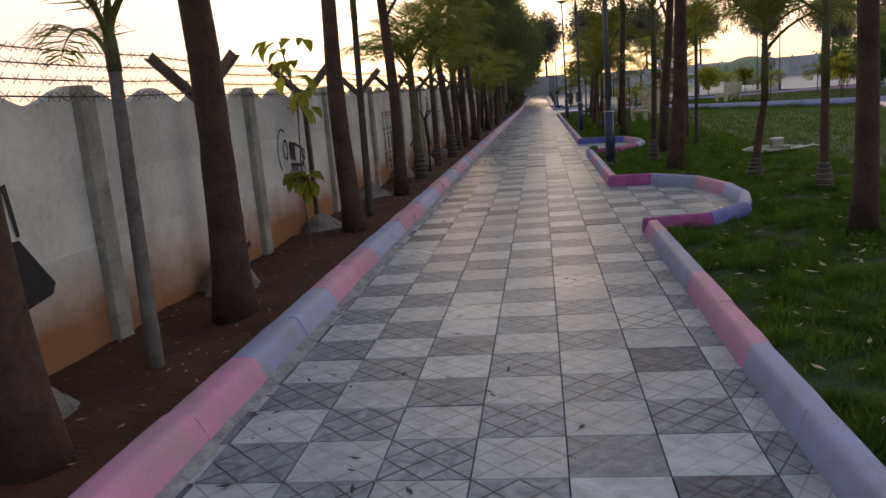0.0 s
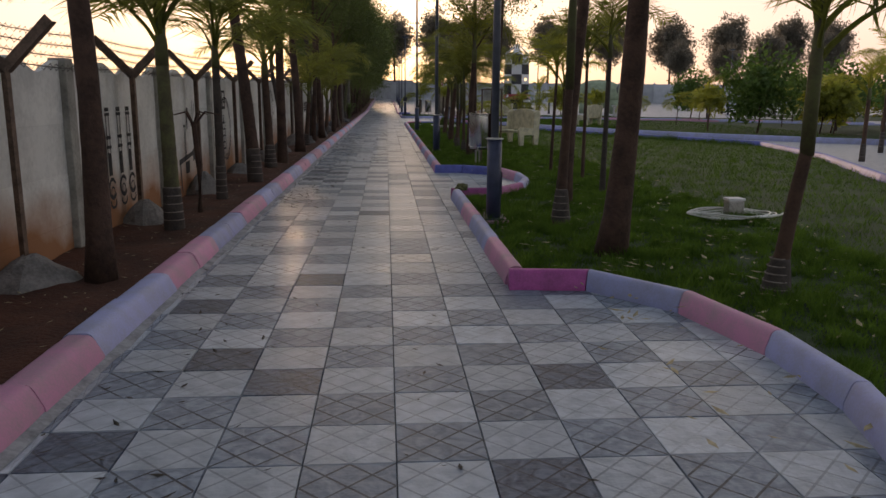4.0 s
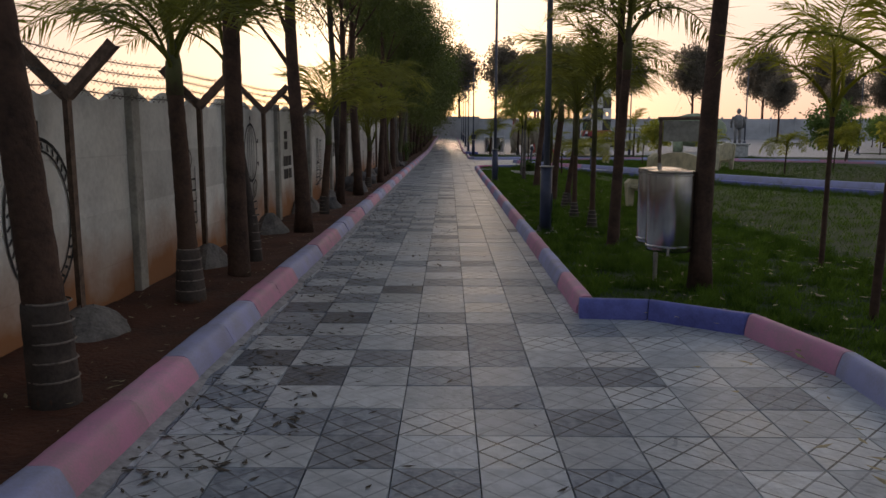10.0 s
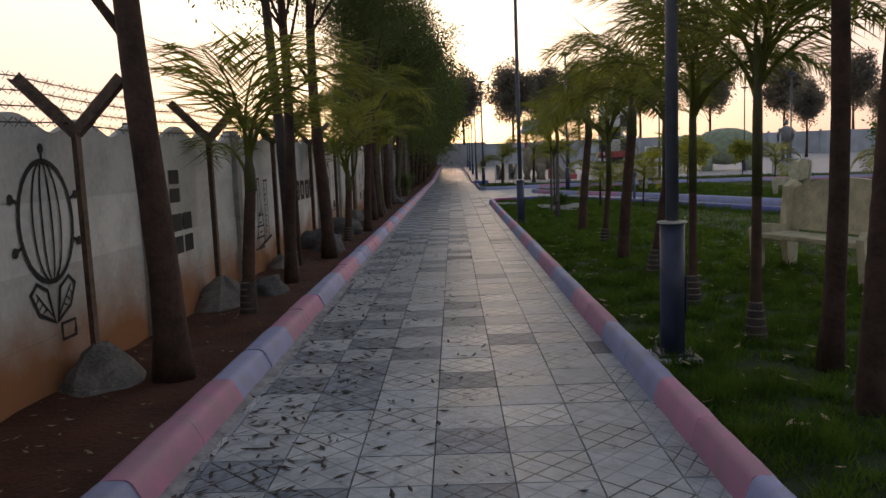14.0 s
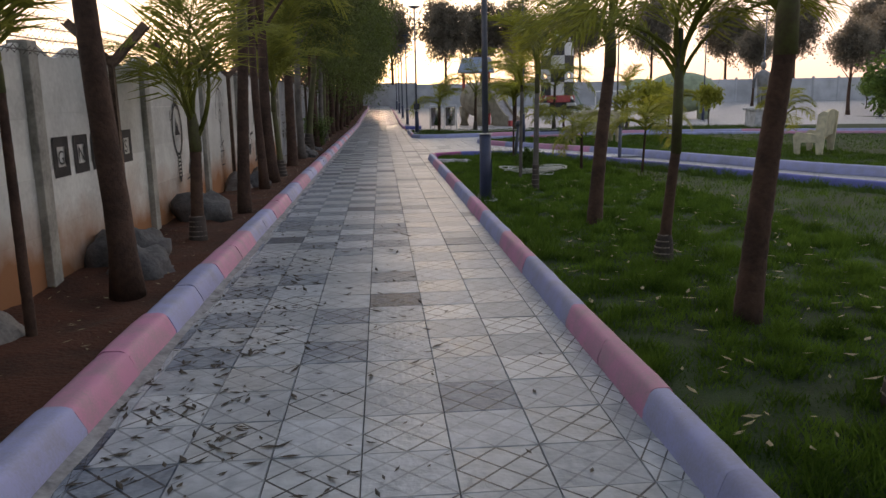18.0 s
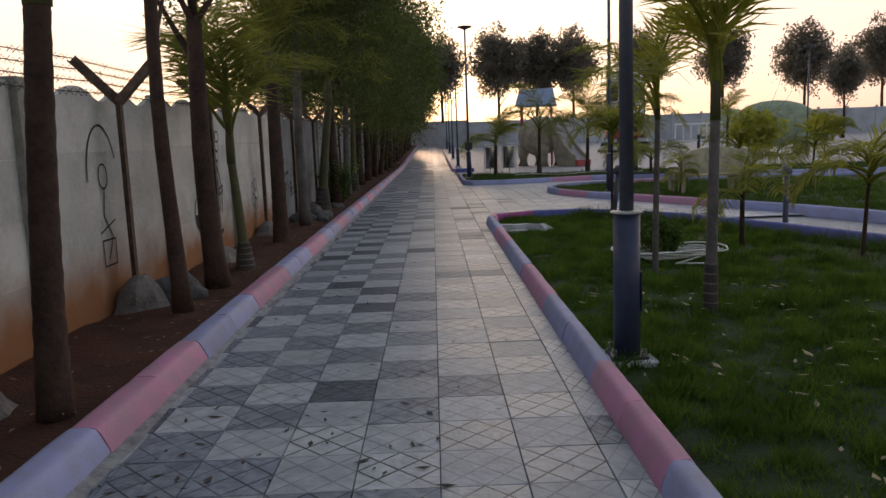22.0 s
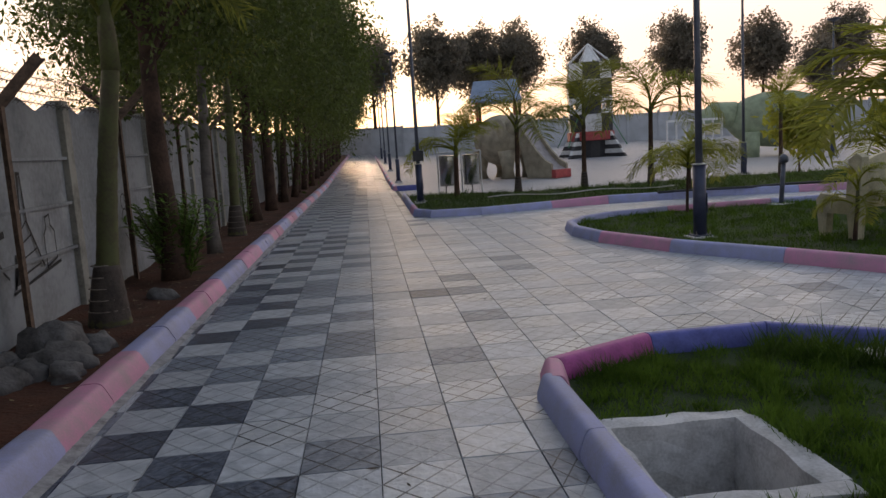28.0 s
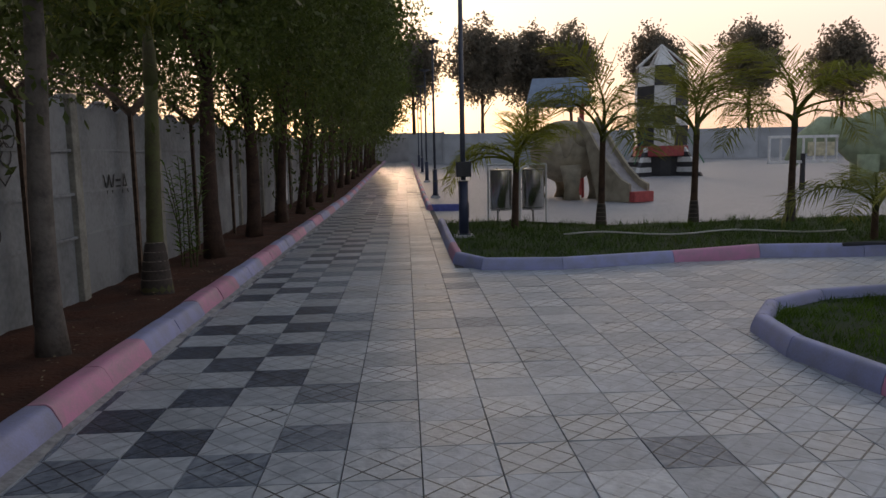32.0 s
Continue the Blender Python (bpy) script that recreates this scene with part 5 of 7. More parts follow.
CROWN = {
    "dense": [crown_mesh("crown", 1.75, 2.3, 330, 90, 0.066, "tree_leaf", s) for s in (1, 2, 3)],
    "dense_far": [crown_mesh("crown", 1.75, 2.3, 300, 38, 0.105, "tree_leaf", s) for s in (1, 2, 3)],
    "thick": [crown_mesh("crown", 1.75, 2.3, 400, 105, 0.072, "tree_leaf", s, 0.05) for s in (1, 3)],
    "sparse": [crown_mesh("crown", 1.25, 1.8, 190, 70, 0.066, "tree_leaf", s) for s in (4, 5)],
    "round": [crown_mesh("crown", 2.1, 2.5, 330, 34, 0.27, "hazed_leaf", s) for s in (6, 7, 8)],
    "sapling": [crown_mesh("crown", 0.50, 0.46, 70, 16, 0.15, "young_leaf", s) for s in (21, 22, 23)],
    "park": [crown_mesh("crown", 0.85, 0.75, 90, 30, 0.13, "park_leaf", s) for s in (24, 25, 26)],
    "ball": [crown_mesh("leaves", 0.20, 0.19, 150, 16, 0.045, "hedge", 31, 0.5)],
    "bush": [crown_mesh("leaves", 0.34, 0.42, 40, 12, 0.10, "hedge", s) for s in (9, 10)],
    "spray": [crown_mesh("leaves", 0.22, 0.34, 14, 9, 0.12, "young_leaf", s) for s in (11, 12)],
}


def tree(x, y, h, r0, style, zc, label, z=0.03, lean=(0.0, 0.0), bark="bark", limbs=5, size=1.0, group="trees of the park", seed=0, top_h=None):
    rr = random.Random(seed + int(y * 37))
    ob = thing("tree", x, y, z + rise(y), label, "tree", group)
    n = 12
    pts = []
    for k in range(n + 1):
        u = k / n
        pts.append((lean[0] * u + 0.025 * math.sin(u * 7 + y), lean[1] * u + 0.02 * math.cos(u * 6 + y), -0.06 + (h + 0.06) * u))
    rad = [r0 * (1.0 + 0.35 * math.exp(-k / n / 0.05) - 0.5 * k / n) for k in range(n + 1)]
    part("trunk", tube(bmesh.new(), pts, rad, 14, True, 0.05, rr), bark, ob, smooth=True)
    c = Vector((lean[0], lean[1], zc))
    for k in range(limbs):
        a = 2 * math.pi * (k + rr.random() * 0.5) / limbs
        i = min(n - 1, int(n * rr.uniform(0.55, 0.92)))
        p = Vector(pts[i])
        reach = size * rr.uniform(0.7, 1.2)
        q = p + Vector((math.cos(a) * reach * 0.5, math.sin(a) * reach * 0.5, reach * 0.7))
        e = q + Vector((math.cos(a) * reach * 0.5, math.sin(a) * reach * 0.5, reach * 0.7))
        part("limb", tube(bmesh.new(), [p, q, e], [rad[i] * 0.45, rad[i] * 0.3, rad[i] * 0.1], 6), bark, ob)
    me = CROWN[style][seed % len(CROWN[style])]
    f = new("crown", me)
    f.parent = ob
    f.matrix_basis = Matrix.Translation(c) @ pose(0, 0, 0, 0, 0, rr.uniform(0, 360)) @ Matrix.Diagonal((size, size, size * rr.uniform(0.9, 1.15), 1))
    return ob


L_TREE = "tall rough-barked tree on the red soil by the wall"
L_PALM = "young palm with drooping fronds on the red soil by the wall"
LG, RG = "row of trees along the wall", "row of trees on the lawn"
for k, (y, r0, lean) in enumerate(((2.77, 0.125, (-0.12, 0.0)), (5.02, 0.135, (-0.06, 0.0)), (8.50, 0.115, (-0.05, 0.1)), (11.75, 0.10, (-0.05, 0.0)), (25.68, 0.115, (-0.12, 0.0)), (29.75, 0.075, (0.1, 0.0)),
                                    (32.35, 0.105, (-0.1, 0.0)), (39.35, 0.075, (-0.02, 0.0)), (40.55, 0.11, (-0.10, 0.0)))):
    tree(-0.62, y, 4.6, r0, "dense", 5.95, L_TREE, 0.07, lean, group=LG, seed=k, size=0.88)
for k, y in enumerate((46.35, 53.65)):
    tree(-0.68, y, 4.8, 0.095, "thick", 5.05, "tall smooth grey trunk on the red soil by the wall", 0.07, (0.02, 0.05), "bark_grey", group=LG, seed=k, size=1.15)
for k, y in enumerate((51.42, 59.3, 62.3)):
    tree(-0.76 if y < 55 else -0.88, y, 4.4, 0.135, "thick", 5.15 if y < 55 else 4.6, L_TREE, 0.07, (0.0, 0.0), group=LG, seed=k + 2, size=1.15)
for k, (x, y) in enumerate(((-3.5, 59.9), (-3.9, 63.9))):
    tree(x, y, 3.6, 0.12, "thick", 4.5, "dark leafy tree standing behind the compound wall", 0.0, (0.05, 0.0), group="trees behind the wall", seed=k + 9, limbs=4, size=0.95)
for k in range(20):
    y = 65.2 + 2.65 * k
    tree(-0.85 + 0.1 * math.sin(k * 2.1), y, 4.3, 0.11, "dense_far", 5.5 + 0.5 * math.sin(k * 4.7), L_TREE, 0.07, (0.32 + 0.15 * math.sin(k), 0), group=LG, seed=k, limbs=3, size=1.36 + 0.16 * math.sin(k * 3.3))
palm(-0.69, 3.95, 1.75, 0.048, "small", 9, L_PALM, 0.07, 1.0, (-0.03, 0.12), "bark_grey", 0.25, LG, 1)
L_TALL = "tall palm with dark rough trunk on the red soil"
palm(-0.57, 18.58, 2.85, 0.105, "dark", 18, L_TALL, 0.07, 1.2, (-0.26, 0.05), "bark", 0.5, LG, 40)
palm(-0.60, 22.23, 2.55, 0.105, "dark", 18, L_TALL, 0.07, 1.1, (0.0, 0.05), "bark", 0.5, LG, 41)
palm(-0.49, 36.85, 2.25, 0.088, "dark", 12, L_TALL, 0.07, 1.15, (0.12, 0.05), "bark", 0.5, LG, 42)
palm(-0.66, 44.1, 2.45, 0.115, "dark", 11, L_TALL, 0.07, 1.15, (0.0, 0.05), "bark", 0.4, LG, 43)
palm(-0.64, 9.5, 2.5, 0.050, "royal", 8, "slender pale ringed palm on the red soil by the wall", 0.07, 1.0, (0.05, 0), "palm_base", 0.4, LG, 2)
palm(-0.66, 13.98, 1.75, 0.085, "royal", 22, "mossy young palm with arching fronds by the wall", 0.07, 1.25, (-0.05, 0.1), "palm_moss", 0.4, LG, 3)
palm(-0.64, 16.3, 1.8, 0.065, "royal", 16, L_PALM, 0.07, 1.2, (0, 0), "palm_base", 0.3, LG, 4)
palm(-0.67, 21.0, 1.75, 0.085, "royal", 16, L_PALM, 0.07, 1.5, (-0.05, 0), "palm_trunk", 0.4, LG, 5)
palm(-0.66, 23.13, 1.95, 0.055, "royal", 16, "slender leaning ringed palm by the wall", 0.07, 1.35, (-0.22, -0.1), "palm_base", 0.4, LG, 6)
palm(-0.66, 27.85, 1.25, 0.07, "royal", 10, L_PALM, 0.07, 1.2, (0.1, 0), "palm_trunk", 0.3, LG, 7)
palm(-0.70, 30.1, 3.7, 0.070, "royal", 8, "slender grey leaning palm by the wall", 0.07, 1.3, (-0.15, 0.05), "palm_base", 0.35, LG, 8)
palm(-0.85, 31.3, 1.55, 0.035, "small", 16, L_PALM, 0.07, 1.0, (0.0, 0), "bark", 0.2, LG, 9, (40, 108), 0.9)
palm(-0.62, 34.75, 0.98, 0.075, "royal", 11, "young palm with wide spreading fronds by the wall", 0.07, 1.3, (0.05, 0), "palm_trunk", 0.35, LG, 10, (50, 112), 1.1)
palm(-0.60, 41.65, 1.3, 0.062, "royal", 16, "young palm with smooth green trunk by the wall", 0.07, 2.0, (-0.08, 0), "palm_green", 0.45, LG, 11, (72, 118), 1.15)
palm(-0.74, 49.0, 2.3, 0.10, "dark", 14, "stout palm with flared ringed foot and green trunk", 0.07, 1.9, (0.24, 0.1), "palm_green", 0.6, LG, 12)
palm(-0.82, 56.45, 2.3, 0.095, "dark", 14, "stout palm with flared ringed foot and green trunk", 0.07, 1.9, (0.05, 0.1), "palm_green", 0.6, LG, 13)
palm(-0.95, 65.9, 2.3, 0.11, "dark", 9, "stout palm with flared ringed foot by the wall", 0.07, 1.6, (0, 0), "palm_green", 0.5, LG, 14)


def bush(x, y, z, name, label, sizes, seed, stems=4, style="bush"):
    rr = random.Random(seed)
    ob = thing(name, x, y, z, label, "shrub")
    for k in range(stems):
        a = rr.uniform(0, 6.28)
        top = Vector((math.cos(a) * sizes * 0.35, math.sin(a) * sizes * 0.35, sizes * rr.uniform(0.6, 1.0)))
        part("stem", tube(bmesh.new(), [(0, 0, -0.03), top * 0.5, top], [0.012, 0.010, 0.006], 5), "bark", ob)
        f = new("leaves", CROWN[style][k % 2])
        f.parent = ob
        f.matrix_basis = Matrix.Translation(top * rr.uniform(0.6, 0.9)) @ pose(0, 0, 0, 0, 0, rr.uniform(0, 360)) @ Matrix.Diagonal((sizes, sizes, sizes, 1))
    return ob




def lance_shrub(x, y, z, label, height, spread, stems, seed):
    """An upright shrub of many stems set with narrow pointed leaves."""
    rr = random.Random(seed)
    ob = thing("shrub", x, y, z, label, "shrub")
    for k in range(stems):
        a = rr.uniform(0, 6.283)
        reach, up = spread * rr.uniform(0.25, 1.0), height * rr.uniform(0.55, 1.0)
        p0 = Vector((0.10 * math.cos(a), 0.10 * math.sin(a), -0.03))
        p1 = Vector((reach * 0.55 * math.cos(a), reach * 0.55 * math.sin(a), up * 0.55))
        p2 = Vector((reach * math.cos(a), reach * math.sin(a), up))
        stem = part("stem", tube(bmesh.new(), [p0, p1, p2], [0.009, 0.007, 0.004], 5), "palm_green", ob)
        bm = bmesh.new()
        for q in range(26):
            u = 0.12 + 0.88 * q / 25
            c = p0.lerp(p1, u * 2) if u < 0.5 else p1.lerp(p2, u * 2 - 1)
            b = q * 2.2 + rr.uniform(-0.4, 0.4)
            d = Vector((math.cos(b), math.sin(b), rr.uniform(0.2, 0.9))).normalized()
            w = d.cross(Vector((0, 0, 1))).normalized() * rr.uniform(0.015, 0.022)
            L = rr.uniform(0.12, 0.20)
            m = c + d * L * 0.45
            e = c + d * L + Vector((0, 0, -0.02))
            v = [bm.verts.new(t) for t in (c, m + w, e, m - w)]
            bm.faces.new(v)
        part("leaves", bm, "nerium", stem, "narrow pointed green leaves")
    return ob


lance_shrub(-0.70, 51.5, 0.08, "leafy green shrub with narrow leaves round a tree's foot", 1.05, 0.62, 54, 3)
lance_shrub(-1.0, 58.4, 0.08, "thin leggy shrub against the wall", 1.55, 0.35, 9, 5)
# the broad-leaved sapling by the wall
sap = thing("sapling", -0.78, 7.35, 0.07, "thin sapling with large yellowing leaves by the wall", "sapling")
part("stem", tube(bmesh.new(), [(0, 0, -0.05), (-0.02, 0, 0.7), (0.03, 0, 1.5), (-0.08, 0, 2.1)], [0.016, 0.014, 0.012, 0.007], 6), "bark_grey", sap)
for k in range(42):
    rr = random.Random(k)
    bm = bmesh.new()
    s = rr.uniform(0.15, 0.27)
    for b in (0.26, -0.26):
        bm.faces.new([bm.verts.new(v) for v in ((0, 0, 0), (s * 0.2, s * b * 0.7, 0.015), (s * 0.5, s * b, 0.02), (s * 0.8, s * b * 0.6, -s * 0.10), (s, 0, -s * 0.3), (s * 0.5, 0, 0.0))])
    q = part("leaf", bm, "young_leaf", sap)
    zz = rr.choice((0.72, 0.78, 0.82, 1.45, 1.6, 1.75, 1.9, 2.0, 2.1))
    q.matrix_basis = pose(rr.uniform(-0.14, 0.14) * zz * 0.7, rr.uniform(-0.1, 0.1) * zz * 0.6, zz, 0, rr.uniform(0, 60), rr.uniform(0, 360))
st = thing("sapling", -0.65, 15.08, 0.07, "short dark stem tied beside the wall", "sapling")
part("stem", tube(bmesh.new(), [(0, 0, -0.05), (0.02, 0, 0.6), (-0.02, 0, 1.1)], [0.045, 0.04, 0.03], 8), "bark", st)
for k in range(5):
    part("leaf_stalk", tube(bmesh.new(), [(-0.02, 0, 1.05), (0.12 * math.cos(k * 1.3), 0.12 * math.sin(k * 1.3), 1.22), (0.3 * math.cos(k * 1.3), 0.3 * math.sin(k * 1.3), 1.18)], [0.018, 0.012, 0.006], 5), "bark", st)

# right-hand row
R_TREE = "tall slim tree with bare brown trunk on the lawn"
R_PALM = "young palm with ringed grey foot on the lawn"
for k, (x, y, r0, lean) in enumerate(((4.33, 6.9, 0.10, (0, 0)), (3.73, 12.68, 0.125, (0.28, 0.0)), (4.12, 16.3, 0.105, (0.30, 0.1)), (3.88, 21.85, 0.095, (0.12, 0.0)), (3.84, 25.45, 0.07, (0.05, 0)))):
    tree(x, y, 5.2, r0, "sparse", 5.0, R_TREE, 0.02, lean, "bark", 4, 1.0, RG, k)
for k, (x, y, h, r0, lean) in enumerate(((4.99, 9.72, 2.3, 0.085, (0.0, 0.0)), (4.57, 11.2, 2.0, 0.085, (0.14, 0)), (3.65, 14.48, 2.9, 0.085, (0.05, 0.0)), (3.70, 26.33, 2.1, 0.065, (0.0, 0)), (3.66, 27.75, 2.05, 0.065, (0.0, 0)), (3.83, 29.75, 2.1, 0.085, (0.14, 0)), (3.86, 33.0, 1.85, 0.075, (0.08, 0)))):
    palm(x, y, h * 0.55, r0 * 0.72, "royal", 16, R_PALM, 0.02, 2.0, lean, "palm_trunk", h * 0.55, RG, 20 + k + k // 5, (35, 98))
for k, (x, y, h, r0, lean) in enumerate(((3.66, 24.62, 2.3, 0.075, (0.10, 0)), (3.76, 31.2, 1.75, 0.085, (0.14, 0)), (3.87, 35.25, 1.85, 0.085, (0.16, 0.05)))):
    palm(x, y, h, r0, "dark", 11, "tall palm with rough brown trunk on the lawn", 0.02, 1.15, lean, "bark", 0.5, RG, 60 + k, (38, 100))
palm(5.0, 17.45, 2.1, 0.045, "small", 9, "slender young palm with a round dark crown", 0.02, 1.15, (0.02, 0), "palm_base", 0.3, RG, 31)
palm(5.12, 19.15, 2.0, 0.035, "small", 8, "slender young palm on the lawn", 0.02, 1.0, (0, 0), "bark", 0.2, RG, 32)
palm(4.86, 20.62, 1.9, 0.035, "young", 8, "slender palm with yellow-green fronds on the lawn", 0.02, 1.0, (0.06, 0), "bark", 0.2, RG, 33)
palm(5.65, 23.1, 1.7, 0.03, "young", 7, "slender palm with yellow-green fronds on the lawn", 0.02, 1.0, (0, 0), "bark", 0.2, RG, 34)
palm(3.88, 38.8, 1.6, 0.05, "young", 10, "slender grey palm with yellow-green fronds on the lawn", 0.02, 1.2, (0.02, 0), "bark_grey", 0.35, RG, 35, size=1.2)
palm(3.97, 40.65, 1.65, 0.035, "young", 9, "slender palm with yellow-green fronds on the lawn", 0.02, 1.0, (0.02, 0), "bark_grey", 0.25, RG, 36, size=1.1)
SAP = "young bushy palm with drooping yellow-green fronds on a thin dark stem"
palm(4.74, 45.85, 1.25, 0.026, "bush", 26, SAP, 0.02, 1.0, (0, 0), "bark", 0.35, RG, 37, (25, 105), 1.0)
palm(6.55, 41.3, 0.85, 0.026, "bush", 18, SAP, 0.02, 1.0, (0.04, 0), "bark", 0.25, RG, 39, (15, 95), 1.0)
palm(5.6, 42.4, 0.75, 0.035, "bush", 10, "young bushy palm on the lawn", 0.02, 1.0, (0, 0), "bark", 0.15, RG, 38, (8, 65))
MID = "palms of the middle bed"
for k, (x, y, h, size) in enumerate(((7.2, 54.7, 0.95, 0.9), (9.9, 53.2, 1.0, 1.25), (10.6, 50.6, 1.1, 1.15), (12.5, 47.0, 1.0, 1.0), (7.4, 50.4, 0.5, 0.6), (13.5, 42.0, 1.1, 1.1), (15.5, 38.0, 1.2, 1.1), (17.0, 45.5, 1.2, 1.1), (20.0, 36.0, 1.3, 1.2), (22.0, 44.0, 1.2, 1.2))):
    palm(x, y, h * 0.85, 0.028, "bush", 18, SAP, 0.05, 1.0, (0.03, 0), "bark", 0.25, MID, 50 + k, (12, 92), size)
STR = "palms before the playground"
for k, (x, y, h, n) in enumerate(((4.1, 62.6, 1.15, 20), (5.85, 62.8, 1.7, 14), (7.8, 63.0, 1.7, 14), (9.6, 62.6, 1.9, 15))):
    palm(x, y, h, 0.075, "young" if k == 0 else "royal", n, "young palm with spreading fronds before the playground", 0.05, 1.5 if k else 1.1, (0.03, 0), "palm_trunk", 0.3, STR, 70 + k, (14, 90), 1.25)
palm(9.3, 59.4, 0.5, 0.06, "dark", 12, "low palm with long drooping fronds by the kerb", 0.05, 1.1, (0, 0), "palm_trunk", 0.2, STR, 80, (5, 60), 1.0)
palm(12.8, 61.5, 1.6, 0.06, "young", 10, "young palm before the playground", 0.05, 1.2, (0, 0), "palm_trunk", 0.3, STR, 81)
for k, (x, y) in enumerate(((13.5, 24.0), (17.0, 18.0), (16.0, 27.0), (21.0, 25.0), (25.0, 30.0), (27.0, 38.0), (29.0, 50.0), (24.0, 58.0), (31.0, 62.0))):
    palm(x, y, 1.5 + 0.5 * (k % 3), 0.06, "royal" if k % 2 else "young", 9, "young palm out in the park", 0.0, 1.2, (0, 0), "palm_trunk", 0.3, "palms out in the park", 90 + k)
for k in range(16):
    rr = random.Random(400 + k)
    x, y = rr.uniform(14.0, 40.0), rr.uniform(22.0, 66.0)
    tree(x, y, 1.2, 0.035, "sapling", 1.5, "low bright green leafy tree out in the park", 0.0, (0.05, 0), "bark", 4, rr.uniform(1.3, 2.1), "young trees out in the park", k)
for k in range(34):
    rr = random.Random(700 + k)
    x, y = rr.uniform(15.0, 58.0), rr.uniform(26.0, 96.0)
    if 13.0 < x < 31.0 and y > 60.0:
        x += 22.0
    tree(x, y, 1.5, 0.045, "park", 2.0, "leafy green shrub-like tree out in the park", -0.03, (0.05, 0), "bark", 4, rr.uniform(0.9, 1.9), "leafy trees out in the park", k)
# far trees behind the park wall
# their crowns carry the haze in their leaf colour
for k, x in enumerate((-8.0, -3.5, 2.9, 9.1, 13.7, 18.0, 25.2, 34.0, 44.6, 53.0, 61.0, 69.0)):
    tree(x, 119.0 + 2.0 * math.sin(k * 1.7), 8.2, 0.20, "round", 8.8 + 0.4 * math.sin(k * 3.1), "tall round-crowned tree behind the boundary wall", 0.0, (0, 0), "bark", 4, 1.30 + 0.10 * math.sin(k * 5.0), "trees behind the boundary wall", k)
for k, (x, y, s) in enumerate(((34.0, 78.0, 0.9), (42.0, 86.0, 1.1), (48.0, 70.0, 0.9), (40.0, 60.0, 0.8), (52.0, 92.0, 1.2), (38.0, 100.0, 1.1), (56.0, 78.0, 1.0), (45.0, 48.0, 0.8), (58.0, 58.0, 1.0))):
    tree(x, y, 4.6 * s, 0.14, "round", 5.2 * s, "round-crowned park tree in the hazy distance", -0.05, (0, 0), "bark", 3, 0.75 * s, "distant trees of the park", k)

# ---- lamps ----


def street_lamp(x, y, label="navy street lamp with a thick lower tube and flat round head", box_on=False, z=0.0, h=5.45, plinth="white_plaster"):
    ob = thing("street_lamp", x, y, z + rise(y), label, "street lamp", "street lamps of the park")
    if plinth:
        bm = bmesh.new()
        box(bm, -0.17, 0.17, -0.17, 0.17, -0.06, 0.055, 0.012)
        part("plinth", bm, plinth, ob, "low square plinth")
    bm = bmesh.new()
    box(bm, -0.115, 0.115, -0.115, 0.115, 0.055, 0.072, 0.003)
    part("base_plate", bm, "navy", ob)
    for sx in (-1, 1):
        for sy in (-1, 1):
            bm = bmesh.new()
            tube(bm, [(sx * 0.095, sy * 0.095, 0.07), (sx * 0.095, sy * 0.095, 0.085)], [0.016, 0.016], 6)
            tube(bm, [(sx * 0.095, sy * 0.095, 0.085), (sx * 0.095, sy * 0.095, 0.125)], [0.008, 0.008], 6)
            part("bolt", bm, "bolt", ob, "steel anchor bolt")
    part("lower_tube", tube(bmesh.new(), [(0, 0, 0.07), (0, 0, 1.0)], [0.086, 0.086], 20), "navy", ob, "thick dark navy lower tube", True)
    bm = bmesh.new()
    tube(bm, [(0, 0, 0.998), (0, 0, 1.002), (0, 0, 1.012), (0, 0, 1.016)], [0.09, 0.104, 0.104, 0.05], 20)
    part("collar", bm, "lamp_glass", ob, "pale flange between the tubes")
    part("pole", tube(bmesh.new(), [(0, 0, 1.02), (0, 0, 2.4), (0, 0, h)], [0.046, 0.044, 0.034], 14), "pole", ob, smooth=True)
    bm = bmesh.new()
    box(bm, 0.085, 0.093, -0.04, 0.04, 0.35, 0.62, 0.003)
    part("service_door", bm, "navy", ob)
    head = part("lamp_head", tube(bmesh.new(), [(0, 0, h - 0.02), (0, 0, h + 0.03), (0, 0, h + 0.07), (0, 0, h + 0.10), (0, 0, h + 0.11)], [0.05, 0.16, 0.27, 0.27, 0.20], 20), "pole", ob, "flat round lamp head", True)
    part("diffuser", tube(bmesh.new(), [(0, 0, h + 0.015), (0, 0, h + 0.03)], [0.11, 0.15], 16), "lamp_glass", head)
    if box_on:
        bm = bmesh.new()
        box(bm, -0.13, 0.13, -0.20, -0.06, 1.08, 1.34, 0.01)
        part("switch_box", bm, "black", ob, "black switch box on the pole")
    return ob


for x, y in ((3.10, 2.95), (2.88, 14.68), (2.93, 25.88), (2.89, 37.6)):
    street_lamp(x, y, plinth="pink" if 10 < y < 20 else "white_plaster")
street_lamp(3.0, 61.3, "dark street lamp with a black switch box", True, 0.05)
street_lamp(6.05, 51.65, "dark street lamp in the middle bed", False, 0.03)
for x, y in ((3.06, 75.5), (3.08, 86.5), (3.1, 97.5), (3.1, 108.5)):
    street_lamp(x, y)
for x, y in ((13.2, 64.3), (20.3, 63.5), (20.8, 71.6), (31.0, 70.0), (28.0, 40.0), (16.5, 21.5)):
    street_lamp(x, y, "dark street lamp out in the park")

# ---- bins, board, bench ----


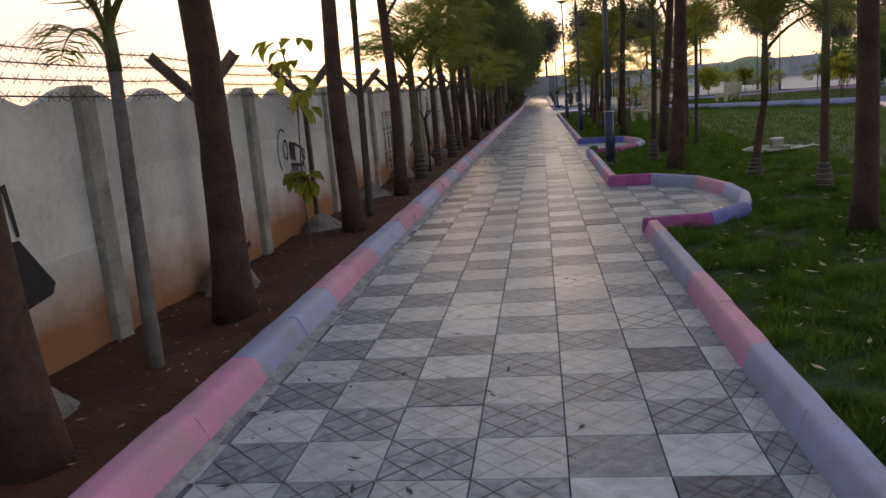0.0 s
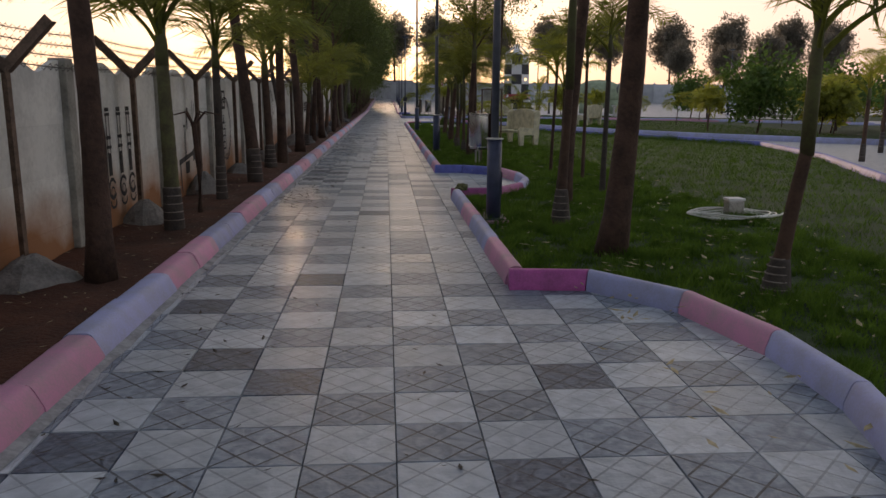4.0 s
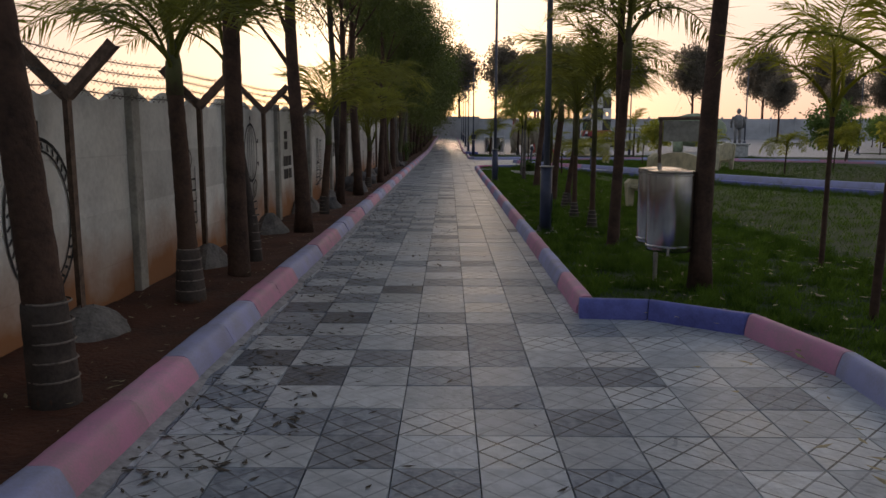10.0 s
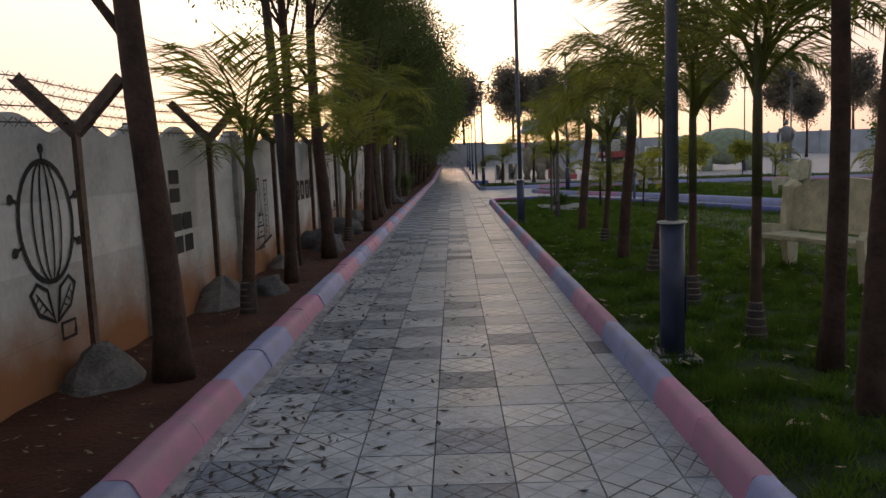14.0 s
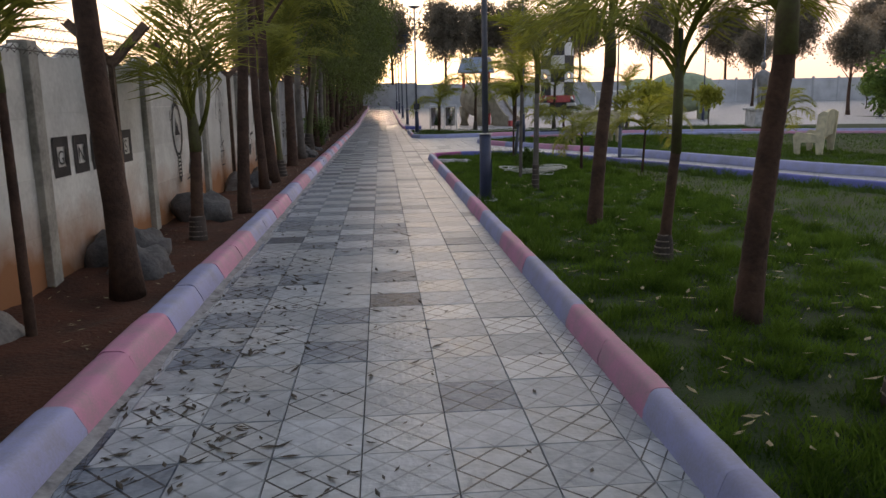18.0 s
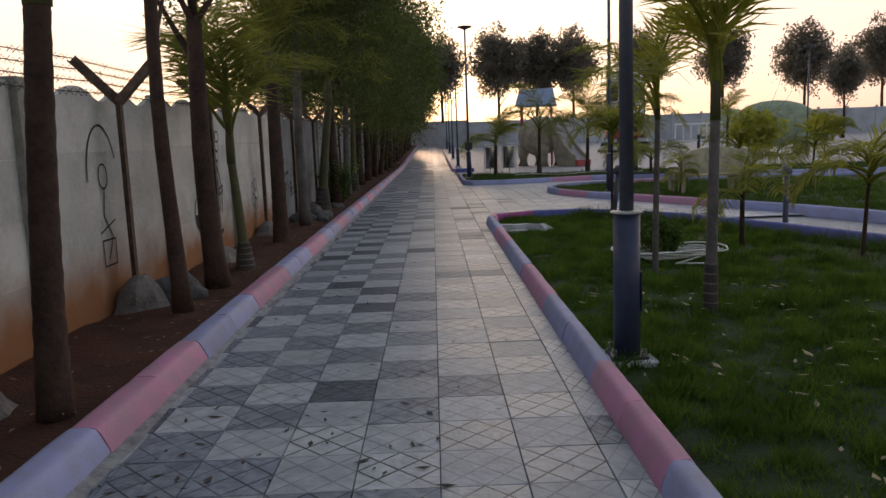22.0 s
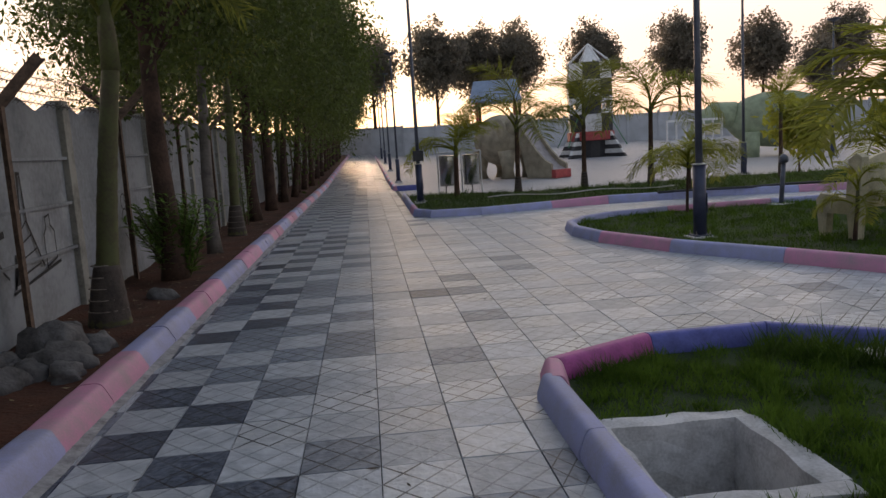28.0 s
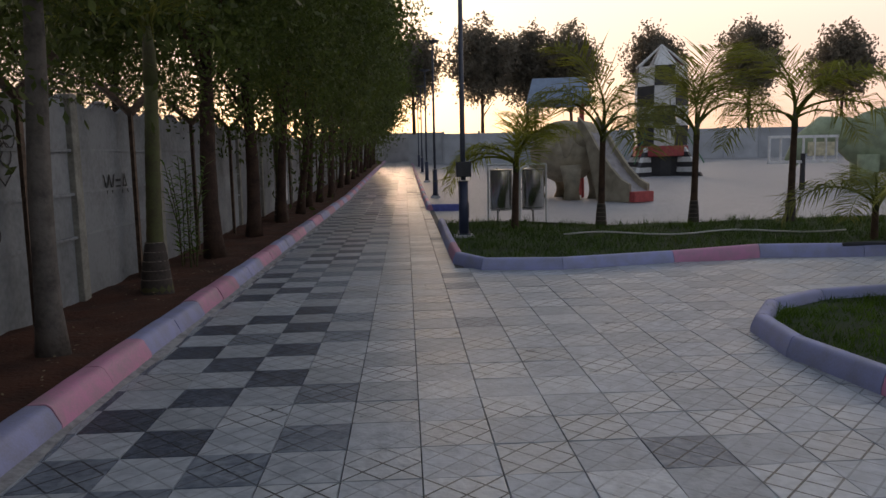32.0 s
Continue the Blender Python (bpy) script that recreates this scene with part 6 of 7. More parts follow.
def steel_bin(name_parent, x, y, z0, z1, r):
    b = part("bin", tube(bmesh.new(), [(x, y, z0), (x, y, z0 + 0.02), (x, y, z1 - 0.03), (x, y, z1)], [r * 0.97, r, r, r * 0.99], 28), "steel", name_parent, "brushed steel bin drum", True)
    for zz in (z0 + 0.05, z1 - 0.02):
        part("rim", tube(bmesh.new(), [(x, y, zz - 0.012), (x, y, zz - 0.006), (x, y, zz + 0.006), (x, y, zz + 0.012)], [r, r + 0.010, r + 0.010, r], 28, False), "steel", b)
    bm = bmesh.new()
    tube(bm, [(x, y, z1), (x, y, z1 + 0.012), (x, y, z1 + 0.02)], [r * 1.02, r * 1.02, r * 0.6], 28)
    part("lid", bm, "steel", b, "round steel lid")
    bm = bmesh.new()
    tube(bm, [(x - r * 0.3, y - r * 0.98, z0 - 0.02), (x - r * 0.3, y - r * 0.98, z0 + 0.05)], [0.012, 0.012], 6)
    part("latch", bm, "bolt", b)
    return b


def bin_pair(x, y, z, dx, dy, rz=0.0, z0=0.37, z1=1.11, r=0.20):
    ob = thing("bin_stand", x, y, z, "pair of brushed steel drum bins hung on a steel frame", "litter bin", "bin stands", rz=rz)
    for s in (-1, 1):
        steel_bin(ob, s * dx, s * dy, z0, z1, r)
    for s in (-1, 1):
        px, py = s * (dx + 0.05), s * dy + r + 0.03
        part("post", tube(bmesh.new(), [(px, py, -0.05), (px, py, z1 + 0.05)], [0.022, 0.022], 10), "bolt", ob)
    bm = bmesh.new()
    tube(bm, [(-dx - 0.05, -dy + r + 0.01, 0.5 * (z0 + z1)), (dx + 0.05, dy + r + 0.01, 0.5 * (z0 + z1))], [0.014, 0.014], 8)
    part("cross_bar", bm, "bolt", ob)
    return ob


bin_pair(3.61, 22.15, 0.02, 0.02, 0.26, r=0.215)
far_bins = bin_pair(4.50, 65.0, 0.0, 0.36, 0.0, 0.0, 0.25, 1.15, 0.25)
for s in (-1, 1):
    for e in (-1, 1):
        part("frame_post", tube(bmesh.new(), [(s * 0.36 + e * 0.30, -0.02, -0.05), (s * 0.36 + e * 0.30, -0.02, 1.27)], [0.022, 0.022], 8), "white", far_bins, "pale painted frame")
    part("frame_bar", tube(bmesh.new(), [(s * 0.36 - 0.30, -0.02, 1.27), (s * 0.36 + 0.30, -0.02, 1.27)], [0.022, 0.022], 8), "white", far_bins, "pale painted frame")
hoop = thing("notice_board", 3.78, 22.95, 0.02, "small dark board on two thin rusty pipes behind the bins", "notice board")
for px in (-0.02, 0.42):
    part("post", tube(bmesh.new(), [(px, 0, -0.05), (px, 0, 1.62)], [0.019, 0.019], 8), "rust", hoop)
part("top_bar", tube(bmesh.new(), [(-0.05, 0, 1.62), (0.45, 0, 1.63)], [0.019, 0.019], 8), "rust", hoop)
bm = bmesh.new()
box(bm, 0.01, 0.39, -0.008, 0.008, 1.38, 1.60, 0.002)
part("panel", bm, "wall_post", hoop, "plain weathered panel")


def cast_bench(x, y, rz, label):
    ob = thing("garden_bench", x, y, 0.0, label, "bench", "cast stone benches", rz=rz)
    for s in (-1, 1):
        bm = bmesh.new()
        pts = [(-0.30, 0.0), (-0.36, 1.05), (-0.28, 1.10), (-0.16, 1.02), (-0.12, 0.56), (0.28, 0.60), (0.36, 0.52), (0.30, 0.0), (0.20, 0.0), (0.18, 0.36), (-0.14, 0.36), (-0.18, 0.0)]
        front = [bm.verts.new((px, s * 0.78 - 0.05, pz)) for px, pz in pts]
        back = [bm.verts.new((px, s * 0.78 + 0.05, pz)) for px, pz in pts]
        bm.faces.new(front)
        bm.faces.new(back[::-1])
        for i in range(len(pts)):
            bm.faces.new((front[i], back[i], back[(i + 1) % len(pts)], front[(i + 1) % len(pts)]))
        bmesh.ops.recalc_face_normals(bm, faces=bm.faces)
        part("side_panel", bm, "bench", ob)
    bm = bmesh.new()
    box(bm, -0.16, 0.30, -0.73, 0.73, 0.42, 0.48, 0.012)
    part("seat", bm, "bench", ob)
    bm = bmesh.new()
    rim = [(-0.73, 0.50), (0.73, 0.50)] + [(0.73 - 1.46 * k / 12, 1.0 + 0.13 * math.sin(math.pi * k / 12) ** 0.7) for k in range(13)]
    face, rear = [[bm.verts.new((x0 - 0.10 * (pz - 0.5), py, pz)) for py, pz in rim] for x0 in (-0.20, -0.27)]
    bm.faces.new(face)
    bm.faces.new(rear[::-1])
    for i in range(len(rim)):
        bm.faces.new((face[i], rear[i], rear[(i + 1) % len(rim)], face[(i + 1) % len(rim)]))
    bmesh.ops.recalc_face_normals(bm, faces=bm.faces)
    back = part("backrest", bm, "bench", ob)
    bm = bmesh.new()
    box(bm, -0.006, 0.006, -0.58, 0.58, 0.0, 0.36, 0.004)
    part("inset_panel", bm, "bench_panel", back, "tan painted inset panel").matrix_basis = pose(-0.218, 0, 0.60, 0, -5.7, 0)
    return ob


cast_bench(5.60, 29.15, 200, "pale yellow cast stone bench on the lawn")
cast_bench(8.2, 50.85, 100, "pale cast stone bench on the middle bed")
cast_bench(12.0, 44.5, 140, "pale cast stone bench on the middle bed")

# ---- small things on the lawn ----
pit = thing("valve_pit", 3.12, 45.11, 0, "open masonry valve pit with a rough white plastered rim", "pit")
for name, a in (("near_rim", (-0.40, 0.40, -0.50, -0.38)), ("far_rim", (-0.40, 0.40, 0.38, 0.50)), ("side_rim", (0.30, 0.42, -0.38, 0.38)), ("kerb_rim", (-0.40, -0.33, -0.38, 0.38))):
    bm = bmesh.new()
    box(bm, a[0], a[1], a[2], a[3], -0.36, 0.05, 0.0)
    bmesh.ops.subdivide_edges(bm, edges=bm.edges, cuts=4, use_grid_fill=True)
    for v in bm.verts:
        v.co += Vector((noise.noise(v.co * 7), noise.noise(v.co * 7 + Vector((5, 0, 0))), noise.noise(v.co * 7 + Vector((0, 9, 0))))) * 0.022
    part(name, bm, "white_plaster", pit)


def bollard(x, y, lean=0.0, rz=0.0):
    ob = thing("bollard_light", x, y, 0.0, "short dark bollard light with a domed cap on a pale pad", "bollard light", "bollard lights", rz=rz)
    bm = bmesh.new()
    box(bm, -0.20, 0.20, -0.15, 0.15, -0.02, 0.07, 0.015)
    part("pad", bm, "white_plaster", ob, "pale cement pad")
    part("post", tube(bmesh.new(), [(0, 0, 0.06), (lean, 0, 0.80)], [0.042, 0.042], 14), "pole", ob, smooth=True)
    bm = bmesh.new()
    tube(bm, [(lean, 0, 0.80), (lean, 0, 0.84), (lean, 0, 0.90), (lean, 0, 0.94), (lean, 0, 0.96)], [0.07, 0.085, 0.08, 0.05, 0.01], 14)
    part("cap", bm, "pole", ob, "domed cap", True)
    return ob


bollard(4.85, 46.2, 0.08)
bollard(9.1, 55.0, 0.05)
bollard(7.0, 44.2, 0.0)


def hose_coil(x, y, loops, r, label, tail):
    bm = bmesh.new()
    rr = random.Random(int(y))
    pts = []
    for k in range(loops * 20):
        a = 2 * math.pi * k / 20
        q = r * (0.55 + 0.45 * (k / (loops * 20))) * (1 + 0.12 * math.sin(a * 0.37 + 1))
        pts.append((q * math.cos(a) * 1.25 + 0.05 * math.sin(k * 0.21), q * math.sin(a) * 0.75, 0.045 + 0.012 * (k // 20) + 0.015 * math.sin(k * 0.9)))
    pts += tail
    tube(bm, pts, [0.011] * len(pts), 6)
    return thing("garden_hose", x, y, 0.02, label, "hose", "coiled hoses", data=mesh_of("garden_hose", bm, "hose", True))


hose_coil(4.40, 41.5, 9, 0.48, "loosely coiled white garden hose on the grass", [(0.1, -0.35, 0.05), (-0.1, -0.5, 0.04), (0.25, -0.55, 0.04), (0.3, -0.4, 0.05)])
hose_coil(5.85, 14.75, 5, 0.50, "loosely coiled white garden hose on the grass", [(0.9, 0.1, 0.04)])
valve = thing("valve_box", 5.95, 14.9, 0.02, "small grey plastic valve box on the grass", "valve box")
bm = bmesh.new()
box(bm, -0.10, 0.10, -0.08, 0.08, 0.0, 0.22, 0.015)
part("body", bm, "bolt", valve)
bm = bmesh.new()
box(bm, -0.11, 0.11, -0.09, 0.09, 0.22, 0.25, 0.01)
part("cover", bm, "white", valve)
ball = thing("round_shrub", 4.36, 41.72, 0.02, "small dark clipped round shrub inside the hose coil", "shrub")
f = new("leaves", CROWN["ball"][0])
f.parent = ball
f.matrix_basis = Matrix.Translation((0, 0, 0.26)) @ Matrix.Diagonal((1.15, 1.15, 1.1, 1))
part("stem", tube(bmesh.new(), [(0, 0, -0.03), (0, 0, 0.25)], [0.02, 0.012], 6), "bark", ball)
bm = bmesh.new()
tube(bm, [(4.6 + 0.35 * k, 60.4 + 0.12 * math.sin(k * 0.9) - 0.03 * k, 0.16 + 0.02 * math.sin(k)) for k in range(14)], [0.014] * 14, 6)
thing("garden_hose", 0, 0, 0, "white hose lying on the thick grass strip", "hose", "coiled hoses", data=mesh_of("garden_hose", bm, "hose", True))
bm = bmesh.new()
tube(bm, [(8.0 + 0.5 * k, 58.05 + 0.10 * math.sin(k * 1.3) - 0.03 * k, 0.17) for k in range(9)], [0.03] * 9, 6)
thing("water_pipe", 0, 0, 0, "black rubber pipe lying over the kerb", "pipe", data=mesh_of("water_pipe", bm, "black", True))
clump = thing("moss_clump", 2.72, 16.9, 0.15, "dry brown grass clump lying on the kerb end", "clump", data=mesh_of("moss_clump", rough_blob(5, 0.085, 0.085, 0.075, 0.6, 3), "moss"))
for k, (x, y, s, hh) in enumerate(((-0.95, 33.55, 0.34, 0.42), (-0.72, 33.15, 0.26, 0.26), (-0.88, 36.25, 0.32, 0.36), (-0.75, 29.0, 0.20, 0.22), (-0.80, 47.9, 0.24, 0.26), (-0.95, 48.3, 0.22, 0.2), (-0.62, 47.55, 0.20, 0.20), (-0.85, 47.1, 0.18, 0.16), (-0.55, 48.1, 0.15, 0.14), (-0.75, 47.35, 0.14, 0.14), (-0.5, 47.3, 0.12, 0.1), (-1.0, 47.5, 0.15, 0.16), (-0.6, 50.2, 0.14, 0.12), (-0.9, 40.1, 0.25, 0.25))):
    thing("rock", x, y, 0.06, "rough grey boulder on the red soil" if s > 0.25 else "broken grey stone on the red soil", "rock", "stones along the wall", data=mesh_of("rock", rough_blob(k + 30, s, s * 1.1, hh, 0.45, 3), "stone", True), rz=k * 47)


# fallen leaves
def scatter(name, count, area, z, mat, size, label, seed, avoid=None):
    r = np.random.RandomState(seed)
    x, y = r.uniform(area[0], area[1], count), r.uniform(area[2], area[3], count)
    if avoid is not None:
        k = avoid(x, r)
        x, y = x[k], y[k]
    n = len(x)
    a = r.uniform(0, 6.283, n)
    s = size * r.uniform(0.5, 1.5, n)
    ca, sa = np.cos(a) * s, np.sin(a) * s
    tip = r.uniform(0.0, 0.4, n) * s
    v = np.stack([np.stack([x - ca, y - sa, z + 0 * x + 0.004], -1), np.stack([x + sa * 0.3, y - ca * 0.3, z + 0 * x + 0.004 + 0.3 * tip], -1), np.stack([x + ca, y + sa, z + tip + 0.004], -1), np.stack([x - sa * 0.3, y + ca * 0.3, z + 0 * x + 0.004], -1)], 1)
    me = raw_mesh(name, v.reshape(-1, 3), np.arange(4 * n).reshape(-1, 4), mat)
    return tagged(new(name, me), label, "fallen leaves", kind="stuff")


scatter("leaves_on_path", 1300, (0.05, 2.5, 2.0, 46.0), 0.002, "brown_leaf", 0.026, "small dry brown leaves on the tiles", 1, lambda x, r: (r.uniform(0, 1, len(x)) < 1.1 - x / 2.2))
scatter("leaves_swept", 1100, (0.03, 0.75, 16.0, 34.0), 0.002, "brown_leaf", 0.033, "dry brown leaves gathered at the kerb", 2)
scatter("leaves_drifted", 420, (0.15, 1.7, 23.0, 37.0), 0.002, "brown_leaf", 0.036, "curled brown leaves strewn on the tiles", 7)
scatter("leaves_on_lawn", 1500, (2.8, 6.5, 3.0, 40.0), 0.062, "dry_leaf", 0.042, "pale dry leaves on the grass", 3)
scatter("leaves_on_soil", 1100, (-1.25, -0.3, 1.5, 60.0), 0.10, "dry_leaf", 0.024, "pale dry leaves and litter on the red soil", 4)

# ---- playground ----


def ellipsoid(bm, c, r, seg=20):
    q = bmesh.ops.create_uvsphere(bm, u_segments=seg, v_segments=seg // 2, radius=1.0)
    for v in q["verts"]:
        v.co = Vector((c[0] + v.co.x * r[0], c[1] + v.co.y * r[1], c[2] + v.co.z * r[2]))


eleph = thing("elephant_slide", 7.5, 73.4, 0, "beige elephant-shaped play slide with a grey chute", "play slide", rz=-60)
bm = bmesh.new()
ellipsoid(bm, (-0.2, 0, 1.55), (1.35, 1.05, 1.05))
part("body", bm, "beige", eleph, smooth=True)
for sx in (-0.95, 0.75):
    for sy in (-0.55, 0.55):
        part("leg", tube(bmesh.new(), [(sx, sy, -0.02), (sx, sy, 0.5), (sx * 0.95, sy, 1.1)], [0.30, 0.27, 0.36], 14), "beige", eleph, smooth=True)
bm = bmesh.new()
ellipsoid(bm, (0.75, 0, 2.0), (0.55, 0.58, 0.52))
head = part("head", bm, "beige", eleph, smooth=True)
for s in (-1, 1):
    bm = bmesh.new()
    ellipsoid(bm, (0.65, s * 0.75, 1.85), (0.36, 0.10, 0.52), 14)
    part("ear", bm, "beige", head, smooth=True)
bm = bmesh.new()
path_pts = [(0.9, 2.42), (1.25, 2.15), (1.8, 1.42), (2.35, 0.82), (2.8, 0.45), (3.15, 0.30)]
for i in range(len(path_pts) - 1):
    (xa, za), (xb, zb) = path_pts[i], path_pts[i + 1]
    v = [bm.verts.new(c) for c in ((xa, -0.34, za), (xa, 0.34, za), (xb, 0.34, zb), (xb, -0.34, zb), (xa, -0.34, za - 0.16), (xa, 0.34, za - 0.16), (xb, 0.34, zb - 0.16), (xb, -0.34, zb - 0.16))]
    for q in ((0, 3, 2, 1), (4, 5, 6, 7), (0, 1, 5, 4), (1, 2, 6, 5), (2, 3, 7, 6), (3, 0, 4, 7)):
        bm.faces.new([v[k] for k in q])
part("chute", bm, "slide", eleph, "smooth grey terrazzo chute")
for s in (-1, 1):
    bm = bmesh.new()
    for i in range(len(path_pts) - 1):
        (xa, za), (xb, zb) = path_pts[i], path_pts[i + 1]
        v = [bm.verts.new(c) for c in ((xa, s * 0.34, -0.02 if i > 1 else za - 0.3), (xb, s * 0.34, -0.02 if i > 0 else zb - 0.3), (xb, s * 0.34, zb + 0.22), (xa, s * 0.34, za + 0.22))]
        w = [bm.verts.new(c.co + Vector((0, s * 0.10, 0))) for c in v]
        for q in range(4):
            bm.faces.new((v[q], v[(q + 1) % 4], w[(q + 1) % 4], w[q]))
        bm.faces.new(v)
        bm.faces.new(w[::-1])
    bmesh.ops.recalc_face_normals(bm, faces=bm.faces)
    part("chute_side", bm, "beige", eleph)
bm = bmesh.new()
box(bm, 3.1, 3.35, -0.42, 0.42, -0.02, 0.30, 0.02)
part("chute_end", bm, "red", eleph, "red painted block at the chute's end")
roof = thing("shade_roof", 7.4, 74.6, 0, "small blue sheet roof on four thin posts", "shade roof", rz=-10)
for sx in (-0.8, 0.8):
    for sy in (-0.7, 0.7):
        part("post", tube(bmesh.new(), [(sx, sy, -0.05), (sx, sy, 3.2)], [0.05, 0.05], 8), "red", roof)
for s in (-1, 1):
    bm = bmesh.new()
    v = [bm.verts.new(c) for c in ((-1.1, s * 1.15, 3.15), (1.1, s * 1.15, 3.15), (0.9, 0, 4.05), (-0.9, 0, 4.05))]
    w = [bm.verts.new(c.co + Vector((0, 0, 0.05))) for c in v]
    bm.faces.new(v)
    bm.faces.new(w[::-1])
    for q in range(4):
        bm.faces.new((v[q], w[q], w[(q + 1) % 4], v[(q + 1) % 4]))
    bmesh.ops.recalc_face_normals(bm, faces=bm.faces)
    part("roof_sheet", bm, "roof_blue", roof)

rocket = thing("rocket_tower", 15.6, 88.0, 0.25, "black and white chequered rocket climbing tower with a pointed nose", "play tower", rz=12)
levels = [(1.5, 1.38), (2.53, 1.42), (3.55, 1.42), (4.58, 1.40), (5.6, 1.32)]
for q in range(4):
    (z0, r0), (z1, r1) = levels[q], levels[q + 1]
    for k in range(8):
        a0, a1 = 2 * math.pi * k / 8 + 0.01, 2 * math.pi * (k + 1) / 8 - 0.01
        bm = bmesh.new()
        v = [bm.verts.new((r * math.cos(a), r * math.sin(a), z)) for r, a, z in ((r0, a0, z0 + 0.01), (r0, a1, z0 + 0.01), (r1, a1, z1 - 0.01), (r1, a0, z1 - 0.01))]
        w = [bm.verts.new((c.co.x * 0.94, c.co.y * 0.94, c.co.z)) for c in v]
        if q == 1 and k % 2 == 0:
            c = sum((x.co for x in v), Vector()) / 4
            hole = []
            for n in range(8):
                a = 2 * math.pi * n / 8
                t = Vector((-math.sin((a0 + a1) / 2), math.cos((a0 + a1) / 2), 0))
                hole.append(bm.verts.new(c + t * 0.22 * math.cos(a) + Vector((0, 0, 0.22 * math.sin(a)))))
            for x in (v,):
                ring = [v[1], v[1], v[2], v[2], v[3], v[3], v[0], v[0]]
                for n in range(8):
                    f = [ring[n], ring[(n + 1) % 8], hole[(n + 1) % 8], hole[n]]
                    f = list(dict.fromkeys(f))
                    bm.faces.new(f)
        else:
            bm.faces.new(v)
            bm.faces.new(w[::-1])
            for n in range(4):
                bm.faces.new((v[n], w[n], w[(n + 1) % 4], v[(n + 1) % 4]))
        bmesh.ops.recalc_face_normals(bm, faces=bm.faces)
        part("panel", bm, "white" if (q + k) % 2 else "black", rocket)
for k in range(8):
    a0, a1 = 2 * math.pi * k / 8, 2 * math.pi * (k + 1) / 8
    bm = bmesh.new()
    tube(bm, [(1.32 * math.cos(a0), 1.32 * math.sin(a0), 5.6), (0, 0, 6.75)], [0.09, 0.05], 6)
    part("nose_rib", bm, "white", rocket)
    if k % 2:
        bm = bmesh.new()
        bm.faces.new([bm.verts.new(c) for c in ((1.28 * math.cos(a0), 1.28 * math.sin(a0), 5.61), (1.28 * math.cos(a1), 1.28 * math.sin(a1), 5.61), (0, 0, 6.7))])
        part("nose_panel", bm, "white" if k % 4 == 1 else "red", rocket)
part("waist_ring", tube(bmesh.new(), [(0, 0, 0.95), (0, 0, 0.99), (0, 0, 1.46), (0, 0, 1.50)], [1.36, 1.44, 1.44, 1.36], 16, False), "red", rocket, "red painted ring")
for k in range(4):
    a = 2 * math.pi * k / 4 + 0.5
    c, s = math.cos(a), math.sin(a)
    for q in range(6):
        z0 = -0.12 + 0.26 * q
        ro, ri = 2.45 - 0.17 * q, 1.0
        bm = bmesh.new()
        t = Vector((-s, c, 0)) * 0.10
        lo = [Vector((c * r, s * r, z0)) for r in (ri, ro)]
        hi = [Vector((c * r, s * r, z0 + 0.255)) for r in (ri, ro - 0.17)]
        v = [bm.verts.new(p) for p in (lo[0] - t, lo[1] - t, hi[1] - t, hi[0] - t, lo[0] + t, lo[1] + t, hi[1] + t, hi[0] + t)]
        for f in ((0, 1, 2, 3), (7, 6, 5, 4), (0, 4, 5, 1), (1, 5, 6, 2), (2, 6, 7, 3), (3, 7, 4, 0)):
            bm.faces.new([v[n] for n in f])
        bmesh.ops.recalc_face_normals(bm, faces=bm.faces)
        part("fin_step", bm, "white" if q % 2 else "black", rocket)
    bm = bmesh.new()
    tube(bm, [(c * 2.5, s * 2.5, 0.6), (c * 1.4, s * 1.4, 2.3)], [0.03, 0.03], 6)
    part("handrail", bm, "green", rocket)
part("core", tube(bmesh.new(), [(0, 0, -0.15), (0, 0, 1.0)], [1.02, 1.1], 12), "black", rocket)

sculpt = thing("play_sculpture", 21.5, 77.0, 0.0, "pale green animal-shaped play sculpture", "play sculpture", rz=160)
bm = bmesh.new()
ellipsoid(bm, (0, 0, 1.75), (2.4, 1.2, 1.35))
part("body", bm, "hill", sculpt, smooth=True)
for sx in (-1.5, 1.3):
    for sy in (-0.7, 0.7):
        part("leg", tube(bmesh.new(), [(sx, sy, -0.05), (sx, sy, 1.2)], [0.36, 0.42], 12), "hill", sculpt, smooth=True)
bm = bmesh.new()
tube(bm, [(2.0, 0, 2.0), (2.9, 0, 2.2), (3.6, 0, 1.7), (4.0, 0, 0.9)], [0.7, 0.55, 0.4, 0.28], 12)
part("head", bm, "hill", sculpt, smooth=True)
frame_board = thing("play_board", 16.4, 74.9, 0.0, "pale framed board on a centre post in the playground", "board", rz=10)
part("post", tube(bmesh.new(), [(0, 0, -0.04), (0, 0, 1.3)], [0.10, 0.08], 10), "black", frame_board)
for zz in (1.0, 1.9):
    bm = bmesh.new()
    box(bm, -1.45, 1.45, -0.04, 0.04, zz - 0.05, zz + 0.05, 0.01)
    part("rail", bm, "white", frame_board)
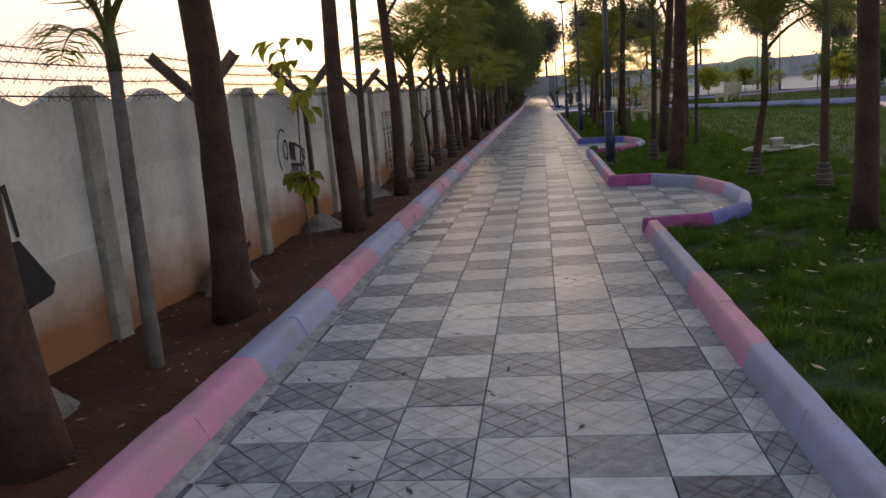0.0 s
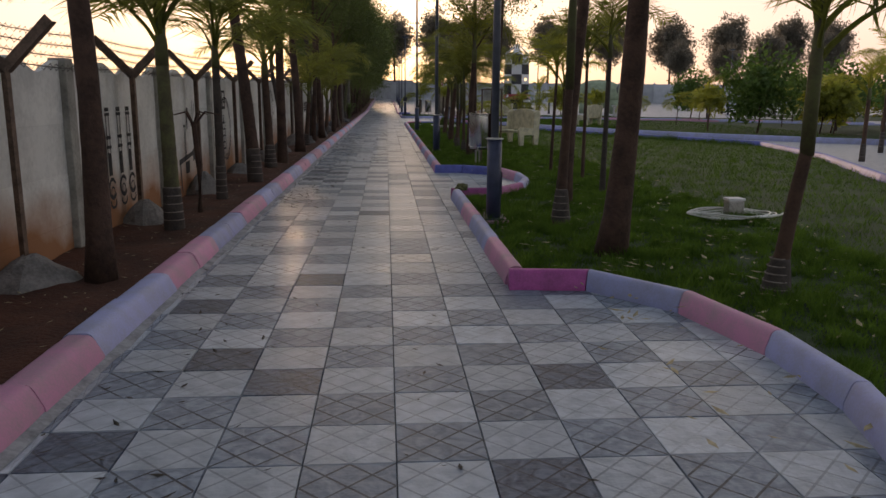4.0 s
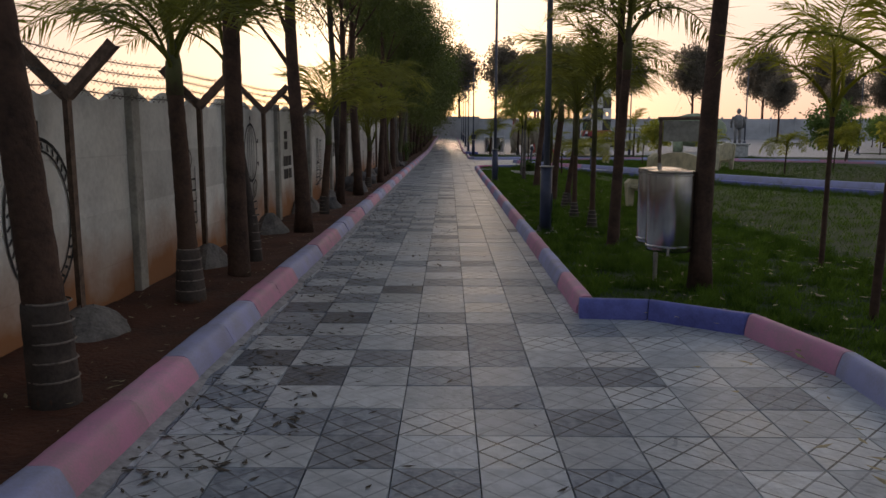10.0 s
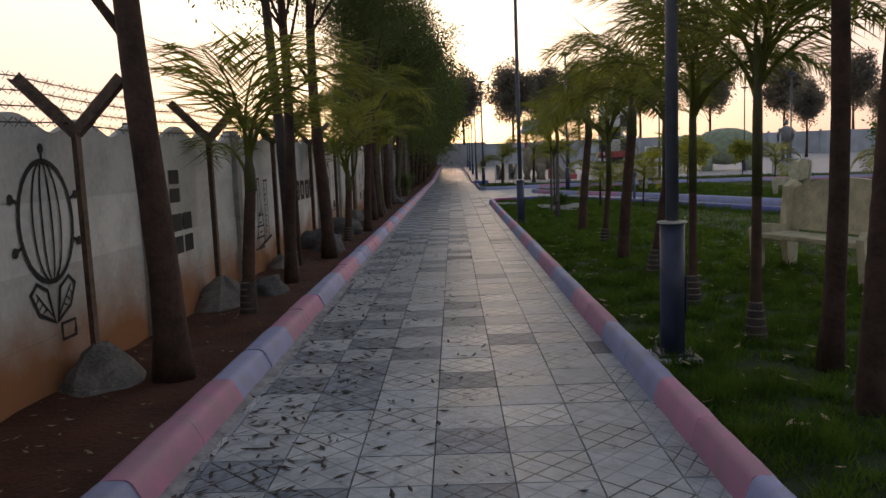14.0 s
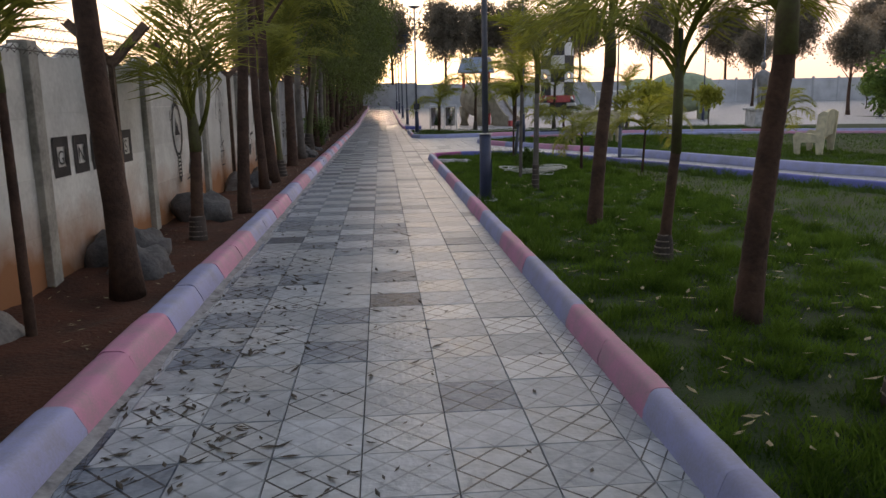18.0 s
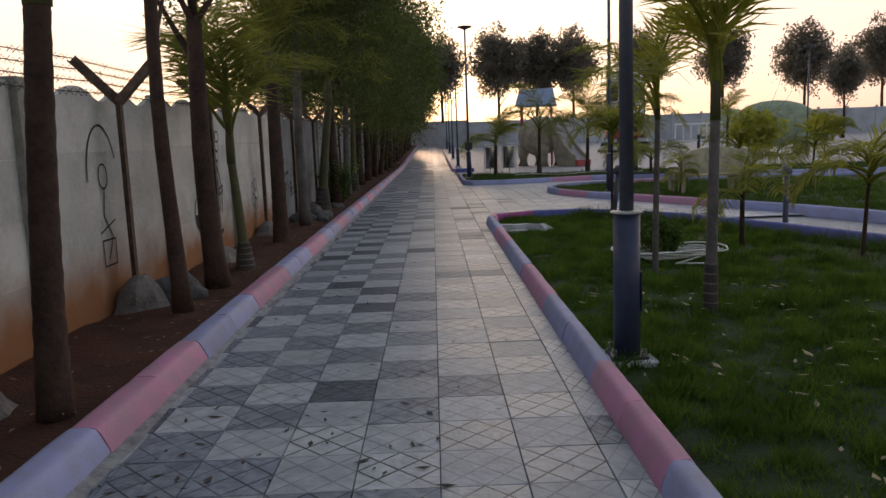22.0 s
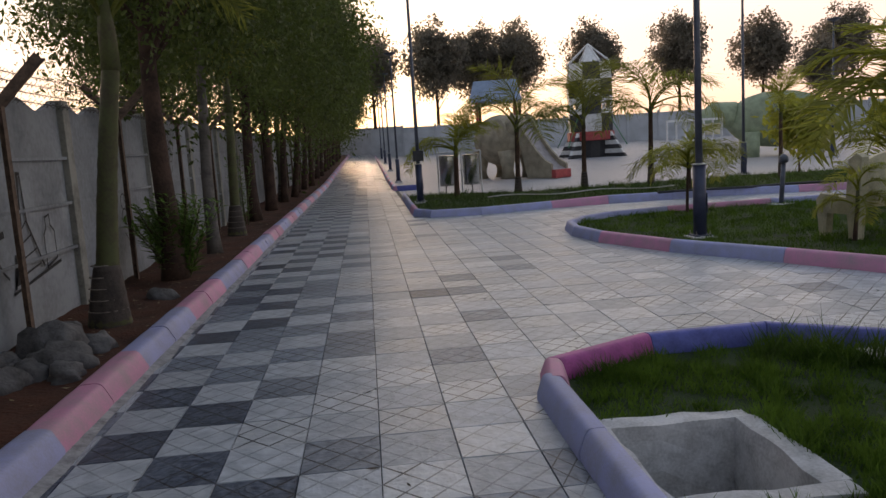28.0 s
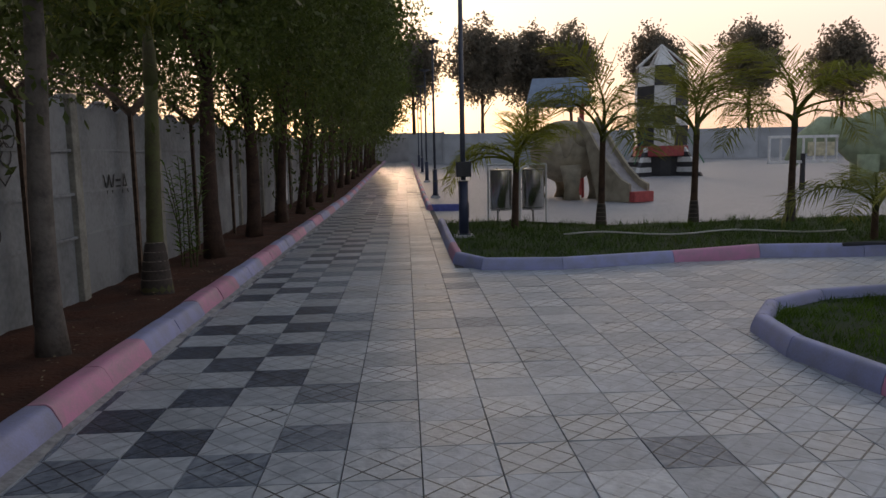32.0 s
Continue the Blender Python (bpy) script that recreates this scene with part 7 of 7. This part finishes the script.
for k in range(7):
    bm = bmesh.new()
    xx = -1.4 + 2.8 * k / 6
    box(bm, xx - 0.03, xx + 0.03, -0.035, 0.035, 1.0, 1.9, 0.0)
    part("bar", bm, "white", frame_board)
bm = bmesh.new()
box(bm, 0.2, 1.3, -0.03, 0.03, 1.2, 1.7, 0.01)
part("panel", bm, "bench", frame_board)
stat = thing("pedestal", 18.6, 60.2, 0.0, "pale square pedestal of a statue", "pedestal")
bm = bmesh.new()
box(bm, -0.5, 0.5, -0.5, 0.5, -0.05, 0.82, 0.03)
box(bm, -0.58, 0.58, -0.58, 0.58, 0.82, 0.92, 0.02)
part("block", bm, "white_plaster", stat)
bm = bmesh.new()
for sx in (-0.13, 0.13):
    tube(bm, [(sx, 0, 0), (sx, 0, 0.5), (sx * 0.9, 0, 0.95)], [0.10, 0.09, 0.13], 10)
tube(bm, [(0, 0, 0.85), (0, 0, 1.2), (0, 0, 1.55), (0, 0, 1.68)], [0.22, 0.24, 0.27, 0.10], 12)
for sx in (-1, 1):
    tube(bm, [(sx * 0.27, 0, 1.55), (sx * 0.40, 0.05, 1.2), (sx * 0.34, 0.12, 0.9)], [0.09, 0.08, 0.06], 8)
ellipsoid(bm, (0, 0, 1.86), (0.13, 0.14, 0.17), 12)
thing("statue", 18.6, 60.2, 0.92, "dark standing statue on a pale pedestal", "statue", data=mesh_of("statue", bm, "statue", True))
box_ob = thing("meter_box", -1.02, 66.5, 0.06, "small white meter box on a stand by the wall", "meter box")
bm = bmesh.new()
box(bm, -0.12, 0.12, -0.15, 0.15, 0.45, 1.15, 0.015)
part("box", bm, "white", box_ob)
part("stand", tube(bmesh.new(), [(0, 0, -0.04), (0, 0, 0.46)], [0.03, 0.03], 8), "rust", box_ob)

# ---- tiles along the walking line ----
for x, y, kind, d in near_tiles:
    ob = new("tile", TILE_MESH[kind])
    ob.parent = path
    ob.matrix_basis = pose(x, y, rise(y) + rng.uniform(-0.0012, 0.0012), rng.uniform(-0.3, 0.3), rng.uniform(-0.3, 0.3), 0) @ Matrix.Diagonal((1, d / TILE, 1, 1))
